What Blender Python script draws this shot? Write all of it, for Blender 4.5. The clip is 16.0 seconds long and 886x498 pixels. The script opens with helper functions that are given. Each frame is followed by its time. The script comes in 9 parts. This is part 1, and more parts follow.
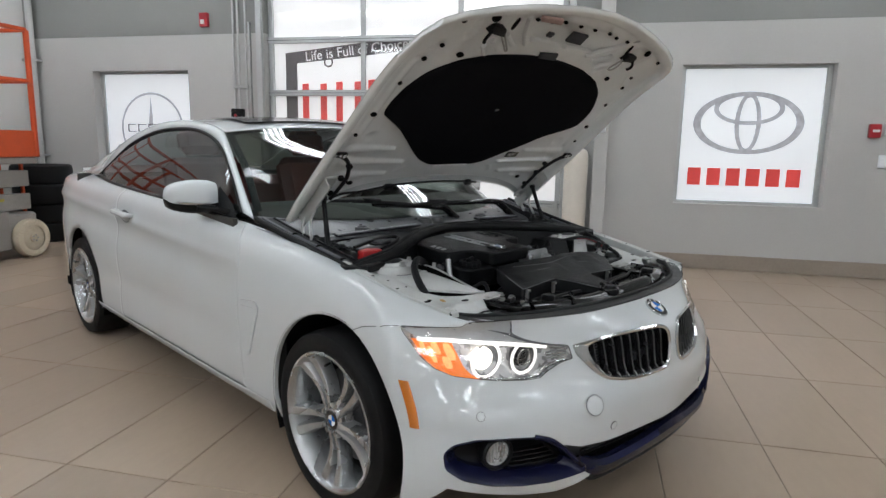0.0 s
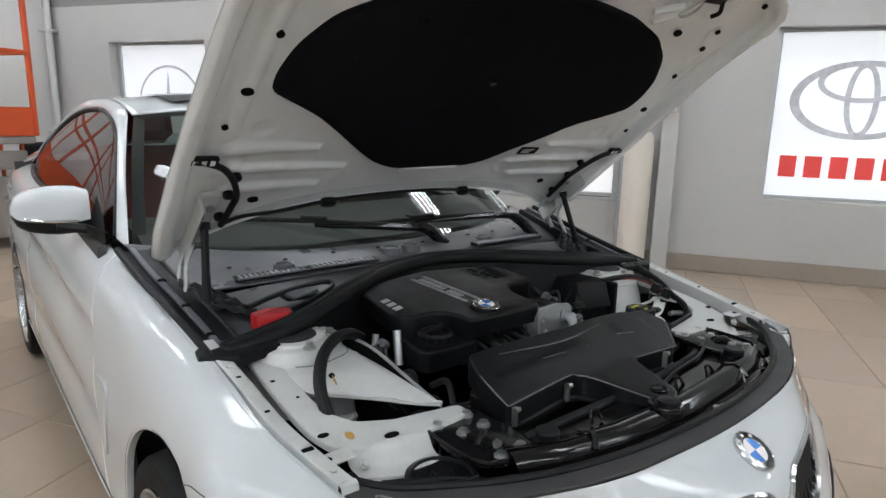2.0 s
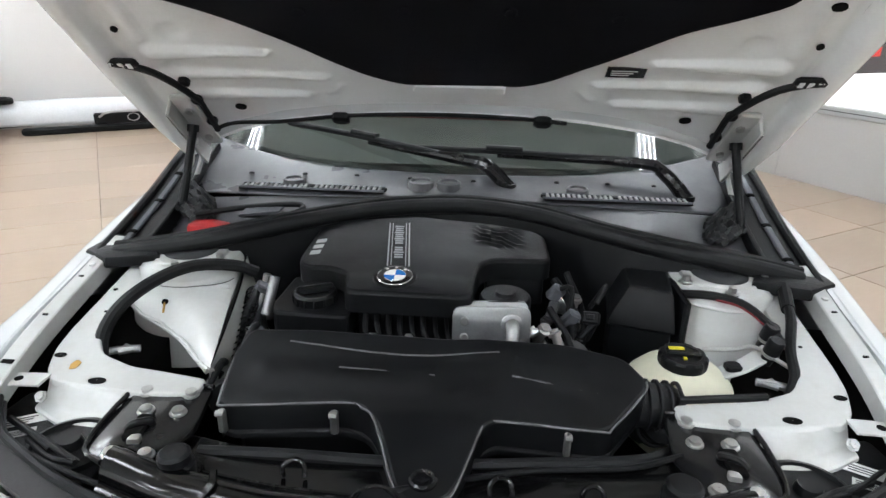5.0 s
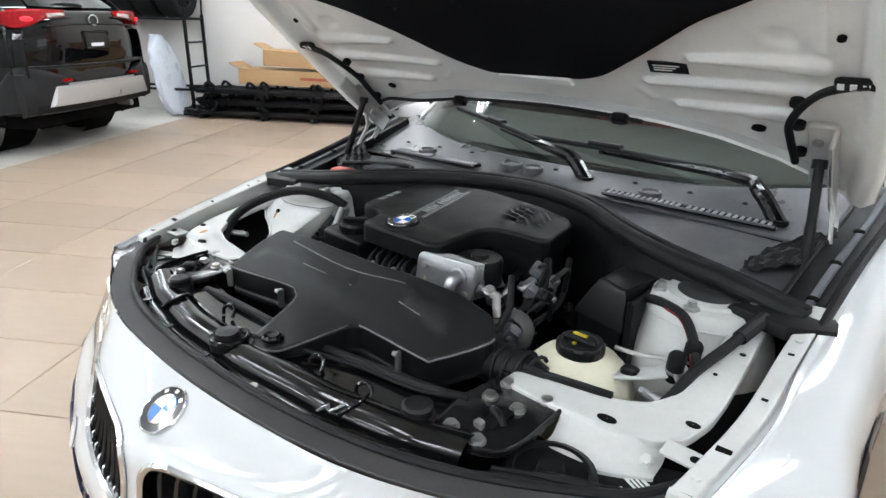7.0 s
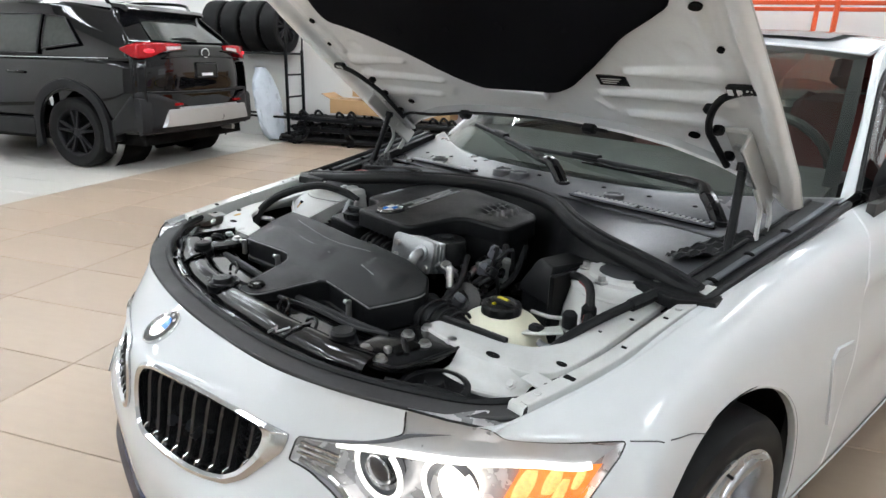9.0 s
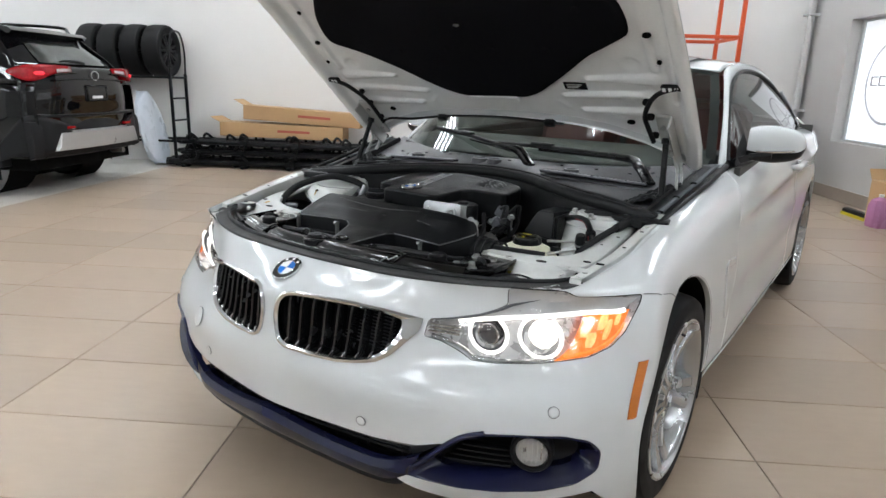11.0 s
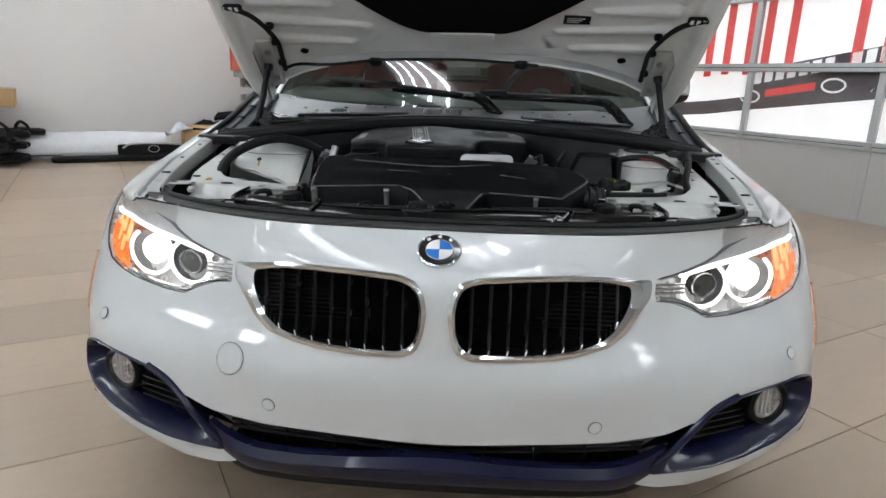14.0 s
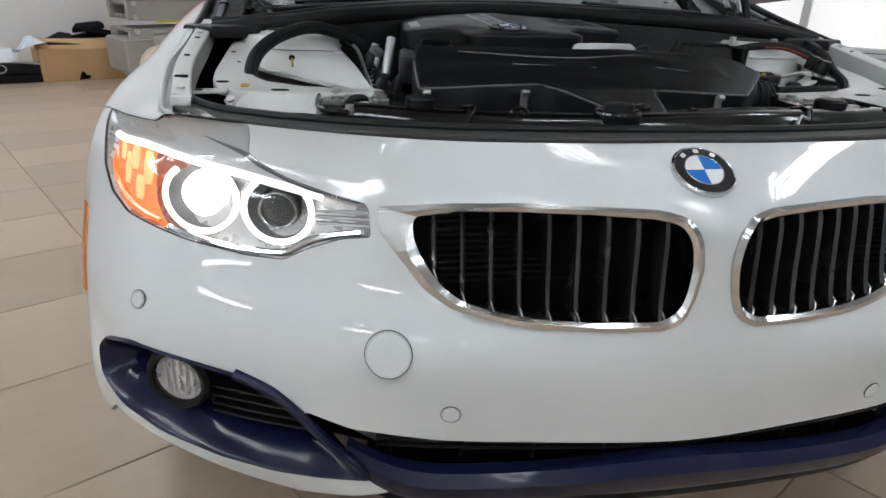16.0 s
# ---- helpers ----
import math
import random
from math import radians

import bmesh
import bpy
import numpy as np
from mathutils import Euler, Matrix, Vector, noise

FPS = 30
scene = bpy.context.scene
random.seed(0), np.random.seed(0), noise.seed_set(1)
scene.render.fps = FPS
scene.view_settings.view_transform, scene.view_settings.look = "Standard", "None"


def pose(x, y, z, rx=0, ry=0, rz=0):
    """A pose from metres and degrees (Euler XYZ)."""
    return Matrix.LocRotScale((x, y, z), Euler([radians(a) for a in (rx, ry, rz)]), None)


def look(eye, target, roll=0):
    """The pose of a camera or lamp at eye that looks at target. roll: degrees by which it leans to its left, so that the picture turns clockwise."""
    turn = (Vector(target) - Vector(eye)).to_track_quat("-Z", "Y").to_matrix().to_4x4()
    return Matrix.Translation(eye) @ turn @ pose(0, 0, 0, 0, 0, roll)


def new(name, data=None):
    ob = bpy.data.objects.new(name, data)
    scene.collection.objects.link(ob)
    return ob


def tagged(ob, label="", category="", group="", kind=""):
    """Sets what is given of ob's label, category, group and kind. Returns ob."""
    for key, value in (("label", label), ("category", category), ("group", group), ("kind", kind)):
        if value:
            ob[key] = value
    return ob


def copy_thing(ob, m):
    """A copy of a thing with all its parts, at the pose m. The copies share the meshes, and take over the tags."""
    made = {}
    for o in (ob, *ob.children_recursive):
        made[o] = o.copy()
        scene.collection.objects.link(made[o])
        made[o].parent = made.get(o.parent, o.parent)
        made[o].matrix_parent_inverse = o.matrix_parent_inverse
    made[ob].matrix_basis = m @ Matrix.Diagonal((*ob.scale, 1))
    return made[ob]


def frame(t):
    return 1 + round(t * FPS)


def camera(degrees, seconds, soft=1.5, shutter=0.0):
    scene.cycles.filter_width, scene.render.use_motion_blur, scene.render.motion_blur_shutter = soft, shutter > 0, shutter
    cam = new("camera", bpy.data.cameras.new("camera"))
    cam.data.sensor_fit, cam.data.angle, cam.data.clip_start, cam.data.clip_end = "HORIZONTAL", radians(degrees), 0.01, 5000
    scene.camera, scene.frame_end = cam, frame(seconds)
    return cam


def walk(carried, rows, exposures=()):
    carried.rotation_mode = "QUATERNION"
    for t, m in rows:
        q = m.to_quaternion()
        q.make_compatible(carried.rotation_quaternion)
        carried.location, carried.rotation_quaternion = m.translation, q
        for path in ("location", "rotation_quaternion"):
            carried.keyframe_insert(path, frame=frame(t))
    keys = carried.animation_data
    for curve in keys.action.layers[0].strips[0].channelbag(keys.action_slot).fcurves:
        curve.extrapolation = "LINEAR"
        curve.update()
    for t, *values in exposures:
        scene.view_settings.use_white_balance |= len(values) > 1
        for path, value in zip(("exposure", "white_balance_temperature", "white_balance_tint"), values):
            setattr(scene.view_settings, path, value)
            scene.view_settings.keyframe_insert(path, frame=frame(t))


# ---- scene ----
cam = camera(71.2, 16.0)
PATH = [
    (0, (-1.991, -1.599, 1.245), (-0.578, -0.224, 0.911), 1.0),
    (0.5, (-1.785, -1.499, 1.233), (-0.378, -0.119, 0.892), 1.0),
    (1, (-1.518, -1.414, 1.257), (-0.138, -0.006, 0.917), 1.1),
    (1.5, (-1.338, -1.288, 1.258), (-0.009, 0.16, 0.885), 1.1),
    (2, (-1.133, -1.122, 1.299), (0.123, 0.378, 0.884), 1.3),
    (2.5, (-0.945, -1.08, 1.3), (0.198, 0.484, 0.8), 1.4),
    (3, (-0.748, -1.128, 1.326), (0.219, 0.531, 0.767), 1.4),
    (3.5, (-0.574, -1.143, 1.326), (0.194, 0.591, 0.693), 1.8),
    (4, (-0.358, -1.129, 1.34), (0.158, 0.675, 0.644), 1.9),
    (4.2, (-0.281, -1.137, 1.34), (0.124, 0.686, 0.623), 1.8),
    (6.3, (0.586, -1.104, 1.306), (-0.284, 0.541, 0.572), 1.0),
    (6.5, (0.669, -1.104, 1.301), (-0.302, 0.488, 0.579), 1.1),
    (7, (0.819, -1.057, 1.288), (-0.355, 0.401, 0.587), 1.3),
    (7.5, (0.903, -0.923, 1.288), (-0.412, 0.42, 0.606), 1.5),
    (8, (0.993, -0.862, 1.274), (-0.405, 0.412, 0.626), 1.6),
    (8.2, (1.035, -0.867, 1.265), (-0.389, 0.388, 0.634), 1.6),
    (10.3, (1.326, -1.52, 1.229), (0.028, -0.092, 0.704), 1.5),
    (10.5, (1.323, -1.576, 1.221), (0.073, -0.106, 0.695), 1.5),
    (11, (1.215, -1.752, 1.188), (0.112, -0.163, 0.68), 1.7),
    (11.5, (1.056, -1.89, 1.144), (0.123, -0.191, 0.649), 1.9),
    (12, (0.821, -1.864, 1.121), (0.067, -0.072, 0.65), 1.9),
    (12.5, (0.581, -1.862, 1.107), (0.005, -0.002, 0.65), 1.9),
    (13, (0.359, -1.926, 1.11), (-0.021, -0.018, 0.644), 2.2),
    (13.5, (0.176, -1.885, 1.055), (-0.051, 0.042, 0.569), 2.0),
    (14, (0.02, -1.79, 1.013), (-0.035, 0.138, 0.486), 1.9),
    (14.5, (-0.097, -1.76, 1.008), (-0.026, 0.148, 0.412), 1.8),
    (15, (-0.196, -1.685, 0.988), (0.019, 0.193, 0.335), 2.2),
    (15.5, (-0.347, -1.512, 0.932), (-0.067, 0.337, 0.222), 2.0),
    (16, (-0.473, -1.385, 0.904), (-0.137, 0.437, 0.148), 1.9),
]
EXPOSURES = [(0.0, -0.32), (1.5, -0.1), (3.0, 0.28), (4.0, 0.62), (6.5, 0.74), (7.5, 0.73), (8.2, 0.69), (10.5, 0.36), (12.0, 0.19), (13.0, 0.04), (14.5, 0.0), (16.0, -0.02)]
walk(cam, [(t, look(eye, target, roll)) for t, eye, target, roll in PATH], EXPOSURES)

# ---- light ----
ROOM_TURN = 31.0          # the showroom's walls stand turned against the car
DOOR_U, REAR_U, FRONT_V, CEIL = 4.32, -9.5, -9.0, 4.6


def room(u, v, z=0, rx=0, ry=0, rz=0):
    """A pose in the showroom: u towards the roller door's wall, v towards the white wall."""
    return pose(0, 0, 0, 0, 0, ROOM_TURN) @ pose(u, v, z, rx, ry, rz)


world = bpy.data.worlds.new("sky")
scene.world = world
world.use_nodes = True
wn = world.node_tree.nodes
sky = wn.new("ShaderNodeTexSky")
sky.sky_type, sky.sun_disc, sky.sun_elevation, sky.sun_rotation = "NISHITA", False, radians(35), radians(60)
world.node_tree.links.new(sky.outputs[0], wn["Background"].inputs[0])
wn["Background"].inputs[1].default_value = 0.1


from mathutils.geometry import delaunay_2d_cdt
from mathutils.kdtree import KDTree


# ---- geometry helpers ----
class Geo:
    """Vertices and faces of one mesh under construction."""

    def __init__(self):
        self.v, self.f = [], []

    def add(self, verts, faces):
        k = len(self.v)
        self.v += [tuple(map(float, p)) for p in verts]
        self.f += [tuple(i + k for i in f) for f in faces]
        return self

    def join(self, other, m=None):
        pts = other.v if m is None else [tuple(m @ Vector(p)) for p in other.v]
        return self.add(pts, other.f)

    def moved(self, m):
        out = Geo()
        return out.join(self, m)

    def flipped(self):
        out = Geo()
        out.v, out.f = [(-x, y, z) for x, y, z in self.v], [tuple(reversed(f)) for f in self.f]
        return out

    def grid(self, P, close_u=False, close_v=False):
        P = np.asarray(P, float)
        nr, nc = P.shape[:2]
        faces = []
        for i in range(nr if close_u else nr - 1):
            for j in range(nc if close_v else nc - 1):
                a, b = i, (i + 1) % nr
                c, d = j, (j + 1) % nc
                faces.append((a * nc + c, a * nc + d, b * nc + d, b * nc + c))
        return self.add(P.reshape(-1, 3), faces)

    def box(self, x0, x1, y0, y1, z0, z1, ch=0.0):
        if ch <= 0:
            v = [(x, y, z) for z in (z0, z1) for y in (y0, y1) for x in (x0, x1)]
            return self.add(v, [(0, 2, 3, 1), (4, 5, 7, 6), (0, 1, 5, 4), (2, 6, 7, 3), (0, 4, 6, 2), (1, 3, 7, 5)])
        ch = min(ch, abs(x1 - x0) * .45, abs(y1 - y0) * .45, abs(z1 - z0) * .45)
        rings = []
        for z, i in ((z0, ch), (z0 + ch, 0), (z1 - ch, 0), (z1, ch)):
            a, b, c, d = x0 + i, x1 - i, y0 + i, y1 - i
            rings.append([(a + ch, c, z), (b - ch, c, z), (b, c + ch, z), (b, d - ch, z), (b - ch, d, z), (a + ch, d, z), (a, d - ch, z), (a, c + ch, z)])
        return self.rings(rings)

    def rings(self, rings, caps=True):
        n = len(rings[0])
        v = [p for r in rings for p in r]
        f = [(k * n + i, k * n + (i + 1) % n, (k + 1) * n + (i + 1) % n, (k + 1) * n + i) for k in range(len(rings) - 1) for i in range(n)]
        if caps:
            f += [tuple(reversed(range(n))), tuple(range((len(rings) - 1) * n, len(rings) * n))]
        return self.add(v, f)

    def lathe(self, profile, n=24, m=None, arc=360.0):
        """profile: (radius, height) pairs, turned round z."""
        whole = arc >= 360
        k = n if whole else n + 1
        ang = [radians(arc) * i / n for i in range(k)]
        P = [[(r * math.cos(a), r * math.sin(a), h) for a in ang] for r, h in profile]
        g = Geo()
        g.grid(P, close_v=whole)
        return self.join(g, m)

    def cyl(self, p, q, r, n=12, r2=None, caps=True):
        p, q = Vector(p), Vector(q)
        d = (q - p).normalized()
        a = d.orthogonal().normalized()
        b = d.cross(a)
        r2 = r if r2 is None else r2
        ring = lambda c, rr: [tuple(c + rr * (math.cos(t) * a + math.sin(t) * b)) for t in (2 * math.pi * i / n for i in range(n))]
        return self.rings([ring(p, r), ring(q, r2)], caps)

    def tube(self, pts, r, n=8, smooth=4, caps=True, closed=False):
        """A round tube through pts; r may be a list."""
        P = np.asarray(pts, float)
        if smooth > 1:
            Q = np.concatenate([P, P[:1]]) if closed else P
            m = (len(Q) - 1) * smooth
            P = curve(Q, np.linspace(0, 1, m + 1), closed)
            if closed:
                P = P[:-1]
        k = len(P)
        R = np.full(k, r) if np.isscalar(r) else np.interp(np.linspace(0, 1, k), np.linspace(0, 1, len(r)), r)
        rings, up = [], Vector((0.13, 0.21, 0.97))
        for i in range(k):
            if closed:
                d = Vector(P[(i + 1) % k] - P[i - 1])
            else:
                d = Vector(P[min(i + 1, k - 1)] - P[max(i - 1, 0)])
            d.normalize()
            a = up - d * up.dot(d)
            if a.length < 1e-4:
                a = d.orthogonal()
            a.normalize()
            up = a
            b = d.cross(a)
            rings.append([tuple(Vector(P[i]) + float(R[i]) * (math.cos(t) * a + math.sin(t) * b)) for t in (2 * math.pi * j / n for j in range(n))])
        if closed:
            g = Geo()
            g.grid(rings, close_u=True, close_v=True)
            return self.join(g)
        return self.rings(rings, caps)

    def prism(self, outline, z0, z1, ch=0.0, top_scale=None, m=None):
        """A flat outline (x, y) raised from z0 to z1, with chamfered edges of ch at the top."""
        P = np.asarray(outline, float)
        if area2(P) < 0:
            P = P[::-1]
        ins = inset(P, ch) if ch else P
        rings = [[(x, y, z0) for x, y in P]]
        if ch:
            rings += [[(x, y, z1 - ch) for x, y in P], [(x, y, z1 - ch * .3) for x, y in inset(P, ch * .3)], [(x, y, z1) for x, y in ins]]
        else:
            rings += [[(x, y, z1) for x, y in P]]
        g = Geo().rings(rings)
        return self.join(g, m)

    def ribbon(self, pts, width, thick, up=(0, 0, 1), smooth=4, closed=False):
        """A flat strip along pts: width across, thick along up."""
        P = np.asarray(pts, float)
        if smooth > 1:
            P = curve(P, np.linspace(0, 1, (len(P) - 1) * smooth + 1), closed)
        rings = []
        for i in range(len(P)):
            d = Vector(P[min(i + 1, len(P) - 1)] - P[max(i - 1, 0)]).normalized()
            u = Vector(up)
            s = d.cross(u).normalized()
            u = s.cross(d).normalized()
            c = Vector(P[i])
            w, h = width / 2, thick / 2
            e = min(w, h) * .5
            rings.append([tuple(c + s * a + u * b) for a, b in ((-w + e, -h), (w - e, -h), (w, -h + e), (w, h - e), (w - e, h), (-w + e, h), (-w, h - e), (-w, -h + e))])
        return self.rings(rings)


def area2(P):
    x, y = P[:, 0], P[:, 1]
    return float(np.sum(x * np.roll(y, -1) - np.roll(x, -1) * y))


def inset(P, d):
    """The outline P (anticlockwise) moved inwards by d."""
    a, b = P - np.roll(P, 1, 0), np.roll(P, -1, 0) - P
    na = np.stack([-a[:, 1], a[:, 0]], 1) / (np.linalg.norm(a, axis=1)[:, None] + 1e-9)
    nb = np.stack([-b[:, 1], b[:, 0]], 1) / (np.linalg.norm(b, axis=1)[:, None] + 1e-9)
    n = na + nb
    k = np.clip((n * n).sum(1), .5, None)
    return P + d * 2 * n / k[:, None]


def curve(P, t, closed=False):
    """Points on the smooth curve through the rows of P, at t from 0 to 1."""
    P = np.asarray(P, float)
    n = len(P) - 1
    t = np.clip(np.asarray(t, float) * n, 0, n - 1e-9)
    i = t.astype(int)
    f = (t - i).reshape(t.shape + (1,) * (P.ndim - 1))
    if closed:
        ext = np.concatenate([P[-2:-1], P, P[1:2]])
    else:
        ext = np.concatenate([[2 * P[0] - P[1]], P, [2 * P[-1] - P[-2]]])
    a, b, c, d = ext[i], ext[i + 1], ext[i + 2], ext[i + 3]
    return b + .5 * f * (c - a + f * (2 * a - 5 * b + 4 * c - d + f * (3 * (b - c) + d - a)))


def rounded(P, r, n=4):
    """The outline P with its corners rounded by r."""
    P = np.asarray(P, float)
    out = []
    for i in range(len(P)):
        a, b, c = P[i - 1], P[i], P[(i + 1) % len(P)]
        u, w = a - b, c - b
        lu, lw = np.linalg.norm(u), np.linalg.norm(w)
        k = min(r, lu * .45, lw * .45)
        p, q = b + u / lu * k, b + w / lw * k
        for j in range(n + 1):
            s = j / n
            out.append((1 - s) ** 2 * p + 2 * s * (1 - s) * b + s * s * q)
    return np.array(out)


def loft(rows, nu, nv):
    """A smooth sheet through a table of points."""
    G = curve(np.asarray(rows, float), np.linspace(0, 1, nu))
    return curve(G.transpose(1, 0, 2), np.linspace(0, 1, nv)).transpose(1, 0, 2)


def inside(P, x, y):
    """Which of the points x, y lie in the outline P."""
    P = np.asarray(P, float)
    c = np.zeros(np.shape(x), bool)
    for (x0, y0), (x1, y1) in zip(P, np.roll(P, -1, 0)):
        hit = (y0 > y) != (y1 > y)
        with np.errstate(divide="ignore", invalid="ignore"):
            c ^= hit & (x < (x1 - x0) * (y - y0) / (y1 - y0 + 1e-12) + x0)
    return c


def nearest(P, x, y):
    """The nearest point of the closed outline P, and its distance."""
    best, bd = None, 1e9
    for a, b in zip(P, np.roll(P, -1, 0)):
        d = b - a
        t = min(1, max(0, ((x - a[0]) * d[0] + (y - a[1]) * d[1]) / (d @ d + 1e-12)))
        q = a + t * d
        e = math.hypot(x - q[0], y - q[1])
        if e < bd:
            best, bd = q, e
    return best, bd


def cut_sheet(G, holes, ax=(0, 2), rims=0.012):
    """A sheet of points with holes: outlines in the plane of the two axes. Points beside an outline move onto it along the sheet."""
    G = np.array(G)
    A, B = ax
    nr, nc = G.shape[:2]
    drop = np.zeros((nr - 1, nc - 1), bool)
    for H in holes:
        (A, B), H = H if isinstance(H, tuple) else (ax, H)
        H = np.asarray(H, float)
        x, y = G[..., A], G[..., B]
        near = [(i, j) for i, j in np.argwhere((x > H[:, 0].min() - .04) & (x < H[:, 0].max() + .04) & (y > H[:, 1].min() - .04) & (y < H[:, 1].max() + .04))]
        ins = inside(H, x, y)
        moved = G.copy()
        for i, j in near:
            i0, i1, j0, j1 = max(i - 1, 0), min(i + 1, nr - 1), max(j - 1, 0), min(j + 1, nc - 1)
            block = ins[i0:i1 + 1, j0:j1 + 1]
            if block.all() or not block.any():
                continue
            q, d = nearest(H, G[i, j, A], G[i, j, B])
            du, dv = (G[i1, j] - G[i0, j]) / max(i1 - i0, 1), (G[i, j1] - G[i, j0]) / max(j1 - j0, 1)
            step = .5 * min(math.hypot(du[A], du[B]), math.hypot(dv[A], dv[B])) * 1.45
            if d > step and not ins[i, j]:
                continue
            M = np.array([[du[A], dv[A]], [du[B], dv[B]]])
            if abs(np.linalg.det(M)) < 1e-9:
                continue
            k = np.linalg.solve(M, q - G[i, j, [A, B]])
            if np.abs(k).max() < 1.6:
                moved[i, j] = G[i, j] + k[0] * du + k[1] * dv
                ins[i, j] = True
        G = moved
        drop |= ins[:-1, :-1] & ins[1:, :-1] & ins[:-1, 1:] & ins[1:, 1:]
    g = Geo()
    faces = [(i * nc + j, i * nc + j + 1, (i + 1) * nc + j + 1, (i + 1) * nc + j) for i in range(nr - 1) for j in range(nc - 1) if not drop[i, j]]
    used = sorted({k for f in faces for k in f})
    idx = {k: n for n, k in enumerate(used)}
    return g.add(G.reshape(-1, 3)[used], [tuple(idx[k] for k in f) for f in faces])


def moulded(outline, top, depth, ch, step):
    """A moulded lid: the outline's walls and chamfer, and a finely divided top at the heights top(x, y)."""
    P = np.asarray(outline, float)
    if area2(P) < 0:
        P = P[::-1]
    Q = inset(P, ch)
    rings = [[(x, y, top(x, y) - depth) for x, y in P], [(x, y, top(x, y) - ch) for x, y in P], [(x, y, top(x, y) - ch * .3) for x, y in inset(P, ch * .3)], [(x, y, top(x, y)) for x, y in Q]]
    g = Geo().rings(rings, caps=False)
    gx, gy = np.meshgrid(np.arange(P[:, 0].min(), P[:, 0].max(), step), np.arange(P[:, 1].min(), P[:, 1].max(), step))
    inn = inside(Q, gx, gy)
    pts = [Vector((float(x), float(y))) for x, y in Q]
    for x, y in zip(gx[inn], gy[inn]):
        if nearest(Q, x, y)[1] > step * .4:
            pts.append(Vector((float(x), float(y))))
    n = len(Q)
    vs, _, fs, *_ = delaunay_2d_cdt(pts, [(i, (i + 1) % n) for i in range(n)], [], 1, 1e-6)
    return g.add([(p.x, p.y, top(p.x, p.y)) for p in vs], [tuple(f) for f in fs])


def part(name, geo, material, parent=None, label="", m=None, angle=35, thick=0.0, bevel=0.0):
    """One mesh object, under a thing or a part where a parent is given."""
    me = bpy.data.meshes.new(name)
    me.from_pydata(geo.v, [], geo.f)
    me.validate()
    for poly in me.polygons:
        poly.use_smooth = True
    me.set_sharp_from_angle(angle=radians(angle))
    if material is not None:
        for one in material if isinstance(material, (list, tuple)) else [material]:
            me.materials.append(one)
    ob = new(name, me)
    if parent is not None:
        ob.parent = parent
    if m is not None:
        ob.matrix_basis = m
    if label:
        ob["label"] = label
    if thick:
        mod = ob.modifiers.new("thickness", "SOLIDIFY")
        mod.thickness, mod.offset = thick, -1
    if bevel:
        mod = ob.modifiers.new("edges", "BEVEL")
        mod.width, mod.segments, mod.limit_method, mod.angle_limit = bevel, 2, "ANGLE", radians(40)
    return ob


def thing(name, m, label, category, group="", kind=""):
    ob = new(name)
    ob.matrix_basis = m
    ob.empty_display_size = 0.1
    return tagged(ob, label, category, group, kind)


def facing(geo, way):
    """The same mesh with its faces turned, if need be, to look along way on the whole."""
    total = Vector()
    for f in geo.f:
        a, b, c = (Vector(geo.v[i]) for i in f[:3])
        total += (b - a).cross(c - a)
    if total.dot(Vector(way)) < 0:
        geo.f = [tuple(reversed(f)) for f in geo.f]
    return geo


def text_geo(body, size, m, depth=0.0):
    """The built-in font's letters as a mesh, centred on the pose m."""
    cu = bpy.data.curves.new("letters", "FONT")
    cu.body, cu.size, cu.align_x, cu.align_y, cu.extrude, cu.resolution_u = body, size, "CENTER", "CENTER", depth, 3
    ob = bpy.data.objects.new("letters", cu)
    me = bpy.data.meshes.new_from_object(ob)
    g = Geo().add([m @ v.co for v in me.vertices], [tuple(p.vertices) for p in me.polygons])
    bpy.data.objects.remove(ob)
    bpy.data.curves.remove(cu)
    bpy.data.meshes.remove(me)
    return g

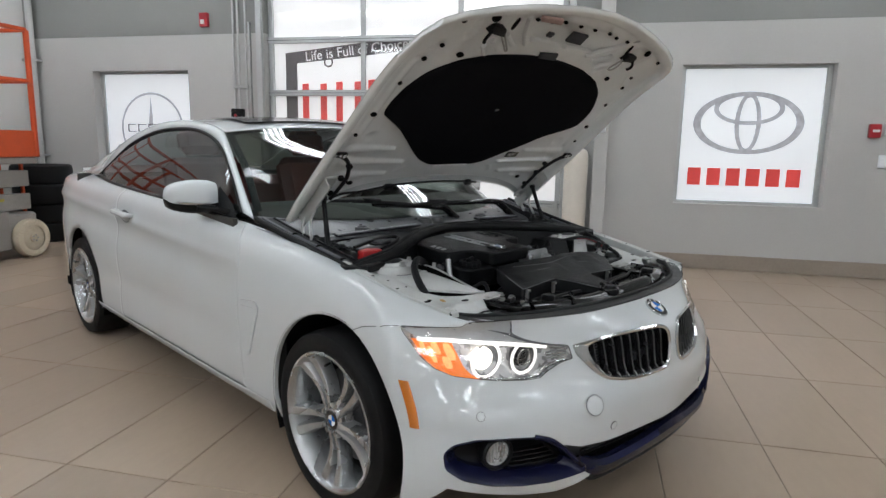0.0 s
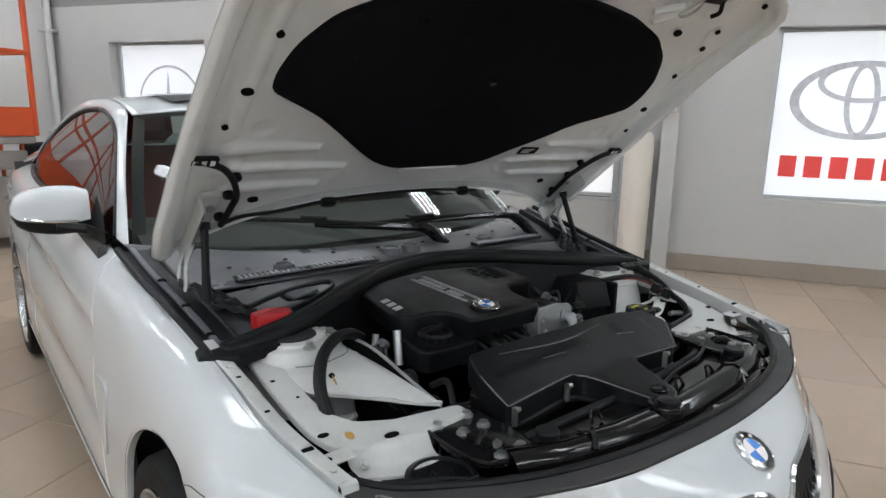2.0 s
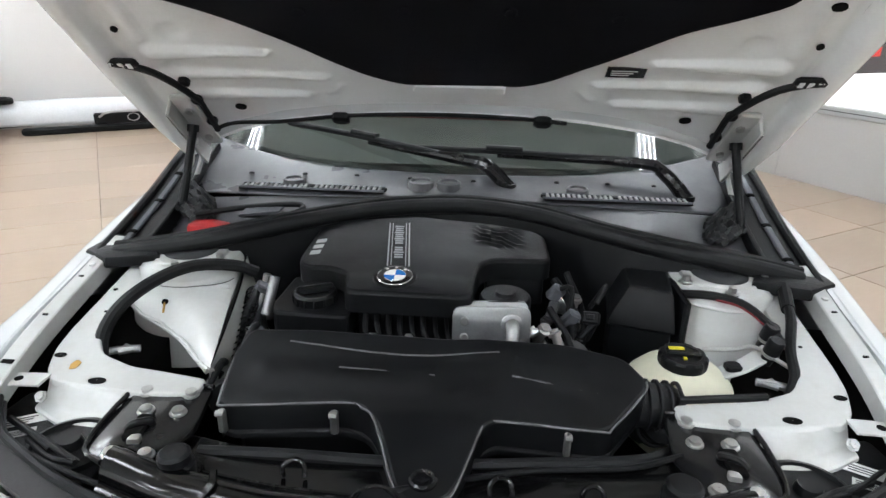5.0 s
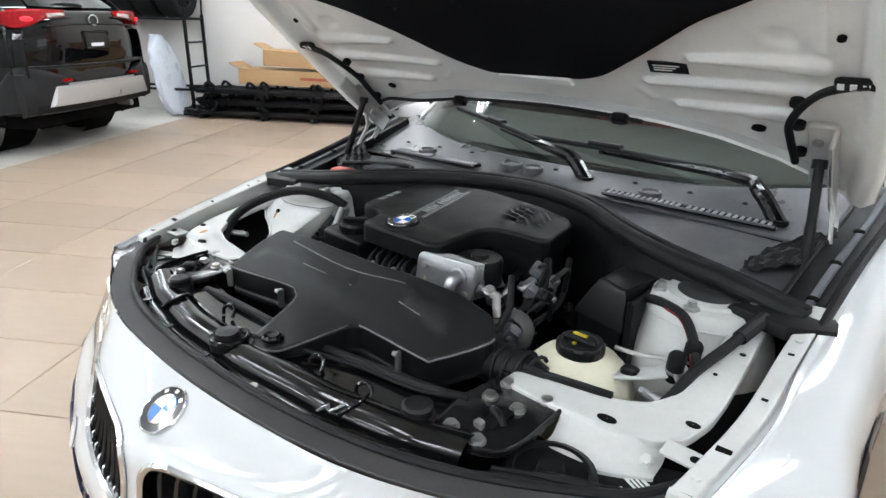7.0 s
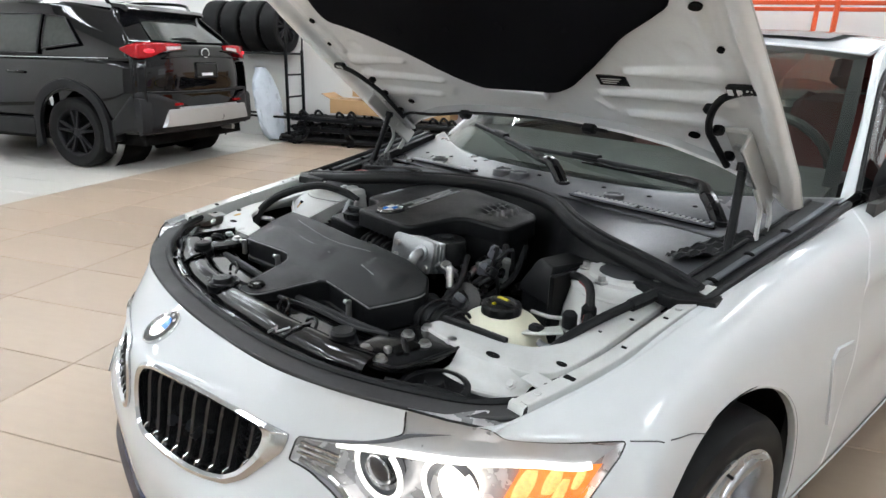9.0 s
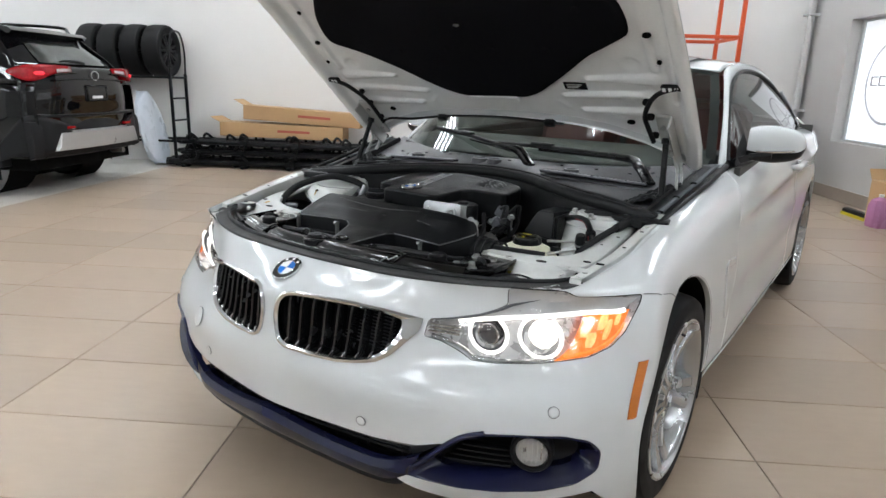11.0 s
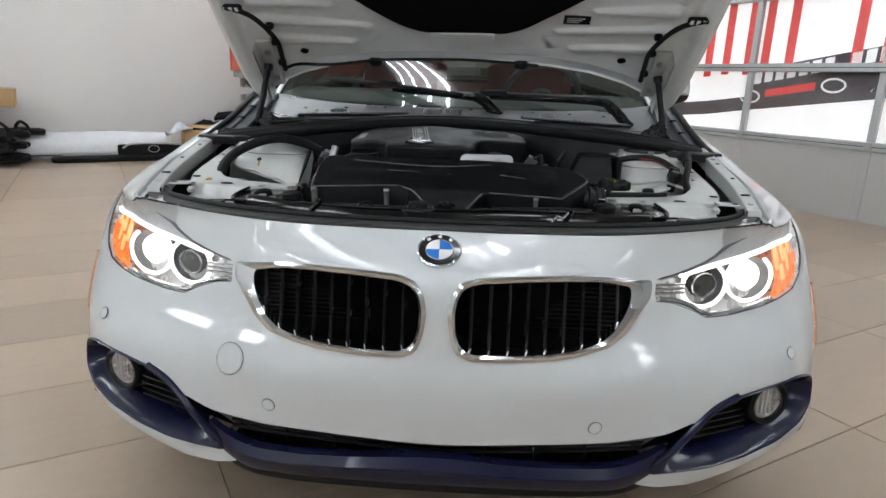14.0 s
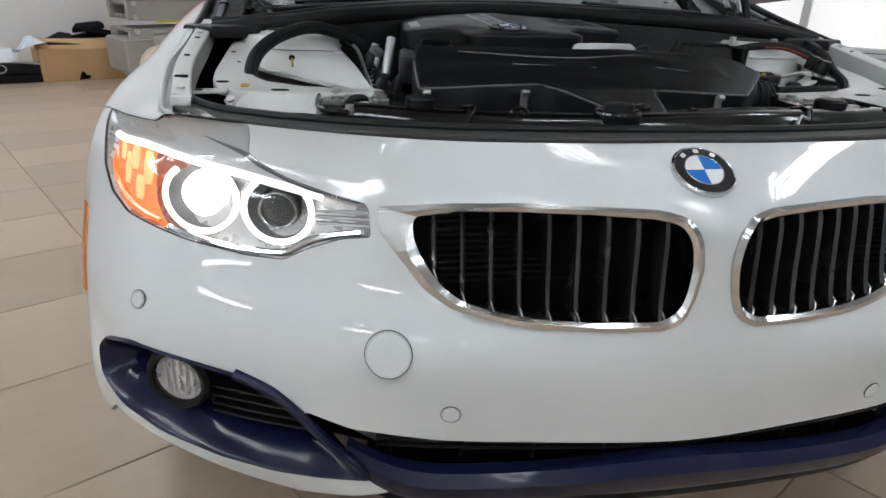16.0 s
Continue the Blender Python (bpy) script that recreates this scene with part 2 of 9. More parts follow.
# ---- materials ----
def material(name, colour, rough=0.5, metal=0.0, vary=0.08, scale=6.0, fine=60.0, bump=0.0, bump_scale=120.0, rough_vary=0.08,
             coat=0.0, emit=0.0, emit_colour=None, dirt=None, dirt_amount=0.0, dirt_scale=3.0, island=0.0, transmission=0.0, ior=1.45, specular=0.5):
    """A surface whose colour and gloss vary at two scales."""
    mt = bpy.data.materials.new(name)
    mt.use_nodes = True
    nt = mt.node_tree
    b = nt.nodes["Principled BSDF"]
    link = nt.links.new
    node = nt.nodes.new
    b.inputs["Metallic"].default_value = metal
    b.inputs["IOR"].default_value = ior
    b.inputs["Specular IOR Level"].default_value = specular
    if coat:
        b.inputs["Coat Weight"].default_value = coat
        b.inputs["Coat Roughness"].default_value = 0.03
    if transmission:
        b.inputs["Transmission Weight"].default_value = transmission
    tc = node("ShaderNodeTexCoord")
    n1, n2 = node("ShaderNodeTexNoise"), node("ShaderNodeTexNoise")
    for n, s, d in ((n1, scale, 4), (n2, fine, 3)):
        n.inputs["Scale"].default_value, n.inputs["Detail"].default_value = s, d
        link(tc.outputs["Object"], n.inputs["Vector"])
    mixn = node("ShaderNodeMath")
    mixn.operation = "ADD"
    link(n1.outputs[0], mixn.inputs[0])
    link(n2.outputs[0], mixn.inputs[1])
    ramp = node("ShaderNodeMapRange")
    ramp.inputs["From Min"].default_value, ramp.inputs["From Max"].default_value = 0.6, 1.4
    ramp.inputs["To Min"].default_value, ramp.inputs["To Max"].default_value = 1 - vary, 1 + vary
    link(mixn.outputs[0], ramp.inputs["Value"])
    last = ramp.outputs[0]
    if island:
        geo = node("ShaderNodeObjectInfo")
        r2 = node("ShaderNodeMapRange")
        r2.inputs["To Min"].default_value, r2.inputs["To Max"].default_value = 1 - island, 1 + island
        link(geo.outputs["Random"], r2.inputs["Value"])
        mul = node("ShaderNodeMath")
        mul.operation = "MULTIPLY"
        link(last, mul.inputs[0])
        link(r2.outputs[0], mul.inputs[1])
        last = mul.outputs[0]
    sc = node("ShaderNodeVectorMath")
    sc.operation = "SCALE"
    sc.inputs[0].default_value = colour
    link(last, sc.inputs["Scale"])
    col = sc.outputs[0]
    if dirt:
        n3 = node("ShaderNodeTexNoise")
        n3.inputs["Scale"].default_value, n3.inputs["Detail"].default_value, n3.inputs["Roughness"].default_value = dirt_scale, 6, 0.65
        link(tc.outputs["Object"], n3.inputs["Vector"])
        r3 = node("ShaderNodeMapRange")
        r3.inputs["From Min"].default_value, r3.inputs["From Max"].default_value = 0.5, 0.75
        r3.inputs["To Max"].default_value = dirt_amount
        link(n3.outputs[0], r3.inputs["Value"])
        mx = node("ShaderNodeMix")
        mx.data_type = "RGBA"
        link(r3.outputs[0], mx.inputs["Factor"])
        link(col, mx.inputs[6])
        mx.inputs[7].default_value = (*dirt, 1)
        col = mx.outputs[2]
    link(col, b.inputs["Base Color"])
    rr = node("ShaderNodeMapRange")
    rr.inputs["From Min"].default_value, rr.inputs["From Max"].default_value = 0.3, 0.7
    rr.inputs["To Min"].default_value, rr.inputs["To Max"].default_value = max(rough - rough_vary, 0.01), min(rough + rough_vary, 1)
    link(n1.outputs[0], rr.inputs["Value"])
    link(rr.outputs[0], b.inputs["Roughness"])
    if bump:
        n4 = node("ShaderNodeTexNoise")
        n4.inputs["Scale"].default_value, n4.inputs["Detail"].default_value = bump_scale, 2
        link(tc.outputs["Object"], n4.inputs["Vector"])
        bp = node("ShaderNodeBump")
        bp.inputs["Strength"].default_value, bp.inputs["Distance"].default_value = min(bump, 1), 0.002
        link(n4.outputs[0], bp.inputs["Height"])
        link(bp.outputs[0], b.inputs["Normal"])
    if emit:
        b.inputs["Emission Color"].default_value = (*(emit_colour or colour), 1)
        b.inputs["Emission Strength"].default_value = emit
    return mt


def glass(name, tint=(0.9, 0.95, 0.93), rough=0.0, clear=0.75):
    """A thin pane: a mirror-like sheen over clear tint."""
    mt = bpy.data.materials.new(name)
    mt.use_nodes = True
    nt = mt.node_tree
    nt.nodes.remove(nt.nodes["Principled BSDF"])
    out = nt.nodes["Material Output"]
    tr, gl, mx, lw = (nt.nodes.new(k) for k in ("ShaderNodeBsdfTransparent", "ShaderNodeBsdfGlossy", "ShaderNodeMixShader", "ShaderNodeLayerWeight"))
    tr.inputs[0].default_value = (*[c * clear for c in tint], 1)
    gl.inputs["Roughness"].default_value = rough
    lw.inputs["Blend"].default_value = 0.5
    steep, fr = nt.nodes.new("ShaderNodeMath"), nt.nodes.new("ShaderNodeMapRange")
    steep.operation = "POWER"
    steep.inputs[1].default_value = 5.0
    fr.inputs["To Min"].default_value, fr.inputs["To Max"].default_value = 0.08, 1.0
    for a, c in ((lw.outputs["Facing"], steep.inputs[0]), (steep.outputs[0], fr.inputs["Value"]), (fr.outputs[0], mx.inputs[0]), (tr.outputs[0], mx.inputs[1]), (gl.outputs[0], mx.inputs[2]), (mx.outputs[0], out.inputs[0])):
        nt.links.new(a, c)
    return mt


PAINT = material("white_car_paint", (0.605, 0.627, 0.636), 0.30, 0.0, 0.015, 3, 400, coat=1.0, rough_vary=0.02, specular=0.0)
INNER_PAINT = material("white_inner_paint", (0.56, 0.568, 0.555), 0.38, 0, 0.04, 9, 120, coat=0.35, dirt=(0.3, 0.24, 0.15), dirt_amount=0.18, dirt_scale=14)
HOOD_INNER = material("hood_inner_paint", (0.84, 0.86, 0.865), 0.36, 0, 0.03, 8, 150, coat=0.25, dirt=(0.3, 0.3, 0.28), dirt_amount=0.12, dirt_scale=9)
BLACK_PLASTIC = material("black_plastic", (0.006, 0.0064, 0.0073), 0.40, 0, 0.15, 12, 300, bump=0.2, bump_scale=900, specular=0.24)
GREY_PLASTIC = material("grey_black_plastic", (0.115, 0.119, 0.132), 0.5, 0, 0.15, 10, 200, bump=0.2, bump_scale=700, specular=0.2, dirt=(0.19, 0.185, 0.18), dirt_amount=0.45, dirt_scale=9)
COWL = material("semi_gloss_cowl_plastic", (0.075, 0.077, 0.084), 0.33, 0, 0.22, 7, 160, bump=0.12, bump_scale=500, specular=0.5, dirt=(0.17, 0.165, 0.16), dirt_amount=0.5, dirt_scale=7)
GLOSS_BLACK = material("gloss_black_panel", (0.008, 0.008, 0.009), 0.13, 0, 0.1, 10, 200, specular=0.45, dirt=(0.05, 0.05, 0.045), dirt_amount=0.3, dirt_scale=20)
RUBBER = material("black_rubber", (0.008, 0.0085, 0.0095), 0.55, specular=0.3, metal=0.0, vary=0.15, scale=15, fine=250, bump=0.2, bump_scale=500)
# Grey of painted edge highlights and wear, also of seams and brake discs
DULL_GREY = material("dull_grey", (0.11, 0.11, 0.112), 0.5, 0, 0.4, 30, 200)
PALE_PLASTIC = material("dusty_grey_plastic", (0.32, 0.32, 0.325), 0.6, 0, 0.2, 30, 200)
PRINT_SILVER = material("silver_print", (0.42, 0.43, 0.44), 0.45, 0.2, 0.15, 40, 200)
OLD_RUBBER = material("worn_rubber", (0.02, 0.021, 0.023), 0.62, 0, 0.15, 15, 250, bump=0.2, bump_scale=500)
# Near-black that puts the shade of holes, gaps and hidden depths into the colour
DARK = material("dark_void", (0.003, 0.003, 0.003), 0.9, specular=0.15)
INSULATION = material("insulation_felt", (0.007, 0.007, 0.009), 0.95, 0, 0.35, 10, 500, bump=0.6, bump_scale=350, specular=0.1)
CHROME = material("chrome", (0.66, 0.67, 0.68), 0.14, 1.0, 0.02, 5, 60, rough_vary=0.03)
ALU = material("cast_aluminium", (0.37, 0.38, 0.385), 0.36, 0.85, 0.1, 20, 200, bump=0.3, bump_scale=250)
STEEL = material("zinc_steel", (0.45, 0.45, 0.44), 0.38, 0.9, 0.12, 20, 200)
RIM_SILVER = material("silver_alloy", (0.44, 0.45, 0.46), 0.26, 0.75, 0.04, 8, 150, coat=0.4)
TYRE = material("tyre_rubber", (0.010, 0.010, 0.0105), 0.62, 0, 0.15, 10, 100, bump=0.2, bump_scale=300, specular=0.16)
BLUE_TRIM = material("dark_blue_trim", (0.007, 0.0085, 0.031), 0.2, 0, 0.08, 6, 90, coat=0.15, specular=0.3)
CAR_GLASS = glass("car_glass", (0.80, 0.90, 0.85), 0.0, 0.76)
DOOR_PANE = glass("door_pane", (1, 1, 1), 0.04, 0.97)
TINT_GLASS = glass("tinted_glass", (0.5, 0.56, 0.55), 0.0, 0.45)
LENS_GLASS = glass("lamp_glass", (1, 1, 1), 0.0, 0.97)
LAMP_GLOW = material("lamp_glow", (1, 0.95, 0.86), 0.4, emit=3.2, emit_colour=(1, 0.94, 0.84))
RING_GLOW = material("ring_glow", (1, 0.98, 0.95), 0.4, emit=1.5, emit_colour=(1, 0.97, 0.93))
AMBER = material("amber_lens", (0.75, 0.22, 0.04), 0.25, 0, 0.3, 60, 200, coat=0.6, emit=0.55, emit_colour=(1.0, 0.20, 0.03))
AMBER_MARK = material("amber_marker", (0.55, 0.16, 0.02), 0.2, 0, 0.05, 30, 200, coat=0.8)
RED_CAP = material("red_plastic", (0.42, 0.016, 0.018), 0.4)
RED_SEAT = material("red_leather", (0.16, 0.02, 0.015), 0.5)
CABIN = material("dark_cabin", (0.055, 0.053, 0.05), 0.6)
BADGE_BLUE = material("badge_blue", (0.02, 0.16, 0.55), 0.2, coat=0.8)
BADGE_WHITE = material("badge_white", (0.8, 0.8, 0.8), 0.25, coat=0.8)
BADGE_BLACK = material("badge_black", (0.012, 0.012, 0.014), 0.2, coat=0.8)
RESERVOIR = material("reservoir_plastic", (0.68, 0.66, 0.52), 0.42, 0, 0.05, 10, 100)
STICKER = material("sticker_white", (0.72, 0.72, 0.7), 0.5)
INK = material("print_dark", (0.04, 0.04, 0.045), 0.5)
YELLOW = material("yellow_mark", (0.7, 0.6, 0.03), 0.5)
RUST = material("rust_wax", (0.45, 0.26, 0.06), 0.6)
WALL_PAINT = material("wall_paint", (0.43, 0.42, 0.405), 0.6, 0, 0.03, 1.5, 60, bump=0.15, bump_scale=200)
BAND_PAINT = material("grey_band_paint", (0.215, 0.215, 0.205), 0.6, 0, 0.03, 1.5, 60, bump=0.15, bump_scale=200)
WHITE_WALL = material("white_wall_paint", (0.74, 0.725, 0.705), 0.6, 0, 0.025, 1.2, 60, bump=0.12, bump_scale=200)
CEILING = material("ceiling_paint", (0.50, 0.50, 0.49), 0.8)
FITTING = material("white_enamel", (0.75, 0.75, 0.74), 0.5)
BASE_TILE = material("baseboard_tile", (0.27, 0.225, 0.185), 0.4, 0, 0.08, 3, 40)
JOINT = material("tile_joint", (0.20, 0.165, 0.135), 0.9)
ALU_FRAME = material("door_rail_aluminium", (0.46, 0.47, 0.47), 0.45, 0.5, 0.06, 4, 60)
DOOR_PANEL = material("grey_door_panel", (0.40, 0.39, 0.375), 0.5, 0, 0.03, 3, 60)
FILM = material("backlit_film", (0.8, 0.82, 0.84), 0.4, 0, 0.02, 2, 30, emit=0.42, emit_colour=(0.90, 0.95, 1.0))
FILM_WARM = material("frosted_daylight", (0.8, 0.8, 0.8), 0.4, 0, 0.02, 2, 30, emit=0.52, emit_colour=(1.0, 0.985, 0.98))
SIGN_RED = material("sign_red", (0.68, 0.06, 0.055), 0.5, emit=0.16, emit_colour=(1, 0.1, 0.08))
SIGN_GREY = material("sign_silver", (0.46, 0.46, 0.49), 0.4, 0, 0.3, 3, 20, emit=0.16)
SIGN_DARK = material("sign_dark", (0.10, 0.085, 0.09), 0.5, emit=0.03)
SIGN_WHITE = material("sign_white", (0.8, 0.8, 0.8), 0.5, emit=0.36)
PIPE = material("pipe_paint", (0.5, 0.5, 0.49), 0.5)
ALARM_RED = material("alarm_red", (0.38, 0.02, 0.03), 0.4)
SLEEVE = material("bollard_sleeve", (0.62, 0.57, 0.50), 0.42, 0, 0.04, 5, 60)
TUBE_GLOW = material("fluorescent_tube", (1, 1, 1), 0.5, emit=24.0, emit_colour=(0.90, 0.965, 1.03))


def tile_material(name, colour):
    """Porcelain with soft cloudy veins along the tile and a sheen."""
    mt = material(name, colour, 0.32, 0, 0.035, 0.9, 9, bump=0.02, bump_scale=90, specular=0.35, island=0.09, rough_vary=0.0)
    nt = mt.node_tree
    for n in [k for k in nt.nodes if k.type in ("TEX_COORD", "TEX_NOISE")]:
        if n.type == "TEX_NOISE":
            n.inputs["Detail"].default_value = 1.0
        if n.type == "TEX_COORD":
            stretch = nt.nodes.new("ShaderNodeMapping")
            stretch.inputs["Scale"].default_value = (1.0, 3.5, 1.0)
            place, shift = nt.nodes.new("ShaderNodeObjectInfo"), nt.nodes.new("ShaderNodeVectorMath")
            nt.links.new(place.outputs["Location"], shift.inputs[1])
            targets = [k.to_socket for k in n.outputs["Object"].links]
            nt.links.new(n.outputs["Object"], shift.inputs[0])
            nt.links.new(shift.outputs[0], stretch.inputs[0])
            for k in targets:
                nt.links.new(stretch.outputs[0], k)
    return mt


FLOOR_TILE = tile_material("beige_tile", (0.365, 0.282, 0.212))
LIGHT_TILE = tile_material("light_tile", (0.56, 0.54, 0.50))

# ---- the showroom ----
ROOM = pose(0, 0, 0, 0, 0, ROOM_TURN)


def fixed(name, geo, mat, label, category, m=None):
    return tagged(part(name, geo, mat, None, m=ROOM if m is None else m), label, category, kind="structure")


# The wall with the roller door has three openings: two lit signs and the door.
SIGNS = {"arrow": (4.49, 5.86), "ovals": (-2.60, -1.195)}
SIGN_Z = (0.68, 2.08)
DOOR_V, DOOR_Z = (-0.03, 3.46), 3.05
wall = Geo()
spans = [(FRONT_V, -2.60), (-2.60, -1.195), (-1.195, DOOR_V[0]), DOOR_V, (DOOR_V[1], 4.49), (4.49, 5.86), (5.86, 6.85)]
for a, b in spans:
    if (a, b) == DOOR_V:
        continue
    if (a, b) in SIGNS.values():
        wall.box(DOOR_U, DOOR_U + .3, a, b, 0, SIGN_Z[0]).box(DOOR_U, DOOR_U + .3, a, b, SIGN_Z[1], 2.49)
    else:
        wall.box(DOOR_U, DOOR_U + .3, a, b, 0, 2.49)
fixed("wall_east", wall, WALL_PAINT, "light greige painted wall with the roller door", "wall")
band = Geo()
for a, b in ((FRONT_V, DOOR_V[0]), (DOOR_V[1], 6.85)):
    band.box(DOOR_U - .004, DOOR_U + .3, a, b, 2.49, CEIL)
band.box(DOOR_U - .004, DOOR_U + .3, *DOOR_V, DOOR_Z, CEIL)
fixed("trim_band", band, BAND_PAINT, "darker grey painted band on the upper wall", "wall band")
fixed("wall_north", Geo().box(REAR_U, DOOR_U + .3, 6.85, 7.1, 0, CEIL), WHITE_WALL, "unseen off-white wall added to close the room behind the vehicles", "wall")
# unseen west and south walls, added to close the room and bounce light
fixed("wall_west", Geo().box(REAR_U - .2, REAR_U, FRONT_V, 7.1, 0, CEIL), WHITE_WALL, "unseen off-white wall added to close the room", "wall")
fixed("wall_south", Geo().box(REAR_U, DOOR_U + .3, FRONT_V - .2, FRONT_V, 0, CEIL), WALL_PAINT, "unseen light greige wall added to close the room", "wall")
fixed("ceiling", Geo().box(REAR_U, DOOR_U + .3, FRONT_V, 7.1, CEIL, CEIL + .15), CEILING, "pale painted ceiling with light fittings", "ceiling")
base = Geo()
for a, b in ((FRONT_V, DOOR_V[0] - .1), (DOOR_V[1] + .1, 6.85)):
    base.box(DOOR_U - .014, DOOR_U - .002, a, b, 0.002, 0.155, .003)
fixed("baseboard", base, BASE_TILE, "brown tile baseboard along the wall", "baseboard")
fixed("floor_bed", Geo().box(REAR_U, DOOR_U + .3, FRONT_V, 7.1, -.2, -.004), JOINT, "grey-brown joint bed under the floor tiles", "floor")

# ---- ceiling lights: open fittings with four tubes each ----
def ceiling_light(u, v):
    lamp = thing("ceiling_light", room(u, v, CEIL - .45), "white ceiling fitting with four bright tubes", "ceiling light", "ceiling light fittings")
    part("housing", Geo().rings([[(x * w, y * l, z) for x, y in ((-1, -1), (1, -1), (1, 1), (-1, 1))] for w, l, z in ((.16, .60, .12), (.30, .64, .03), (.31, .65, 0))]), FITTING, lamp)
    for x in (-.21, -.07, .07, .21):
        part("tube", Geo().cyl((x, -.58, -.03), (x, .58, -.03), .016, 10), TUBE_GLOW, lamp)
    for y in (-.5, .5):
        part("hanger", Geo().cyl((0, y, .1), (0, y, .45), .006, 6), STEEL, lamp)
    return lamp


lamp_one = ceiling_light(0.4, -2.6)
for u in (-8.0, -5.2, -2.4, 0.4, 3.2):
    for v in (-7.2, -4.9, -2.6, -.3, 2.0, 4.3, 6.0):
        if (u, v) != (0.4, -2.6):
            copy_thing(lamp_one, room(u, v, CEIL - .45))

# ---- lit signs and the roller door ----
def sign_panel(name, v0, v1, label):
    ob = tagged(new(name), label, "window", kind="structure")
    ob.matrix_basis = ROOM
    z0, z1 = SIGN_Z
    fr = Geo()
    d = .05
    for a, b, c, e in ((v0, v0 + d, z0, z1), (v1 - d, v1, z0, z1), (v0 + d, v1 - d, z0, z0 + d * .6), (v0 + d, v1 - d, z1 - d * .6, z1)):
        fr.box(DOOR_U + .12, DOOR_U + .17, a, b, c, e, .004)
    part("window_frame", fr, ALU_FRAME, ob)
    part("pane", Geo().box(DOOR_U + .145, DOOR_U + .155, v0 + d, v1 - d, z0 + .03, z1 - .03), FILM, ob, "white backlit film")
    return ob


def ellipse_ring(cv, cz, a, b, w, u, n=56, w2=None):
    """A flat oval band facing the room."""
    w2 = w2 or w
    o = [(u, cv + a * math.cos(t), cz + b * math.sin(t)) for t in np.linspace(0, 2 * math.pi, n, endpoint=False)]
    i = [(u, cv + (a - w) * math.cos(t), cz + (b - w2) * math.sin(t)) for t in np.linspace(0, 2 * math.pi, n, endpoint=False)]
    return Geo().grid([o, i], close_v=True)


U1 = DOOR_U + .141
win = sign_panel("window_1", *SIGNS["ovals"], "backlit white window sign with silver ovals over red bars")
vc = sum(SIGNS["ovals"]) / 2 + .02
part("emblem", ellipse_ring(vc, 1.51, .525, .315, .075, U1, w2=.045).join(ellipse_ring(vc, 1.655, .335, .165, .05, U1 - .001, w2=.04)).join(ellipse_ring(vc, 1.51, .125, .30, .045, U1 - .002, w2=.045)), SIGN_GREY, win, "silver overlapping ovals")
word = Geo()
for k in range(6):
    c = vc + .475 - .19 * k
    word.join(Geo().box(U1 - .002, U1 + .002, c - .065, c + .065, .87, 1.05, .012))
part("word_bar", word, SIGN_RED, win, "red bars of a word mark")
win2 = sign_panel("window_2", *SIGNS["arrow"], "backlit white window sign with a silver ring and dark bars")
vc = sum(SIGNS["arrow"]) / 2 - .03
part("emblem", ellipse_ring(vc, 1.37, .46, .46, .03, U1).add([(U1, vc, 1.8), (U1, vc + .05, 1.45), (U1, vc, 1.2), (U1, vc - .015, 1.5)], [(0, 1, 2, 3)]), SIGN_GREY, win2, "silver ring")
word = Geo()
for k in range(5):
    c = vc + .30 - .15 * k
    word.join(Geo().box(U1 - .003, U1 + .001, c - .06, c + .06, 1.335, 1.345)).join(Geo().box(U1 - .003, U1 + .001, c - .06, c + .06, 1.425, 1.435)).join(Geo().box(U1 - .003, U1 + .001, c + .045, c + .06, 1.345, 1.425))
part("word_bar", word, SIGN_DARK, win2)

door = tagged(new("door_1"), "closed glazed roller door with grey rails and frosted panes", "garage door", kind="structure")
door.matrix_basis = ROOM
v0, v1 = DOOR_V
UD = DOOR_U + .10
MULL = (1.135, 2.27)
part("door_panel", Geo().box(UD, UD + .04, v0, v1, .01, .585, .004), DOOR_PANEL, door, "solid grey bottom panel")
for k in range(5):
    z = .61 + .602 * k
    part("rail", Geo().box(UD - .015, UD + .045, v0, v1, z - .035, z + .035, .006), ALU_FRAME, door)
    part("rail_seam", Geo().box(UD - .017, UD - .014, v0, v1, z - .003, z + .003), INK, door)
    if k < 4:
        for c in MULL + (v0 + .035, v1 - .035):
            part("mullion", Geo().box(UD - .005, UD + .04, c - .028, c + .028, z + .035, z + .567, .005), ALU_FRAME, door)
        edges = (v0 + .06,) + MULL + (v1 - .06,)
        for a, b in zip(edges, edges[1:]):
            pane = part("pane", facing(Geo().grid([[(UD + .018, v, q) for v in (a, b)] for q in (z + .035, z + .567)]), (-1, 0, 0)), DOOR_PANE, door, "clear glass pane")
            pane.visible_shadow = False
for c in (v0 + .05, 1.135, 2.27, v1 - .05):
    part("hinge", Geo().box(UD - .024, UD - .01, c - .03, c + .03, .575, .645, .004), STEEL, door)
    part("stile", Geo().box(UD - .008, UD, c - .03, c + .03, .02, .575, .003), DOOR_PANEL, door)
for c in (v0 - .045, v1 + .045):
    part("track", Geo().box(DOOR_U - .05, DOOR_U + .05, c - .035, c + .035, 0, DOOR_Z, .006), ALU_FRAME, door)
# the banner behind the panes
banner = tagged(new("banner"), "large white advertising banner behind the roller door's panes", "banner", kind="structure")
banner.matrix_basis = ROOM
UB = UD + .06
part("sheet", Geo().box(UB, UB + .01, v0 - .3, v1 + .3, .3, DOOR_Z + .1), FILM_WARM, banner, "white translucent sheet in daylight")
def flat(poly, u):
    return Geo().add([(u, v, z) for v, z in poly], [tuple(range(len(poly)))])
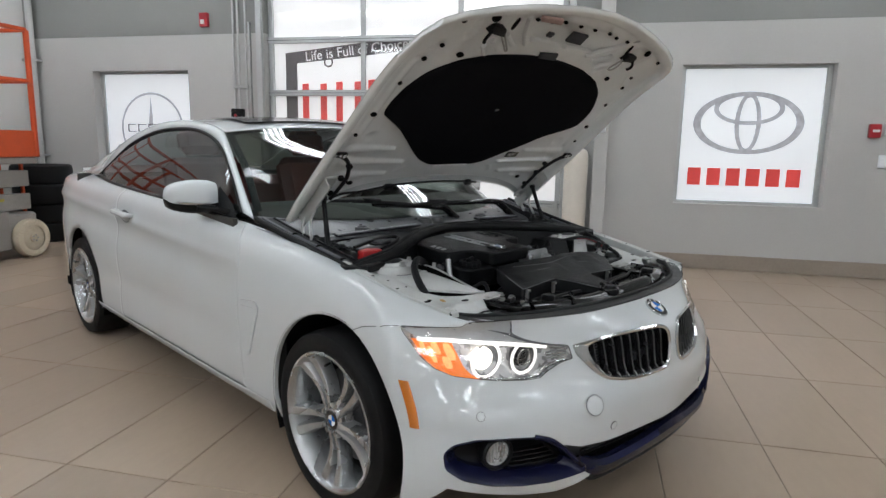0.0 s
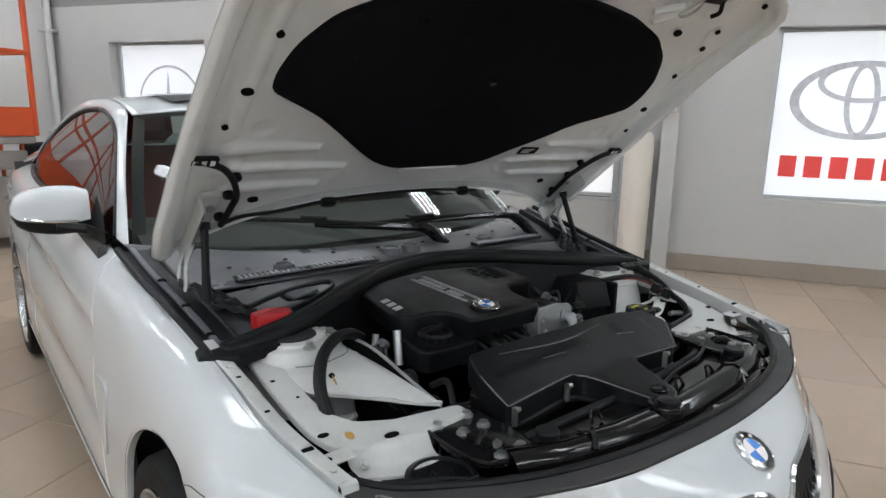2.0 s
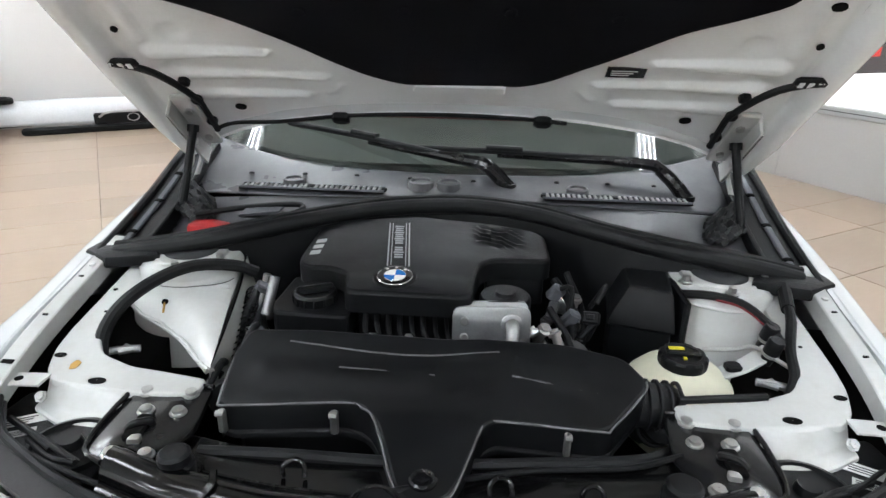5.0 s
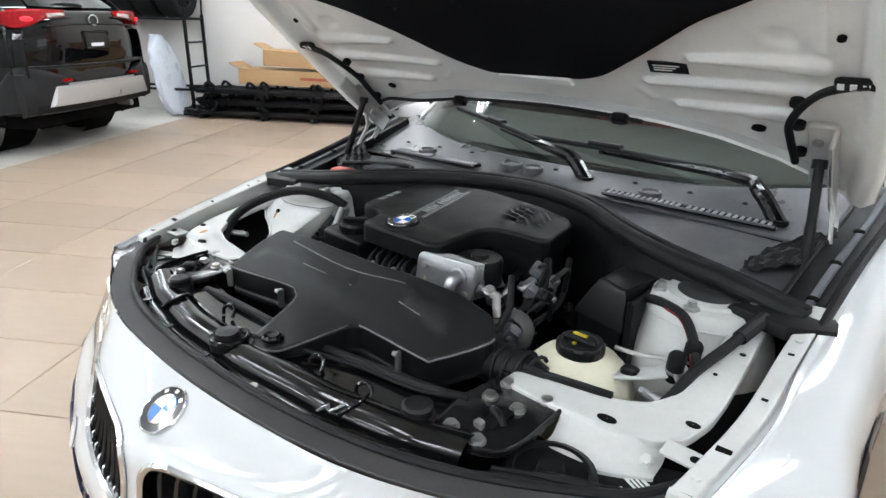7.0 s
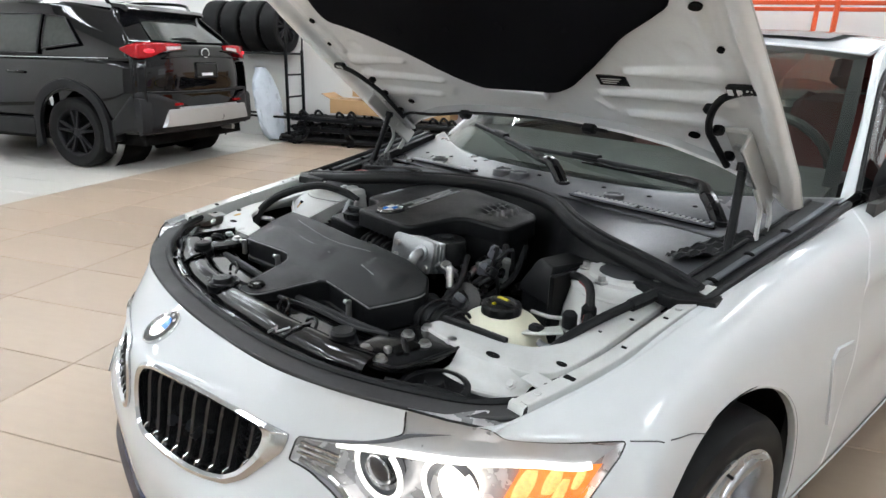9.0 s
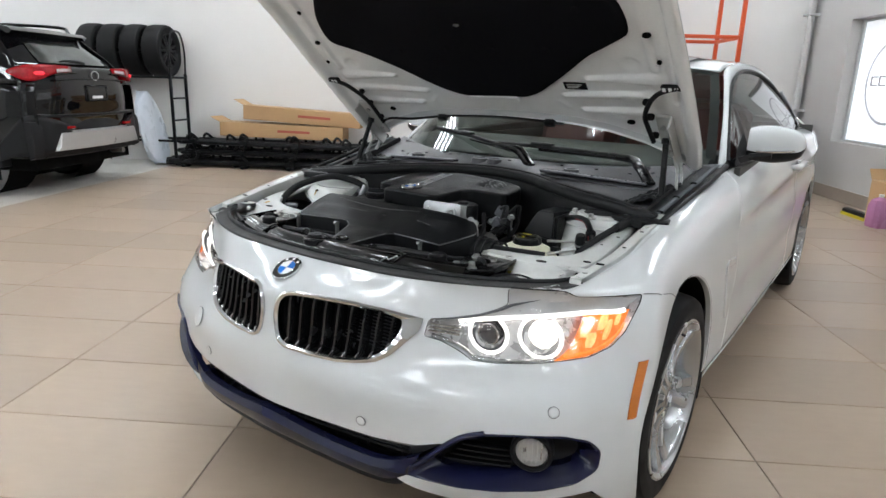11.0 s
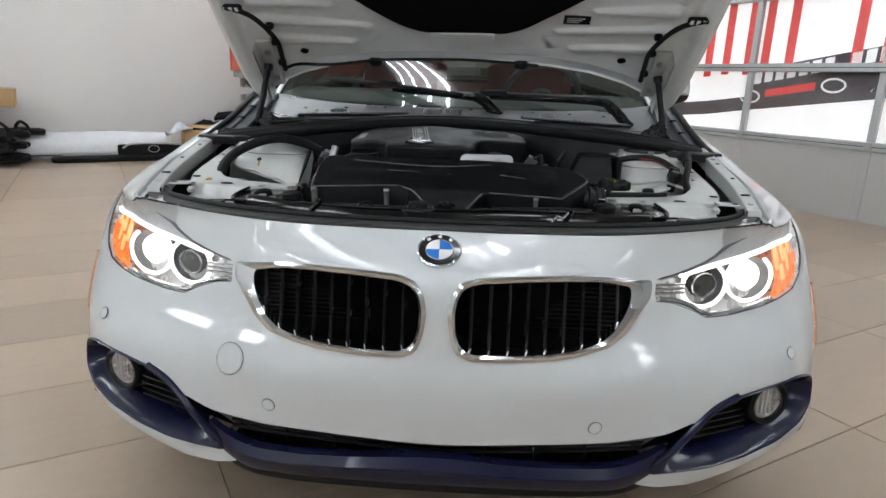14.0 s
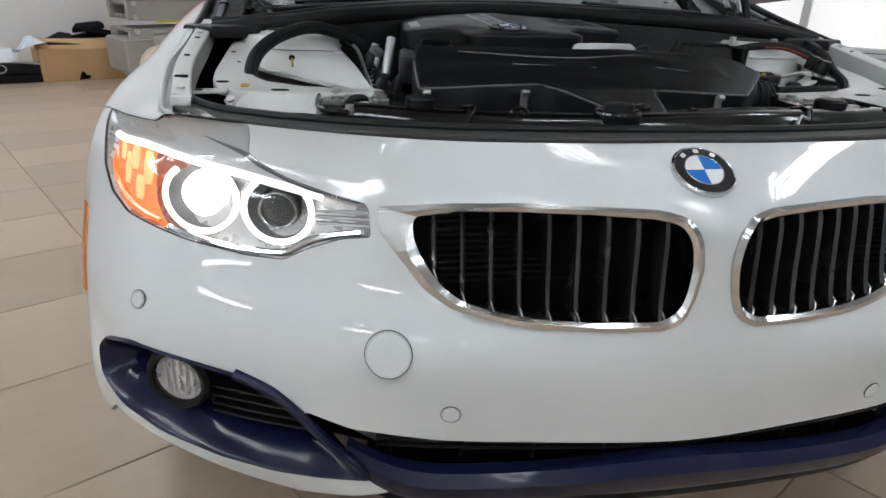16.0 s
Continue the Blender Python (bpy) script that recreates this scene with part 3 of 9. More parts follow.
# plate-shaped outline: a dark band round a white field
outer = Geo()
strips = [((3.27, .72), (3.27, 2.28), (3.12, 2.16), (3.12, .86)), ((3.27, 2.28), (1.2, 2.50), (1.2, 2.33), (3.12, 2.16)), ((1.2, 2.50), (-.1, 2.63), (-.1, 2.46), (1.2, 2.33)),
          ((3.27, .72), (3.12, .86), (2.75, .895), (2.75, .765)), ((2.75, .765), (2.75, .895), (2.30, .955), (2.30, .83)), ((2.30, .83), (2.30, 1.19), (1.06, 1.40), (1.06, .99)), ((1.06, .99), (1.06, 1.22), (.88, 1.13), (.88, 1.03)), ((.88, 1.03), (.88, 1.13), (.2, 1.15), (.2, 1.14))]
for q in strips:
    outer.join(flat(q, UB - .003))
part("plate_band", outer, SIGN_DARK, banner, "dark frame printed on the banner")
face = lambda v, z, tilt, size: Matrix.Translation((UB - .006, v, z)) @ Matrix.Rotation(radians(-90), 4, "Z") @ Matrix.Rotation(radians(90), 4, "X") @ Matrix.Rotation(radians(tilt), 4, "Z")
part("slogan", text_geo("Life is Full of Choices", .155, face(2.35, 2.30, 6, 1)), SIGN_WHITE, banner, "white slogan")
for k, c in enumerate((2.90, 2.47, 2.07, 1.28, .70)):
    z = 1.52 + .05 * (3.0 - c)
    for d in (.115, -.115):
        part("plate_bar", flat([(c + d + .042, z - .40), (c + d - .042, z - .395), (c + d - .042, z + .405), (c + d + .042, z + .40)], UB - .006), SIGN_RED, banner, "tall red bar")
for k in range(12):
    c = 2.33 - .105 * k
    if k == 8:
        continue
    z = 1.10 + .19 * (2.33 - c)
    part("dealer_bar", flat([(c + .038, z - .058), (c - .038, z - .044), (c - .038, z + .062), (c + .038, z + .048)], UB - .006), SIGN_WHITE, banner)
part("word_bar", flat([(2.13, .955), (1.68, 1.03), (1.68, 1.095), (2.13, 1.02)], UB - .006), SIGN_RED, banner)
for c, z in ((2.28, .955), (1.53, 1.07)):
    part("mark_ring", ellipse_ring(c, z, .105, .062, .018, UB - .006, 28), SIGN_WHITE, banner)
part("plate_hole", ellipse_ring(2.72, 2.17, .06, .06, .022, UB - .004, 24), SIGN_DARK, banner)

# ---- the white coupe, in its own axes: front towards -y, front axle at y = 0 ----
car = thing("car", pose(-.006, 0, 0, 0, 0, -.8), "white two-door coupe with open hood and lit headlights", "car")

NOSE = [
    [(0, -.69, .185), (.30, -.665, .185), (.50, -.60, .185), (.67, -.52, .185), (.80, -.44, .19), (.865, -.38, .195), (.88, -.32, .20)],
    [(0, -.755, .215), (.30, -.725, .215), (.51, -.67, .215), (.71, -.57, .215), (.835, -.465, .22), (.885, -.39, .225), (.895, -.32, .23)],
    [(0, -.77, .30), (.30, -.735, .30), (.525, -.685, .30), (.735, -.583, .30), (.856, -.476, .305), (.890, -.396, .31), (.895, -.32, .31)],
    [(0, -.785, .40), (.31, -.74, .40), (.53, -.678, .40), (.742, -.580, .40), (.850, -.463, .405), (.884, -.388, .41), (.888, -.32, .41)],
    [(0, -.787, .48), (.31, -.746, .48), (.53, -.664, .485), (.742, -.566, .49), (.844, -.452, .495), (.879, -.376, .50), (.886, -.31, .50)],
    [(0, -.778, .55), (.30, -.71, .55), (.51, -.62, .56), (.706, -.531, .572), (.822, -.427, .58), (.869, -.351, .585), (.881, -.295, .585)],
    [(0, -.772, .62), (.29, -.695, .62), (.48, -.605, .63), (.673, -.516, .642), (.803, -.402, .65), (.855, -.333, .655), (.870, -.275, .66)],
    [(0, -.762, .668), (.28, -.685, .668), (.46, -.59, .678), (.641, -.503, .69), (.768, -.396, .70), (.829, -.315, .708), (.852, -.25, .715)],
    [(0, -.702, .710), (.275, -.656, .707), (.45, -.584, .711), (.61, -.507, .720), (.728, -.440, .729), (.790, -.312, .741), (.820, -.215, .757)],
    [(0, -.650, .737), (.27, -.630, .734), (.44, -.585, .735), (.59, -.517, .737), (.692, -.462, .744), (.726, -.325, .765), (.742, -.21, .785)],
]


def slim(x, pivot=.70, k=.795):
    """Half widths drawn in beyond the pivot."""
    a = abs(x)
    return x if a < pivot else math.copysign(pivot + (a - pivot) * k, x)


NOSE = [[(slim(x, .70, .95), y, z) for x, y, z in row] for row in NOSE]
FRONT_ROW = [(.88, -.32, .20), (.895, -.32, .30), (.888, -.32, .41), (.882, -.297, .57), (.870, -.275, .66), (.852, -.25, .715), (.820, -.215, .757), (.742, -.21, .785)]
SIDE = {   # y: half widths and heights from the sill up to the window line
    -.05: [(.87, .215), (.888, .30), (.886, .42), (.884, .56), (.880, .67), (.862, .748), (.818, .80), (.748, .815)],
    .15: [(.865, .22), (.887, .29), (.888, .42), (.892, .57), (.886, .69), (.868, .780), (.825, .838), (.757, .85)],
    .45: [(.86, .225), (.888, .29), (.893, .42), (.897, .58), (.888, .71), (.872, .810), (.832, .872), (.768, .893)],
    .74: [(.86, .225), (.892, .285), (.897, .42), (.900, .59), (.890, .73), (.877, .828), (.848, .882), (.80, .918)],
    1.2: [(.86, .225), (.893, .285), (.898, .42), (.903, .60), (.892, .735), (.880, .838), (.858, .902), (.822, .945)],
    1.7: [(.86, .225), (.893, .285), (.898, .42), (.904, .61), (.893, .75), (.882, .852), (.860, .920), (.826, .966)],
    2.2: [(.86, .225), (.893, .285), (.900, .43), (.906, .62), (.900, .76), (.889, .868), (.864, .94), (.82, .985)],
    2.65: [(.86, .23), (.890, .29), (.900, .44), (.906, .63), (.900, .77), (.886, .882), (.848, .96), (.775, 1.005)],
    3.05: [(.84, .24), (.872, .31), (.882, .45), (.888, .64), (.880, .785), (.858, .90), (.81, .975), (.70, 1.02)],
    3.4: [(.76, .28), (.79, .35), (.80, .48), (.806, .66), (.80, .80), (.78, .91), (.74, .975), (.65, 1.01)],
    3.7: [(.60, .32), (.62, .40), (.64, .52), (.645, .68), (.64, .82), (.63, .91), (.61, .96), (.56, .985)],
}
ys = sorted(SIDE)
table = np.array([[(slim(x, .70, .95), y, z) for x, y, z in FRONT_ROW]] + [[(slim(x) if k < 7 or y < .5 else slim(x, .60, .80), y, z) for k, (x, z) in enumerate(SIDE[y])] for y in ys])
DOOR_FRONT = np.array([.60, .60, .61, .625, .618, .625, .655, .71])   # the front door gap, from the sill to the window line
GAP = .0024
fine_side = curve(table, np.linspace(0, 1, 1200))


def station(y):
    """The side's profile at y, or at the front door gap."""
    out = []
    for k in range(8):
        q = DOOR_FRONT[k] - GAP / 2 if y == "door" else y
        out.append((np.interp(q, fine_side[:, k, 1], fine_side[:, k, 0]), q, np.interp(q, fine_side[:, k, 1], fine_side[:, k, 2])))
    return curve(np.array(out), np.array([0, .5, 1, 2, 2.5, 3, 4, 5, 6, 7]) / 7)


# nose and fender are one sheet, parted later: rows from the chin to the hood's edge, columns from the middle to the door
EXTRA = [station(y) for y in (-.09, .06, .22, .42, "door")]
SHEET_ROWS = [list(row) + [tuple(e[k]) for e in EXTRA] for k, row in enumerate(NOSE)]
N_NOSE = 130
SHEET = loft(SHEET_ROWS, 110, N_NOSE + 94)
N_NOSE = int(round((N_NOSE + 93) * 6 / 11)) + 1
for _ in range(30):   # fair the sheet, its edges held
    M_ = np.concatenate([SHEET[:, 1:2] * (-1, 1, 1), SHEET], 1)
    SHEET[1:-1, :-1] += .25 * (SHEET[2:, :-1] + SHEET[:-2, :-1] - 2 * SHEET[1:-1, :-1])
    SHEET[1:-1, :-1] += .25 * (M_[1:-1, :-2] + SHEET[1:-1, 1:] - 2 * SHEET[1:-1, :-1])
    M_ = np.concatenate([SHEET[:, 1:2] * (-1, 1, 1), SHEET], 1)
    SHEET[[0, -1], :-1] += .15 * (M_[[0, -1], :-2] + SHEET[[0, -1], 1:] - 2 * SHEET[[0, -1], :-1])
SHEET[:, 0, 0] = 0
HALF = SHEET[:, :N_NOSE]
SHEET_N = np.cross(np.gradient(SHEET, axis=1), np.gradient(SHEET, axis=0))
SHEET_N /= np.linalg.norm(SHEET_N, axis=2)[..., None]
if SHEET_N[50, 20, 1] > 0:
    SHEET_N = -SHEET_N


def nose_at(x, z, out=0.0):
    """The point of the nose's surface at x, z, moved outwards by out."""
    s = -1 if x < 0 else 1
    d = np.hypot(HALF[..., 0] - abs(x), HALF[..., 2] - z)
    i, j = np.unravel_index(d.argmin(), d.shape)
    i, j = min(max(i, 1), HALF.shape[0] - 2), min(max(j, 1), HALF.shape[1] - 2)
    du, dv = (HALF[i + 1, j] - HALF[i - 1, j]) / 2, (HALF[i, j + 1] - HALF[i, j - 1]) / 2
    M = np.array([[du[0], dv[0]], [du[2], dv[2]]])
    k = np.linalg.lstsq(M, np.array([abs(x) - HALF[i, j, 0], z - HALF[i, j, 2]]), rcond=None)[0]
    k = np.clip(k, -2, 2)
    p = HALF[i, j] + k[0] * du + k[1] * dv
    n = np.cross(dv, du)
    n /= np.linalg.norm(n) + 1e-12
    if n[1] > 0:
        n = -n
    p = p + n * out
    return np.array([s * p[0], p[1], p[2]])


def on_nose(outline, out=0.0):
    return np.array([nose_at(x, z, out) for x, z in outline])


LAMP = rounded([(.417, .652), (.468, .660), (.525, .674), (.555, .687), (.575, .699), (.571, .722), (.573, .7375), (.63, .7385), (.688, .7405), (.700, .736), (.710, .728), (.742, .7265), (.781, .7235), (.822, .721),
                (.826, .705), (.824, .686), (.818, .648), (.800, .618), (.766, .598), (.715, .589),
                (.664, .580), (.58, .571), (.53, .571), (.50, .587), (.455, .605), (.437, .609), (.415, .612)], .005, 2)
KIDNEY = rounded([(.407, .651), (.315, .666), (.24, .672), (.15, .673), (.073, .673), (.040, .666), (.024, .645), (.018, .61), (.024, .57), (.035, .54), (.06, .527), (.143, .523),
                  (.22, .524), (.27, .530), (.32, .54), (.352, .56), (.379, .593), (.404, .622)], .010, 3)
KIDNEY_IN = rounded([(.362, .645), (.307, .658), (.24, .663), (.15, .665), (.075, .664), (.048, .658), (.036, .640), (.031, .61), (.035, .572), (.044, .550), (.065, .538), (.143, .534),
                     (.215, .535), (.262, .540), (.305, .549), (.332, .567), (.352, .595), (.363, .622)], .012, 3)
FOG = rounded([(.826, .395), (.806, .422), (.760, .437), (.67, .432), (.585, .422), (.528, .394), (.47, .338), (.428, .303), (.420, .280), (.475, .278), (.548, .276), (.632, .282), (.720, .296), (.790, .318), (.826, .350)], .012, 3)
FOG_IN = rounded([(.808, .390), (.792, .411), (.752, .425), (.67, .422), (.596, .411), (.545, .384), (.500, .346), (.478, .322), (.50, .308), (.54, .302), (.59, .304), (.64, .312), (.705, .328), (.775, .346), (.806, .364)], .012, 3)
CHIN = np.array([(.0, .362), (.17, .356), (.334, .355), (.448, .364), (.525, .388), (.480, .338), (.440, .304), (.425, .285), (.388, .268), (.402, .254), (.445, .241), (.524, .233), (.629, .248), (.725, .268), (.785, .282), (.82, .292), (.858, .24), (.875, .17), (0, .17)])
LAMP, FOG, FOG_IN, CHIN = (np.array([(slim(x, .70, .95), z) for x, z in P]) for P in (LAMP, FOG, FOG_IN, CHIN))
CHIN = np.concatenate([CHIN[1:-1], [(-x, z) for x, z in CHIN[1:-1][::-1]]])

KIDNEY, KIDNEY_IN = (curve(np.concatenate([P, P[:1]]), np.linspace(0, 1, 141), True)[:-1] for P in (KIDNEY, KIDNEY_IN))
both = lambda P: [np.asarray(P), np.asarray(P) * (-1, 1)]
FULL = np.concatenate([(HALF * (-1, 1, 1))[:, :0:-1], HALF], 1)
holes = both(LAMP) + both(KIDNEY) + both(FOG) + [CHIN]
WELL = np.array([(.012 + .362 * (1.13 if math.cos(2 * math.pi * i / 60) < 0 else 1) * math.cos(2 * math.pi * i / 60), .328 + .362 * math.sin(2 * math.pi * i / 60)) for i in range(60)])   # front wheel opening, drawn out forwards
bumper = part("front_bumper", cut_sheet(FULL, holes + [((1, 2), WELL)]), PAINT, car, "glossy pearl-white front bumper")

SLAT = material("slat_black", (0.016, 0.0165, 0.018), 0.22, 0, 0.1, 20, 200, coat=.5)
# grilles
for side in (-1, 1):
    K = [(side * x, z) for x, z in KIDNEY]
    KI = [(side * x, z) for x, z in KIDNEY_IN]
    grille = part("grille", Geo().grid([on_nose(K, .001), on_nose(K, .004), on_nose([(a * .45 + b * .55, c * .45 + d * .55) for (a, c), (b, d) in zip(K, KI)], .0075), on_nose(KI, .002), on_nose(KI, -.02)], close_v=True),
                  CHROME, car, "chrome-framed kidney grille with black slats")
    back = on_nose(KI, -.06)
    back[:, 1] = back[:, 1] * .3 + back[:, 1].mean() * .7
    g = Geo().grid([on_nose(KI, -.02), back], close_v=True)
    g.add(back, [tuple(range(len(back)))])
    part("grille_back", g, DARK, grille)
    for k in range(9):
        x = .062 + .0345 * k
        zs = [z for z in np.linspace(.53, .668, 70) if inside(KIDNEY_IN, np.array([x]), np.array([z]))[0]]
        if len(zs) < 4:
            continue
        z0, z1 = zs[0] - .004, zs[-1] + .004
        rows = []
        for z in np.linspace(z0, z1, 8):
            p = nose_at(side * x, z, -.004)
            rows.append([(p[0] - .0025, p[1] + .035, z), (p[0] - .0032, p[1] + .003, z), (p[0], p[1] - .001, z), (p[0] + .0032, p[1] + .003, z), (p[0] + .0025, p[1] + .035, z)])
        part("slat", Geo().rings(rows), SLAT, grille)
        tip = nose_at(side * x, z0 + .006, .0005)
        part("slat_tip", Geo().tube([tip + (0, .02, .010), tip + (0, .002, .004), tip + (-.004 * side, -.001, -.008)], .0018, 6, 2), CHROME, grille)
    for z in np.linspace(.560, .655, 12):
        y = nose_at(side * .2, z)[1] + .060
        part("radiator_fin", Geo().box(side * .19 - .15, side * .19 + .15, y, y + .006, z - .0012, z + .0012), BLACK_PLASTIC, grille)

# lower grille, blue splitter and fog-lamp surrounds
top = [(.0, .362), (.17, .356), (.334, .355), (.448, .364), (.530, .390)]
low = [(.0, .322), (.17, .305), (.334, .298), (.418, .300), (.46, .325)]
mid = Geo().grid([on_nose([(s * x, z) for s, (x, z) in [(-1, q) for q in top[:0:-1]] + [(1, q) for q in top]], -.012), on_nose([(s * x, z) for s, (x, z) in [(-1, q) for q in low[:0:-1]] + [(1, q) for q in low]], -.05)])
grille_low = part("lower_grille", mid, GREY_PLASTIC, car, "dusty black lower grille")
bars = Geo()
for z in (.318, .332, .346):
    P = [nose_at(x, z, -.03) for x in np.linspace(-.42, .42, 15)]
    bars.tube(P, .004, 6, 1)
for x in np.linspace(-.4, .4, 9):
    bars.cyl(nose_at(x, .30, -.03), nose_at(x, .358, -.03), .003, 6)
part("grille_bar", bars, BLACK_PLASTIC, grille_low)
s_top = [(.0, .328), (.17, .309), (.30, .300), (.364, .302), (.418, .318), (.455, .338)]
s_bot = [(.0, .264), (.17, .256), (.30, .248), (.37, .250), (.418, .272), (.440, .295)]
sym = lambda C: [(-x, z) for x, z in C[:0:-1]] + C
A, B = np.array(sym(s_top)), np.array(sym(s_bot))
A, B = curve(A, np.linspace(0, 1, 60)), curve(B, np.linspace(0, 1, 60))
fade = lambda x: 1 - min(1, max(0, (abs(x) - .34) / .10)) ** 2
proud = lambda P, d: np.array([nose_at(x, z, d * (fade(x) if d > 0 else 1)) for x, z in P])
part("splitter", Geo().grid([proud(A, -.016), proud(A, .004), proud(A * .7 + B * .3, .016), proud(A * .3 + B * .7, .014), proud(B, .004), proud(B, -.05)]), BLUE_TRIM, car, "glossy dark blue lower splitter")
# added near-black sheet: stands in for the unlit depth behind the lower openings
part("bumper_backing", Geo().grid([[nose_at(x, .46 * z + (1 - z) * np.interp(abs(x), (0, .45, .80), (.23, .26, .34)), -.085) for x in np.linspace(-.78, .78, 41)] for z in np.linspace(0, 1, 10)]), DARK, car, "near-black backing for the shade inside the bumper openings")
C = np.array(B) - (0, .022)
part("chin_lip", Geo().grid([on_nose(B, -.004), on_nose(C, -.006), on_nose(C, -.12)]), BLACK_PLASTIC, car, thick=.004)
FOG_REFLECTOR = material("fog_reflector", (0.72, 0.73, 0.74), 0.30, 0.85, 0.1, 30, 100)
for side in (-1, 1):
    F, FI = [(side * x, z) for x, z in FOG], [(side * x, z) for x, z in FOG_IN]
    mix = lambda k: [(a + (b - a) * k, c + (d - c) * k) for (a, c), (b, d) in zip(F, FI)]
    fog = part("fog_lamp_surround", Geo().grid([on_nose(F, -.003), on_nose(F, .005), on_nose(mix(.12), .008), on_nose(mix(.28), .004), on_nose(mix(.6), -.018), on_nose(FI, -.034), on_nose(FI, -.055)], close_v=True), BLUE_TRIM, car, "dark blue fog lamp surround")
    back = on_nose(FI, -.055)
    part("fog_recess", Geo().grid([back, back.mean(0) + (back - back.mean(0)) * .02], close_v=True), BLACK_PLASTIC, fog)
    part("surround_ridge", Geo().tube(on_nose([(side * x, z) for x, z in ((.60, .424), (.555, .408), (.52, .382), (.475, .336), (.440, .303))], .002), .0075, 8), BLUE_TRIM, fog)
    slats = Geo()
    for z in (.330, .345, .360, .375):
        P = [nose_at(side * x, z, -.04) for x in np.linspace(.50 + (z - .32) * .9, .66, 8)]
        slats.ribbon(P, .02, .004, smooth=1)
    part("vent_slat", slats, BLACK_PLASTIC, fog)
    c = nose_at(side * .700, .383, -.016)
    d = Vector((side * .35, -.92, 0)).normalized()
    q = Matrix.Translation(c) @ d.to_track_quat("Z", "Y").to_matrix().to_4x4()
    part("fog_housing", Geo().lathe([(.050, -.03), (.050, .000), (.045, .006), (.039, .004), (.037, -.02), (.001, -.035)], 28, q), BLACK_PLASTIC, fog)
    part("fog_reflector", Geo().lathe([(.037, -.004), (.032, -.016), (.018, -.024), (.001, -.026)], 28, q), FOG_REFLECTOR, fog)
    for k in range(5):
        part("fog_flute", Geo().join(Geo().box(-.0012, .0012, -.030, .030, -.010, -.004), q @ Matrix.Translation((-.022 + .011 * k, 0, 0)) @ Matrix.Diagonal((1, math.sqrt(max(.1, 1 - ((-.022 + .011 * k) / .036) ** 2)), 1, 1))), FOG_REFLECTOR, fog)
    part("fog_lens", Geo().lathe([(.040, -.004), (.034, .005), (.020, .010), (.001, .012)], 28, q), LENS_GLASS, fog)
# badge, sensors, tow cover
def roundel(parent, m, r):
    b = part("badge", Geo().lathe([(r * 1.06, -.004), (r * 1.06, .001), (r, .003), (r * .97, .002)], 40, m), CHROME, parent, "round badge with blue and white quarters")
    part("badge_ring", Geo().lathe([(r * .97, .0022), (r * .66, .0026)], 40, m), BADGE_BLACK, b)
    part("badge_edge", Geo().lathe([(r * .66, .0024), (r * .64, .0034), (r * .62, .0026)], 40, m), CHROME, b)
    for k in range(4):
        g = Geo()
        a = [radians(90 * k + 90 * i / 10) for i in range(11)]
        g.add([m @ Vector((0, 0, .0028))] + [m @ Vector((r * .63 * math.cos(t), r * .63 * math.sin(t), .0028)) for t in a], [(0, i + 1, i + 2) for i in range(10)])
        part("badge_quarter", g, (BADGE_BLUE, BADGE_WHITE)[k % 2], b)
    for k in range(3):
        t = radians(130 - 40 * k)
        p = m @ Matrix.Translation((r * .81 * math.cos(t), r * .81 * math.sin(t), .0032)) @ Matrix.Rotation(t - math.pi / 2, 4, "Z")
        part("badge_mark", Geo().join(Geo().box(-r * .09, r * .09, -r * .08, r * .08, 0, .0006), p), BADGE_WHITE, b)
    return b


def nose_frame(x, z, out=0.0):
    """A pose on the nose whose z looks outwards and y up."""
    p, a, b = nose_at(x, z, out), nose_at(x + .01, z, out), nose_at(x, z + .008, out)
    X, Y = Vector(a - p).normalized(), Vector(b - p).normalized()
    Z = X.cross(Y).normalized()
    Y = Z.cross(X)
    return Matrix.Translation(p) @ Matrix((X, Y, Z)).transposed().to_4x4()


roundel(car, nose_frame(-.002, .709, .003), .039)
for x, z in ((.303, .391), (-.319, .401), (.729, .489), (-.736, .498)):
    part("sensor_gap", Geo().tube([nose_frame(x, z, .0018) @ Vector((.0128 * math.cos(t), .0128 * math.sin(t), 0)) for t in np.linspace(0, 2 * math.pi, 25)[:-1]], .0009, 6, 1, closed=True), INK, car)
    part("parking_sensor", Geo().lathe([(.0125, -.004), (.0125, .0012), (.0112, .0016), (.0105, .0004), (.010, .0014), (.0001, .0016)], 20, nose_frame(x, z, .0015)), PAINT, car)
part("tow_cover_gap", Geo().tube([nose_frame(-.398, .482, .0016) @ Vector((.0308 * math.cos(t), .0308 * math.sin(t), 0)) for t in np.linspace(0, 2 * math.pi, 37)[:-1]], .0009, 6, 1, closed=True), INK, car)
part("tow_cover", Geo().lathe([(.0303, -.004), (.0303, .001), (.0293, .0014), (.0282, .0002), (.0277, .0014), (.0001, .002)], 32, nose_frame(-.398, .482, .0015)), PAINT, car)
for side in (-1, 1):
    rows = []
    for t in np.linspace(0, 1, 9):
        z = .580 - .124 * t
        a, b = .8612 + .0035 * t, .8478 + .0052 * t
        P = [nose_at(side * a, z, -.004), nose_at(side * a, z, .002), nose_at(side * (a + b) / 2, z, .005), nose_at(side * b, z, .002), nose_at(side * b, z, -.004)]
        rows.append([tuple(p) for p in P])
    part("side_marker", facing(Geo().rings(rows), (side, 0, 0)), AMBER_MARK, car, "amber side marker")

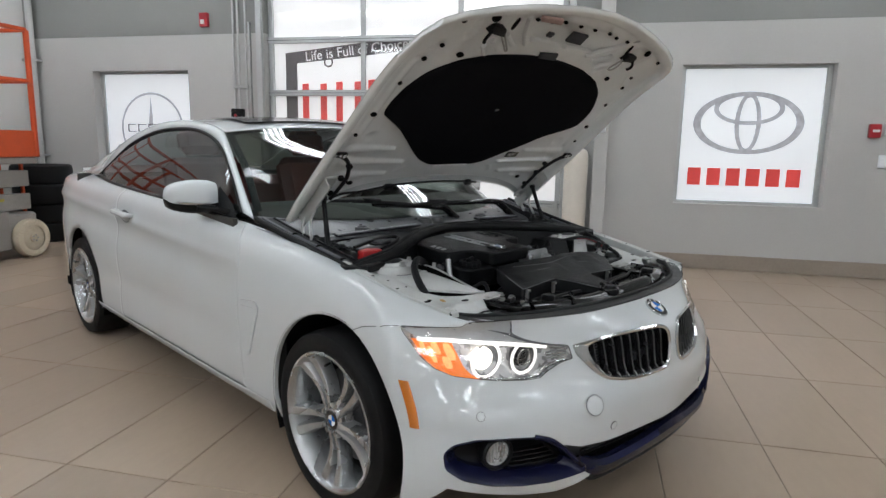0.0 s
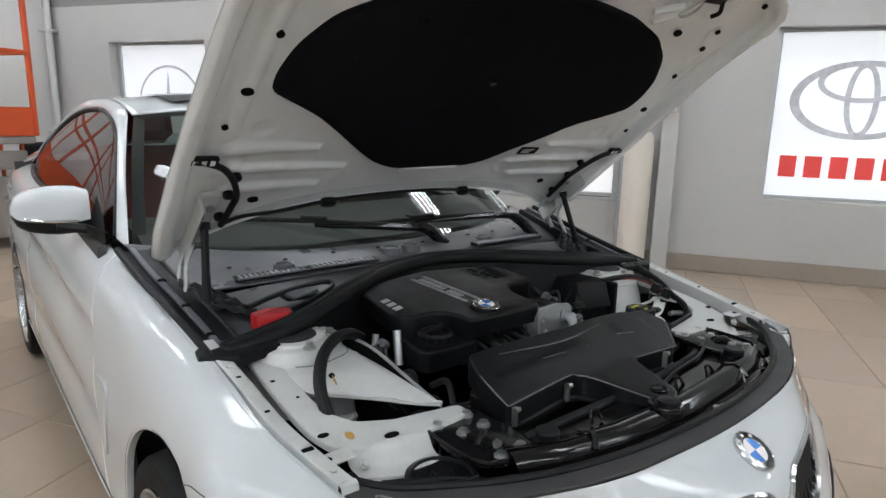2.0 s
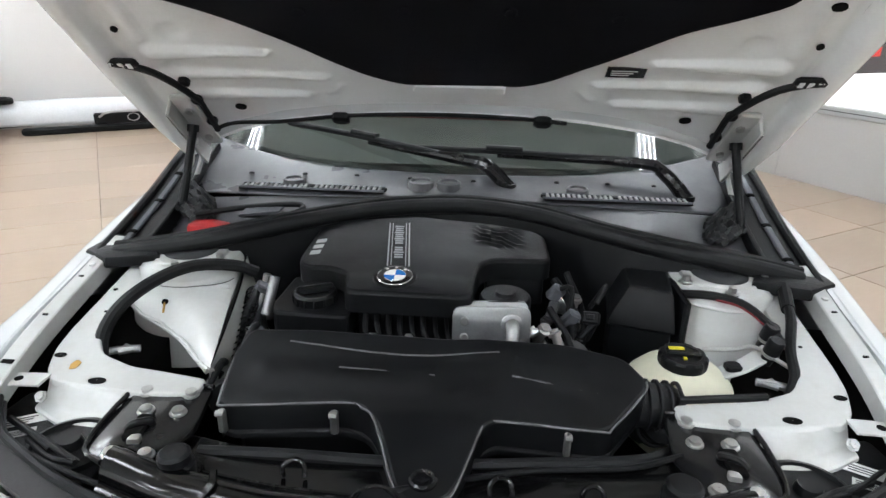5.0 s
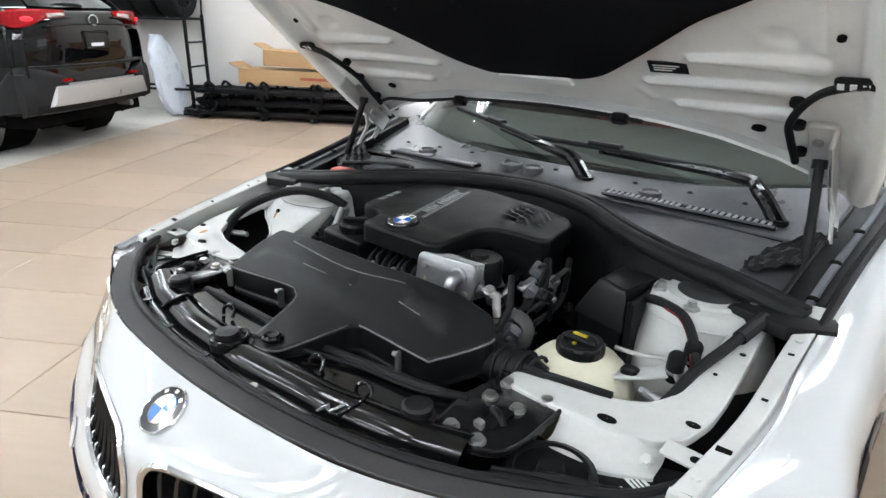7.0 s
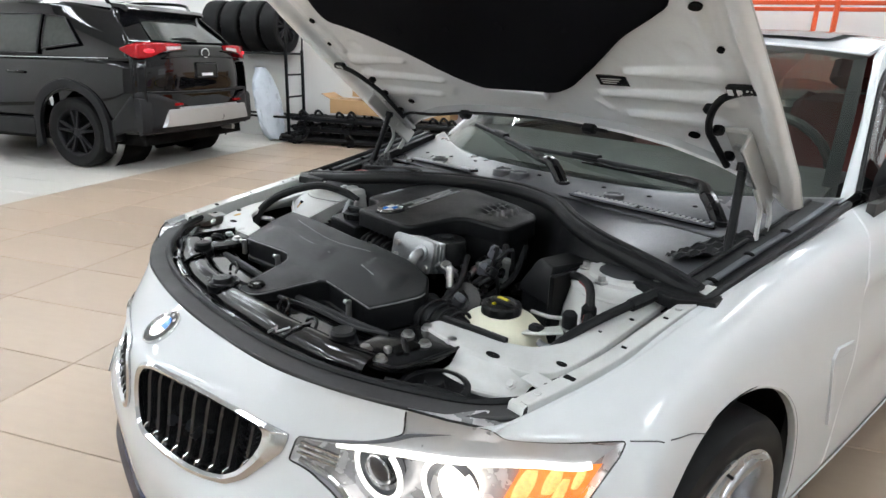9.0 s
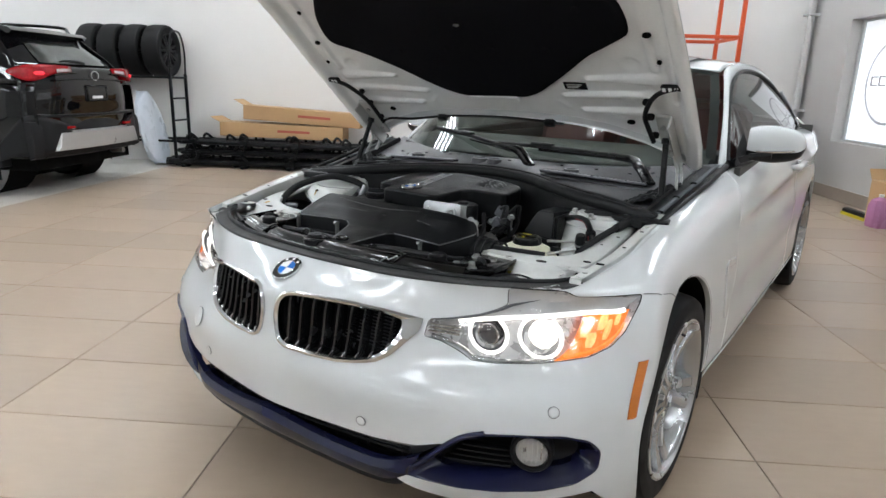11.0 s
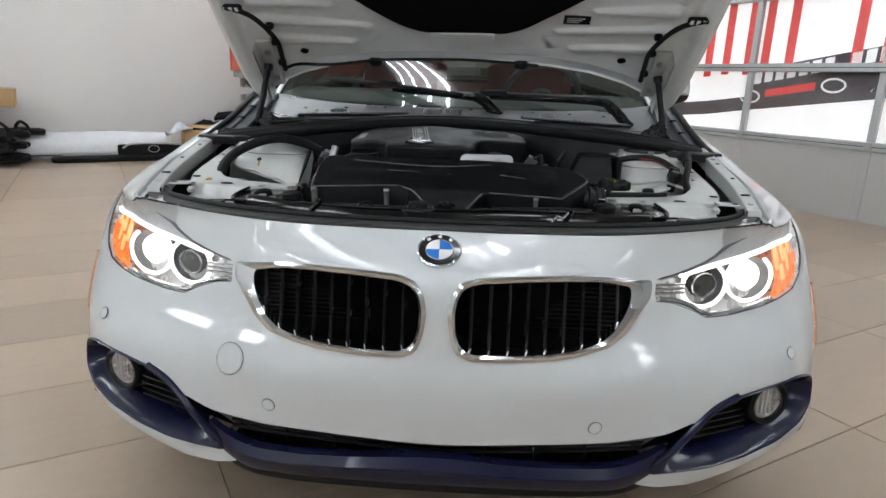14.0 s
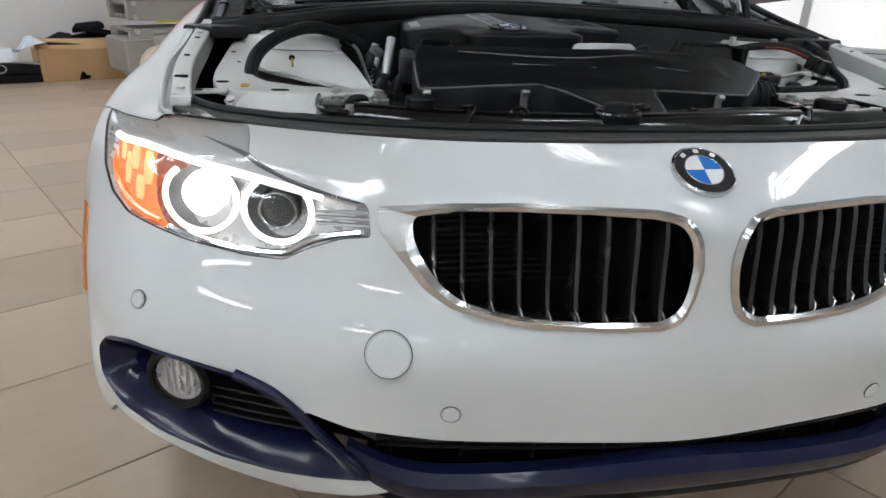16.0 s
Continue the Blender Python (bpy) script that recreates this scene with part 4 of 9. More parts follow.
# ---- body sides: fender, door and rear quarter, each side ----
def side_sheet(y0, y1, rows=46, step=.012):
    """The body's side between two stations: stations x profile."""
    n = max(4, int((y1 - (.62 if y0 == "door" else y0)) / step))
    cols = []
    for k in range(table.shape[1]):
        a = DOOR_FRONT[k] + GAP / 2 if y0 == "door" else max(y0, table[0, k, 1])
        q = np.linspace(a, y1, n)
        cols.append(np.stack([np.interp(q, fine_side[:, k, 1], fine_side[:, k, 0]), q, np.interp(q, fine_side[:, k, 1], fine_side[:, k, 2])], 1))
    P = np.array(cols)
    P = curve(P, np.linspace(0, 1, rows)).transpose(1, 0, 2)
    # the character line: a soft crease from behind the front wheel to the rear lamp
    zc = np.interp(P[..., 1], [.3, .8, 2.0, 3.0], [.77, .775, .825, .87])
    P[..., 0] += .007 * np.exp(-((P[..., 2] - zc) / .020) ** 2) * np.clip((P[..., 1] - .30) / .6, 0, 1)
    P[..., 0] -= .011 * np.exp(-((P[..., 2] - zc + .075) / .055) ** 2) * np.clip((P[..., 1] - .40) / .6, 0, 1)
    # a pressed hollow above the sill
    P[..., 0] -= .007 * np.exp(-((P[..., 2] - .47) / .05) ** 2) * np.clip((P[..., 1] - .50) / .4, 0, 1) * np.clip((2.6 - P[..., 1]) / .4, 0, 1)
    return P


def circle(cy, cz, r, n=60):
    return np.array([(cy + r * math.cos(2 * math.pi * i / n), cz + r * math.sin(2 * math.pi * i / n)) for i in range(n)])


ARCH_F, ARCH_R = WELL, circle(2.73, .330, .360)
SEAM = [(-.236, .7085), (-.215, .704), (-.19, .698), (-.165, .691), (-.14, .680), (-.118, .670)]   # joint between bumper and fender
fenders = {}
for side in (-1, 1):
    for nm, y0, y1, hole, label in (("fender", -.4, "door", [ARCH_F], "white front fender"), ("door", "door", 2.02, [], "white car door"), ("rear_quarter", 2.02, 3.7, [ARCH_R], "white rear quarter panel")):
        P = SHEET[:, N_NOSE - 1:].transpose(1, 0, 2) if nm == "fender" else side_sheet(*(q if isinstance(q, str) else q + d for q, d in ((y0, GAP / 2), (y1, -GAP / 2))))
        if nm == "door":
            P = P[:, 5:]
        g = cut_sheet(P, hole, (1, 2))
        if side < 0:
            g = g.flipped()
        g = facing(g, (side, 0, 0))
        panel = part(nm, g, PAINT, car, label, thick=0 if nm == "fender" else .004)
        if nm == "fender":
            fenders[side] = panel
            part("panel_gap", Geo().tube([nose_at(side * x, z, .0003) for x, z in ((.818, .7200), (.830, .7185), (.840, .7155), (.845, .7105))], .0012, 6, 3), INK, bumper)
            row = [P[np.unravel_index((np.abs(P[..., 1] - y) + np.abs(P[..., 2] - z)).argmin(), P.shape[:2])][0] for y, z in SEAM]
            part("panel_gap", Geo().tube([(side * (x + .0003), y, z) for x, (y, z) in zip(row, SEAM)], .0012, 6, 3), INK, panel)
        # flat lip round the wheel arch
        if hole:
            H = hole[0]
            ring = []
            cy, cz = H.mean(0)
            for y, z in H:
                d = np.abs(P[..., 1] - y) + np.abs(P[..., 2] - z)
                i, j = np.unravel_index(d.argmin(), d.shape)
                if z > .2 and d[i, j] < .03:
                    x = P[i, j, 0]
                    k = .988
                    ring.append([(side * (x - .001), y, z), (side * (x - .003), cy + (y - cy) * k, cz + (z - cz) * k), (side * (x - .018), cy + (y - cy) * k, cz + (z - cz) * k)])
            ring = sorted(ring, key=lambda q: -math.atan2(q[0][2] - cz + .13, q[0][1] - cy) % (2 * math.pi))
            part("arch_lip", Geo().grid(ring), PAINT, panel)
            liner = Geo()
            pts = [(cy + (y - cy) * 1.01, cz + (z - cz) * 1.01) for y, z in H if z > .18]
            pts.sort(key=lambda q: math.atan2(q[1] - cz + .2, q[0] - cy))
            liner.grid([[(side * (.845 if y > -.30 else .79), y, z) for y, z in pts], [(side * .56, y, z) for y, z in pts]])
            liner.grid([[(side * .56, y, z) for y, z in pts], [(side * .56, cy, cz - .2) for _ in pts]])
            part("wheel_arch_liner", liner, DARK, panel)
        if nm == "fender":
            B = [(.592, .634), (.486, .645), (.462, .625), (.466, .595), (.500, .510), (.536, .425), (.552, .418), (.546, .445), (.516, .520), (.490, .595), (.498, .618), (.592, .612)]
            xs = [P[np.unravel_index((np.abs(P[..., 1] - y) + np.abs(P[..., 2] - z)).argmin(), P.shape[:2])][0] for y, z in B]
            n = len(B)
            o = [(side * (x + .006), y, z) for x, (y, z) in zip(xs, B)]
            i = [(side * (x - .003), y, z) for x, (y, z) in zip(xs, B)]
            part("vent_trim", Geo().rings([o, i] if side < 0 else [i, o]), PAINT, panel, bevel=.002)
        if nm == "door":
            hx = .866
            g = Geo()
            g.tube([(side * (hx - .02), 1.78, .850), (side * (hx + .012), 1.80, .852), (side * (hx + .014), 1.90, .857), (side * (hx + .012), 1.98, .859), (side * (hx - .02), 2.0, .859)], [.009, .016, .017, .016, .009], 10)
            hd = part("door_handle", g, PAINT, panel)
            # grey dish: the shade in the handle's hollow put into the colour
            part("recess_shade", Geo().lathe([(.042, .0), (.030, -.004), (.0005, -.006)], 24, Matrix.Translation((side * (hx - .010), 1.86, .842)) @ Matrix.Rotation(radians(90 * side), 4, "Y") @ Matrix.Diagonal((.8, 1.6, 1, 1))), GREY_PLASTIC, hd)
    sill = side_sheet(.40, 2.45)[:, :6].copy()
    sill[..., 0] += .003
    g = Geo().grid(sill)
    part("side_sill", g if side > 0 else g.flipped(), PAINT, car, "white side sill", thick=.004)
    # added near-black shell that gives the gaps their shade
    P = side_sheet(.3, 2.6)
    P[..., 0] -= .02
    g = Geo().grid(P)
    part("gap_shade_shell", g if side > 0 else g.flipped(), DARK, car)



def shade_as_sheet(ob):
    """Shades a panel by the whole sheet it was parted from, so that light runs on across the joint."""
    tree = KDTree(SHEET.shape[0] * SHEET.shape[1])
    for k, p in enumerate(SHEET.reshape(-1, 3)):
        tree.insert(p, k)
    tree.balance()
    flat_n = SHEET_N.reshape(-1, 3)
    out = []
    for v in ob.data.vertices:
        q = v.co
        n = flat_n[tree.find((abs(q.x), q.y, q.z))[1]]
        out.append((n[0] if q.x >= 0 else -n[0], n[1], n[2]))
    ob.data.normals_split_custom_set_from_vertices(out)


for ob in (bumper, fenders[-1], fenders[1]):
    shade_as_sheet(ob)

# ---- cabin: glass, pillars and roof ----
WS_LOW = [(0, .44, .915), (.25, .455, .917), (.45, .51, .920), (.62, .60, .925), (.722, .70, .932)]
WS_TOP = [(0, 1.20, 1.318), (.2, 1.205, 1.314), (.36, 1.215, 1.306), (.49, 1.235, 1.294), (.565, 1.26, 1.282)]
ws_mid = [((a[0] + b[0]) / 2 + .012 * k / 4, (a[1] + b[1]) / 2 - .035, (a[2] + b[2]) / 2 + .028) for k, (a, b) in enumerate(zip(WS_LOW, WS_TOP))]
W = loft([WS_LOW, ws_mid, WS_TOP], 20, 24)
W = np.concatenate([(W * (-1, 1, 1))[:, :0:-1], W], 1)
screen = part("windshield", facing(Geo().grid(W), (0, -1, 1)), CAR_GLASS, car, "clear windshield reflecting the ceiling lights")
screen.visible_shadow = False
border = Geo()
E_ = np.concatenate([W[0], W[1:, -1], W[-1, ::-1][1:], W[::-1, 0][1:-1]])
Ei = E_ + (E_.mean(0) - E_) * .055
border.grid([E_ + (0, .002, -.003), Ei + (0, .002, -.003)], close_v=True)
part("windshield_border", border, BLACK_PLASTIC, screen)
RAIL = [(.765, .70, .925), (.695, .93, 1.10), (.628, 1.12, 1.225), (.582, 1.28, 1.295), (.562, 1.55, 1.335), (.560, 1.85, 1.345), (.566, 2.15, 1.325), (.585, 2.45, 1.265), (.62, 2.75, 1.165), (.67, 3.05, 1.06), (.70, 3.2, 1.02)]
RAIL = [(slim(x, .60, .80), y, z) for x, y, z in RAIL]
BELT = [(.80, .745, .922), (.822, 1.2, .948), (.826, 1.7, .968), (.82, 2.2, .988), (.80, 2.45, 1.003), (.775, 2.62, 1.02)]
DLO_TOP = [(.780, .77, .950), (.70, .99, 1.115), (.645, 1.18, 1.225), (.61, 1.45, 1.290), (.605, 1.75, 1.302), (.615, 2.05, 1.28), (.655, 2.35, 1.205), (.72, 2.57, 1.08)]
BELT, DLO_TOP = ([(slim(x, .60, .80), y, z) for x, y, z in P] for P in (BELT, DLO_TOP))
CROWN = [(0, 1.20, 1.320), (0, 1.5, 1.366), (0, 1.85, 1.377), (0, 2.2, 1.365), (0, 2.55, 1.325)]
EDGE = [(.568, 1.265, 1.286), (.561, 1.52, 1.332), (.559, 1.85, 1.345), (.566, 2.15, 1.326), (.59, 2.47, 1.26)]
roof_rows = [[tuple(np.array(c) * (1 - t) + np.array(e) * t + np.array((0, 0, .012 * math.sin(math.pi * t)))) for t in (0, .3, .6, .85, 1)] for c, e in zip(CROWN, EDGE)]
Rf = loft(roof_rows, 30, 16)
Rf = np.concatenate([(Rf * (-1, 1, 1))[:, :0:-1], Rf], 1)
part("roof", Geo().grid(Rf), PAINT, car, "white roof", thick=.004)
sun = np.array([[(x, y, np.interp(y, [1.3, 1.5, 1.85], [1.350, 1.379, 1.389]) - .022 * (x / .45) ** 2) for x in np.linspace(-.42, .42, 12)] for y in np.linspace(1.34, 1.78, 10)])
part("sunroof", Geo().grid(sun), GLOSS_BLACK, car)
rear_low = [(0, 3.3, 1.055), (.3, 3.28, 1.05), (.5, 3.24, 1.04), (.66, 3.15, 1.03)]
rear_top = [(0, 2.55, 1.325), (.25, 2.54, 1.318), (.45, 2.50, 1.295), (.585, 2.47, 1.262)]
Rg = loft([rear_top, rear_low], 10, 12)
Rg = np.concatenate([(Rg * (-1, 1, 1))[:, :0:-1], Rg], 1)
part("rear_window", facing(Geo().grid(Rg), (0, 1, 1)), TINT_GLASS, car)
tk = loft([[(0, 3.29, 1.055), (.35, 3.27, 1.05), (.68, 3.1, 1.02)], [(0, 3.6, 1.045), (.36, 3.57, 1.035), (.62, 3.42, 1.01)], [(0, 3.83, 1.0), (.32, 3.80, .99), (.56, 3.70, .985)], [(0, 3.85, .5), (.34, 3.82, .5), (.62, 3.69, .5)]], 16, 12)
tk = np.concatenate([(tk * (-1, 1, 1))[:, :0:-1], tk], 1)
part("trunk_lid", Geo().grid(tk), PAINT, car)
for side in (-1, 1):
    S = lambda P: np.array(P) * (side, 1, 1)
    bt, tp = curve(BELT, np.linspace(0, 1, 60)), curve(DLO_TOP, np.linspace(0, 1, 60))
    glass_rows = [bt * (1 - t) + tp * t + np.array((.012 * math.sin(math.pi * t), 0, 0)) for t in np.linspace(0, 1, 8)]
    gl = part("side_window", facing(Geo().grid([S(r) for r in glass_rows]), (side, 0, 0)), TINT_GLASS, car, "tinted side window")
    part("window_trim", Geo().tube(np.concatenate([S(tp)[::3], S(bt)[::-1][::3]]) + np.array((side * .004, 0, 0)), .009, 8, 1, closed=True), BLACK_PLASTIC, gl)
    # pillar and roof rail between the glass and the roof
    low = np.concatenate([tp, [(.775, 2.66, 1.03)]])
    n = len(low)
    hi = curve(RAIL[:10], np.linspace(0, 1, n))
    rail = [low * (1 - t) + hi * t + np.array((.010 * math.sin(math.pi * t), 0, .008 * math.sin(math.pi * t))) for t in np.linspace(0, 1, 6)]
    g = Geo().grid([S(r) for r in rail])
    part("roof_rail", g, PAINT, car, thick=.004)
    c_pill = loft([[(.775, 2.60, 1.02), (.74, 2.62, 1.09), (.66, 2.55, 1.22)], [(.76, 2.8, 1.015), (.72, 2.85, 1.06), (.615, 2.72, 1.175)], [(.70, 3.2, 1.015), (.69, 3.2, 1.02), (.66, 3.16, 1.03)]], 10, 8)
    part("rear_pillar", Geo().grid(c_pill * (side * .965, 1, 1)), PAINT, car, thick=.004)
    part("black_corner", Geo().add([S((.778, .76, .930)), S((.790, .98, .942)), S((.755, .95, 1.05)), S((.765, .82, .985))], [(0, 1, 2, 3)]), BLACK_PLASTIC, gl)
    # door mirror
    def shell(t, top, bottom, grow):
        """A rounded section of the mirror housing at t from its root to its tip, between two shares of its height."""
        hh = np.interp(t, [0, .15, .4, .65, .85, .95, 1], [.060, .070, .073, .068, .056, .040, .012]) * grow
        dd = np.interp(t, [0, .15, .4, .65, .85, .95, 1], [.050, .060, .064, .060, .050, .036, .012]) * grow
        c = np.array((.782 + .188 * t, .965 + .050 * t, 1.008 - .004 * t))
        out = []
        for a in np.linspace(0, 2 * math.pi, 24, endpoint=False):
            ca, sa = math.cos(a), math.sin(a)
            dz = math.copysign(abs(sa) ** .6, sa) * hh
            out.append((side * c[0], c[1] + math.copysign(abs(ca) ** .6, ca) * dd, c[2] + min(max(dz, bottom * hh), top * hh)))
        return out


    ts = [0, .06, .15, .28, .42, .56, .7, .8, .88, .94, .98, 1]
    order = lambda rows: rows if side > 0 else [r[::-1] for r in rows]
    mir = part("door_mirror", Geo().rings(order([shell(t, 1, -.42, 1) for t in ts])), PAINT, car, "white door mirror with a black base", angle=40)
    part("mirror_base", Geo().rings(order([shell(t, -.40, -.95, .99) for t in ts])), BLACK_PLASTIC, mir, "black lower mirror housing", angle=40)
    part("mirror_glass", Geo().add([(side * .80, 1.028, .995), (side * .935, 1.068, .995), (side * .930, 1.064, 1.045), (side * .805, 1.026, 1.05)], [(0, 1, 2, 3)]), CHROME, mir)
    part("mirror_stalk", Geo().rings(order([[(side * x, y + dy, z + dz) for dy, dz in ((-.045, -.012), (.03, -.012), (.04, .0), (.03, .014), (-.045, .014), (-.055, 0))] for x, y, z in ((.735, .80, .932), (.77, .86, .945), (.80, .93, .958), (.87, .972, .968))])), BLACK_PLASTIC, mir)
    part("turn_signal", Geo().tube([(side * .815, .908, .981), (side * .87, .920, .982), (side * .92, .944, .986), (side * .955, .982, .990)], .0045, 8), CHROME, mir)
# inside
part("dashboard", Geo().rings([[(x, y, z) for y, z in ((.62, .80), (.60, .90), (.72, .955), (.95, .97), (1.10, .93), (1.12, .80))] for x in (-.70, -.4, 0, .4, .70)]), CABIN, car, "dark dashboard behind the windshield")
wheel_c = Matrix.Translation((.36, 1.22, .93)) @ Matrix.Rotation(radians(-65), 4, "X")
sw = part("steering_wheel", Geo().tube([wheel_c @ Vector((.18 * math.cos(t), .18 * math.sin(t), 0)) for t in np.linspace(0, 2 * math.pi, 25)[:-1]], .015, 8, 1, closed=True), CABIN, car)
part("wheel_hub", Geo().lathe([(.06, -.02), (.06, .02), (.001, .03)], 16, wheel_c), CABIN, sw)
for x in (-.36, .36):
    seat = part("seat", Geo().box(x - .24, x + .24, 1.35, 1.85, .40, .60, .06), RED_SEAT, car, "dark red leather front seat")
    part("seat_back", Geo().join(Geo().box(-.24, .24, -.06, .08, 0, .62, .05), pose(x, 1.80, .55, -18)), RED_SEAT, seat)
    part("headrest", Geo().join(Geo().box(-.13, .13, -.05, .06, .64, .80, .04), pose(x, 1.80, .55, -18)), RED_SEAT, seat)
part("rear_seat", Geo().box(-.60, .60, 2.45, 2.75, .5, 1.0, .06), RED_SEAT, car)
part("cabin_floor", Geo().box(-.80, .80, .75, 2.9, .25, .40), CABIN, car)
for x in (-.80, .78):
    part("cabin_side", Geo().box(x, x + .02, .75, 2.9, .3, .93), CABIN, car)
part("rear_bulkhead", Geo().box(-.8, .8, 2.88, 2.9, .3, 1.02), CABIN, car)
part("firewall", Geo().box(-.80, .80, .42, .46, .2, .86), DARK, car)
part("underbody", Geo().box(-.74, .74, -.34, 3.6, .16, .22), DARK, car)
part("rear_view_mirror", Geo().box(-.11, .11, 1.10, 1.13, 1.19, 1.25, .015), BLACK_PLASTIC, car)

# ---- wheels ----
def make_wheel():
    """A wheel of five double spokes, axle along x, outer face towards +x."""
    w = new("wheel")
    X = Matrix.Rotation(radians(90), 4, "Y")
    part("tyre", Geo().lathe([(.2320, -.105), (.2572, -.112), (.2932, -.112), (.3075, -.098), (.3117, -.06), (.3125, 0), (.3117, .06), (.3075, .092), (.2991, .106), (.2764, .113), (.2513, .111), (.2362, .104), (.2320, .096)], 64, X), TYRE, w, "black low-profile tyre")
    rim = part("rim", Geo().lathe([(.236, .104), (.243, .108), (.243, .112), (.236, .114), (.228, .108), (.222, .09), (.214, .06), (.205, .0), (.208, -.09), (.23, -.10)], 64, X), RIM_SILVER, w, "silver five double-spoke alloy wheel")
    part("rim_back", Geo().lathe([(.206, -.02), (.001, -.02)], 32, X), DARK, rim)
    part("brake_disc", Geo().lathe([(.165, -.012), (.165, .002), (.09, .002), (.09, .02), (.001, .022)], 40, X), DULL_GREY, rim)
    part("brake_caliper", Geo().join(Geo().box(-.02, .035, -.06, .06, .10, .175, .012), Matrix.Rotation(radians(60), 4, "X")), BLACK_PLASTIC, rim)
    for k in range(5):
        a = radians(72 * k + 90)
        N, T = np.array((0, math.cos(a), math.sin(a))), np.array((0, -math.sin(a), math.cos(a)))
        for d in (-1, 1):
            rows = []
            for t in np.linspace(0, 1, 11):
                r = .040 + (.231 - .040) * t
                off = d * (.0135 + .026 * t ** 1.3)
                wd = .0095 + .0130 * t ** 1.6
                xo = .088 - .016 * math.sin(math.pi * t) + .016 * t ** 2
                c = N * r + T * off
                rows.append([tuple(c + T * p + np.array((q, 0, 0))) for p, q in ((-wd * 1.25, xo - .045), (-wd, xo - .008), (-wd * .72, xo), (wd * .72, xo), (wd, xo - .008), (wd * 1.25, xo - .045))])
            part("spoke", Geo().rings(rows), RIM_SILVER, rim)
    part("hub", Geo().lathe([(.066, .04), (.062, .068), (.050, .082), (.036, .088), (.034, .080), (.001, .08)], 30, X), RIM_SILVER, rim)
    for k in range(5):
        a = radians(72 * k + 54)
        part("wheel_bolt", Geo().cyl((.07, .055 * math.cos(a), .055 * math.sin(a)), (.087, .055 * math.cos(a), .055 * math.sin(a)), .0085, 6), STEEL, rim)
    m = Matrix.Translation((.083, 0, 0)) @ Matrix.Rotation(radians(90), 4, "Z") @ Matrix.Rotation(radians(90), 4, "X")
    part("hub_cap", Geo().lathe([(.031, 0), (.031, .003), (.029, .004), (.001, .004)], 24, m), BADGE_BLACK, rim)
    for k in range(4):
        g = Geo()
        a = [radians(90 * k + 15 * i) for i in range(7)]
        g.add([m @ Vector((0, 0, .0046))] + [m @ Vector((.019 * math.cos(t), .019 * math.sin(t), .0046)) for t in a], [(0, i + 1, i + 2) for i in range(6)])
        part("cap_quarter", g, (BADGE_BLUE, BADGE_WHITE)[k % 2], rim)
    part("valve", Geo().cyl((.09, .0, -.205), (.112, 0, -.20), .004, 8), BLACK_PLASTIC, rim)
    return w


first = make_wheel()
first.parent = car
first["label"] = "silver alloy wheel with a black tyre"
first.matrix_basis = pose(.740, .030, .3130, 180)
for x, y, a in ((-.740, .030, 180), (.745, 2.73, 50), (-.745, 2.73, 130)):
    copy_thing(first, pose(x, y, .3130, a, 0, 0) @ (pose(0, 0, 0) if x > 0 else pose(0, 0, 0, 0, 0, 180)))

# ---- headlights ----
def fill(outline, out, rings=7, c=None):
    """A sheet over the inside of an outline on the nose."""
    P = np.asarray(outline)
    c = P.mean(0) if c is None else np.array(c)
    return Geo().grid([on_nose(c + (P - c) * t, out) for t in np.linspace(1, .02, rings)], close_v=True)


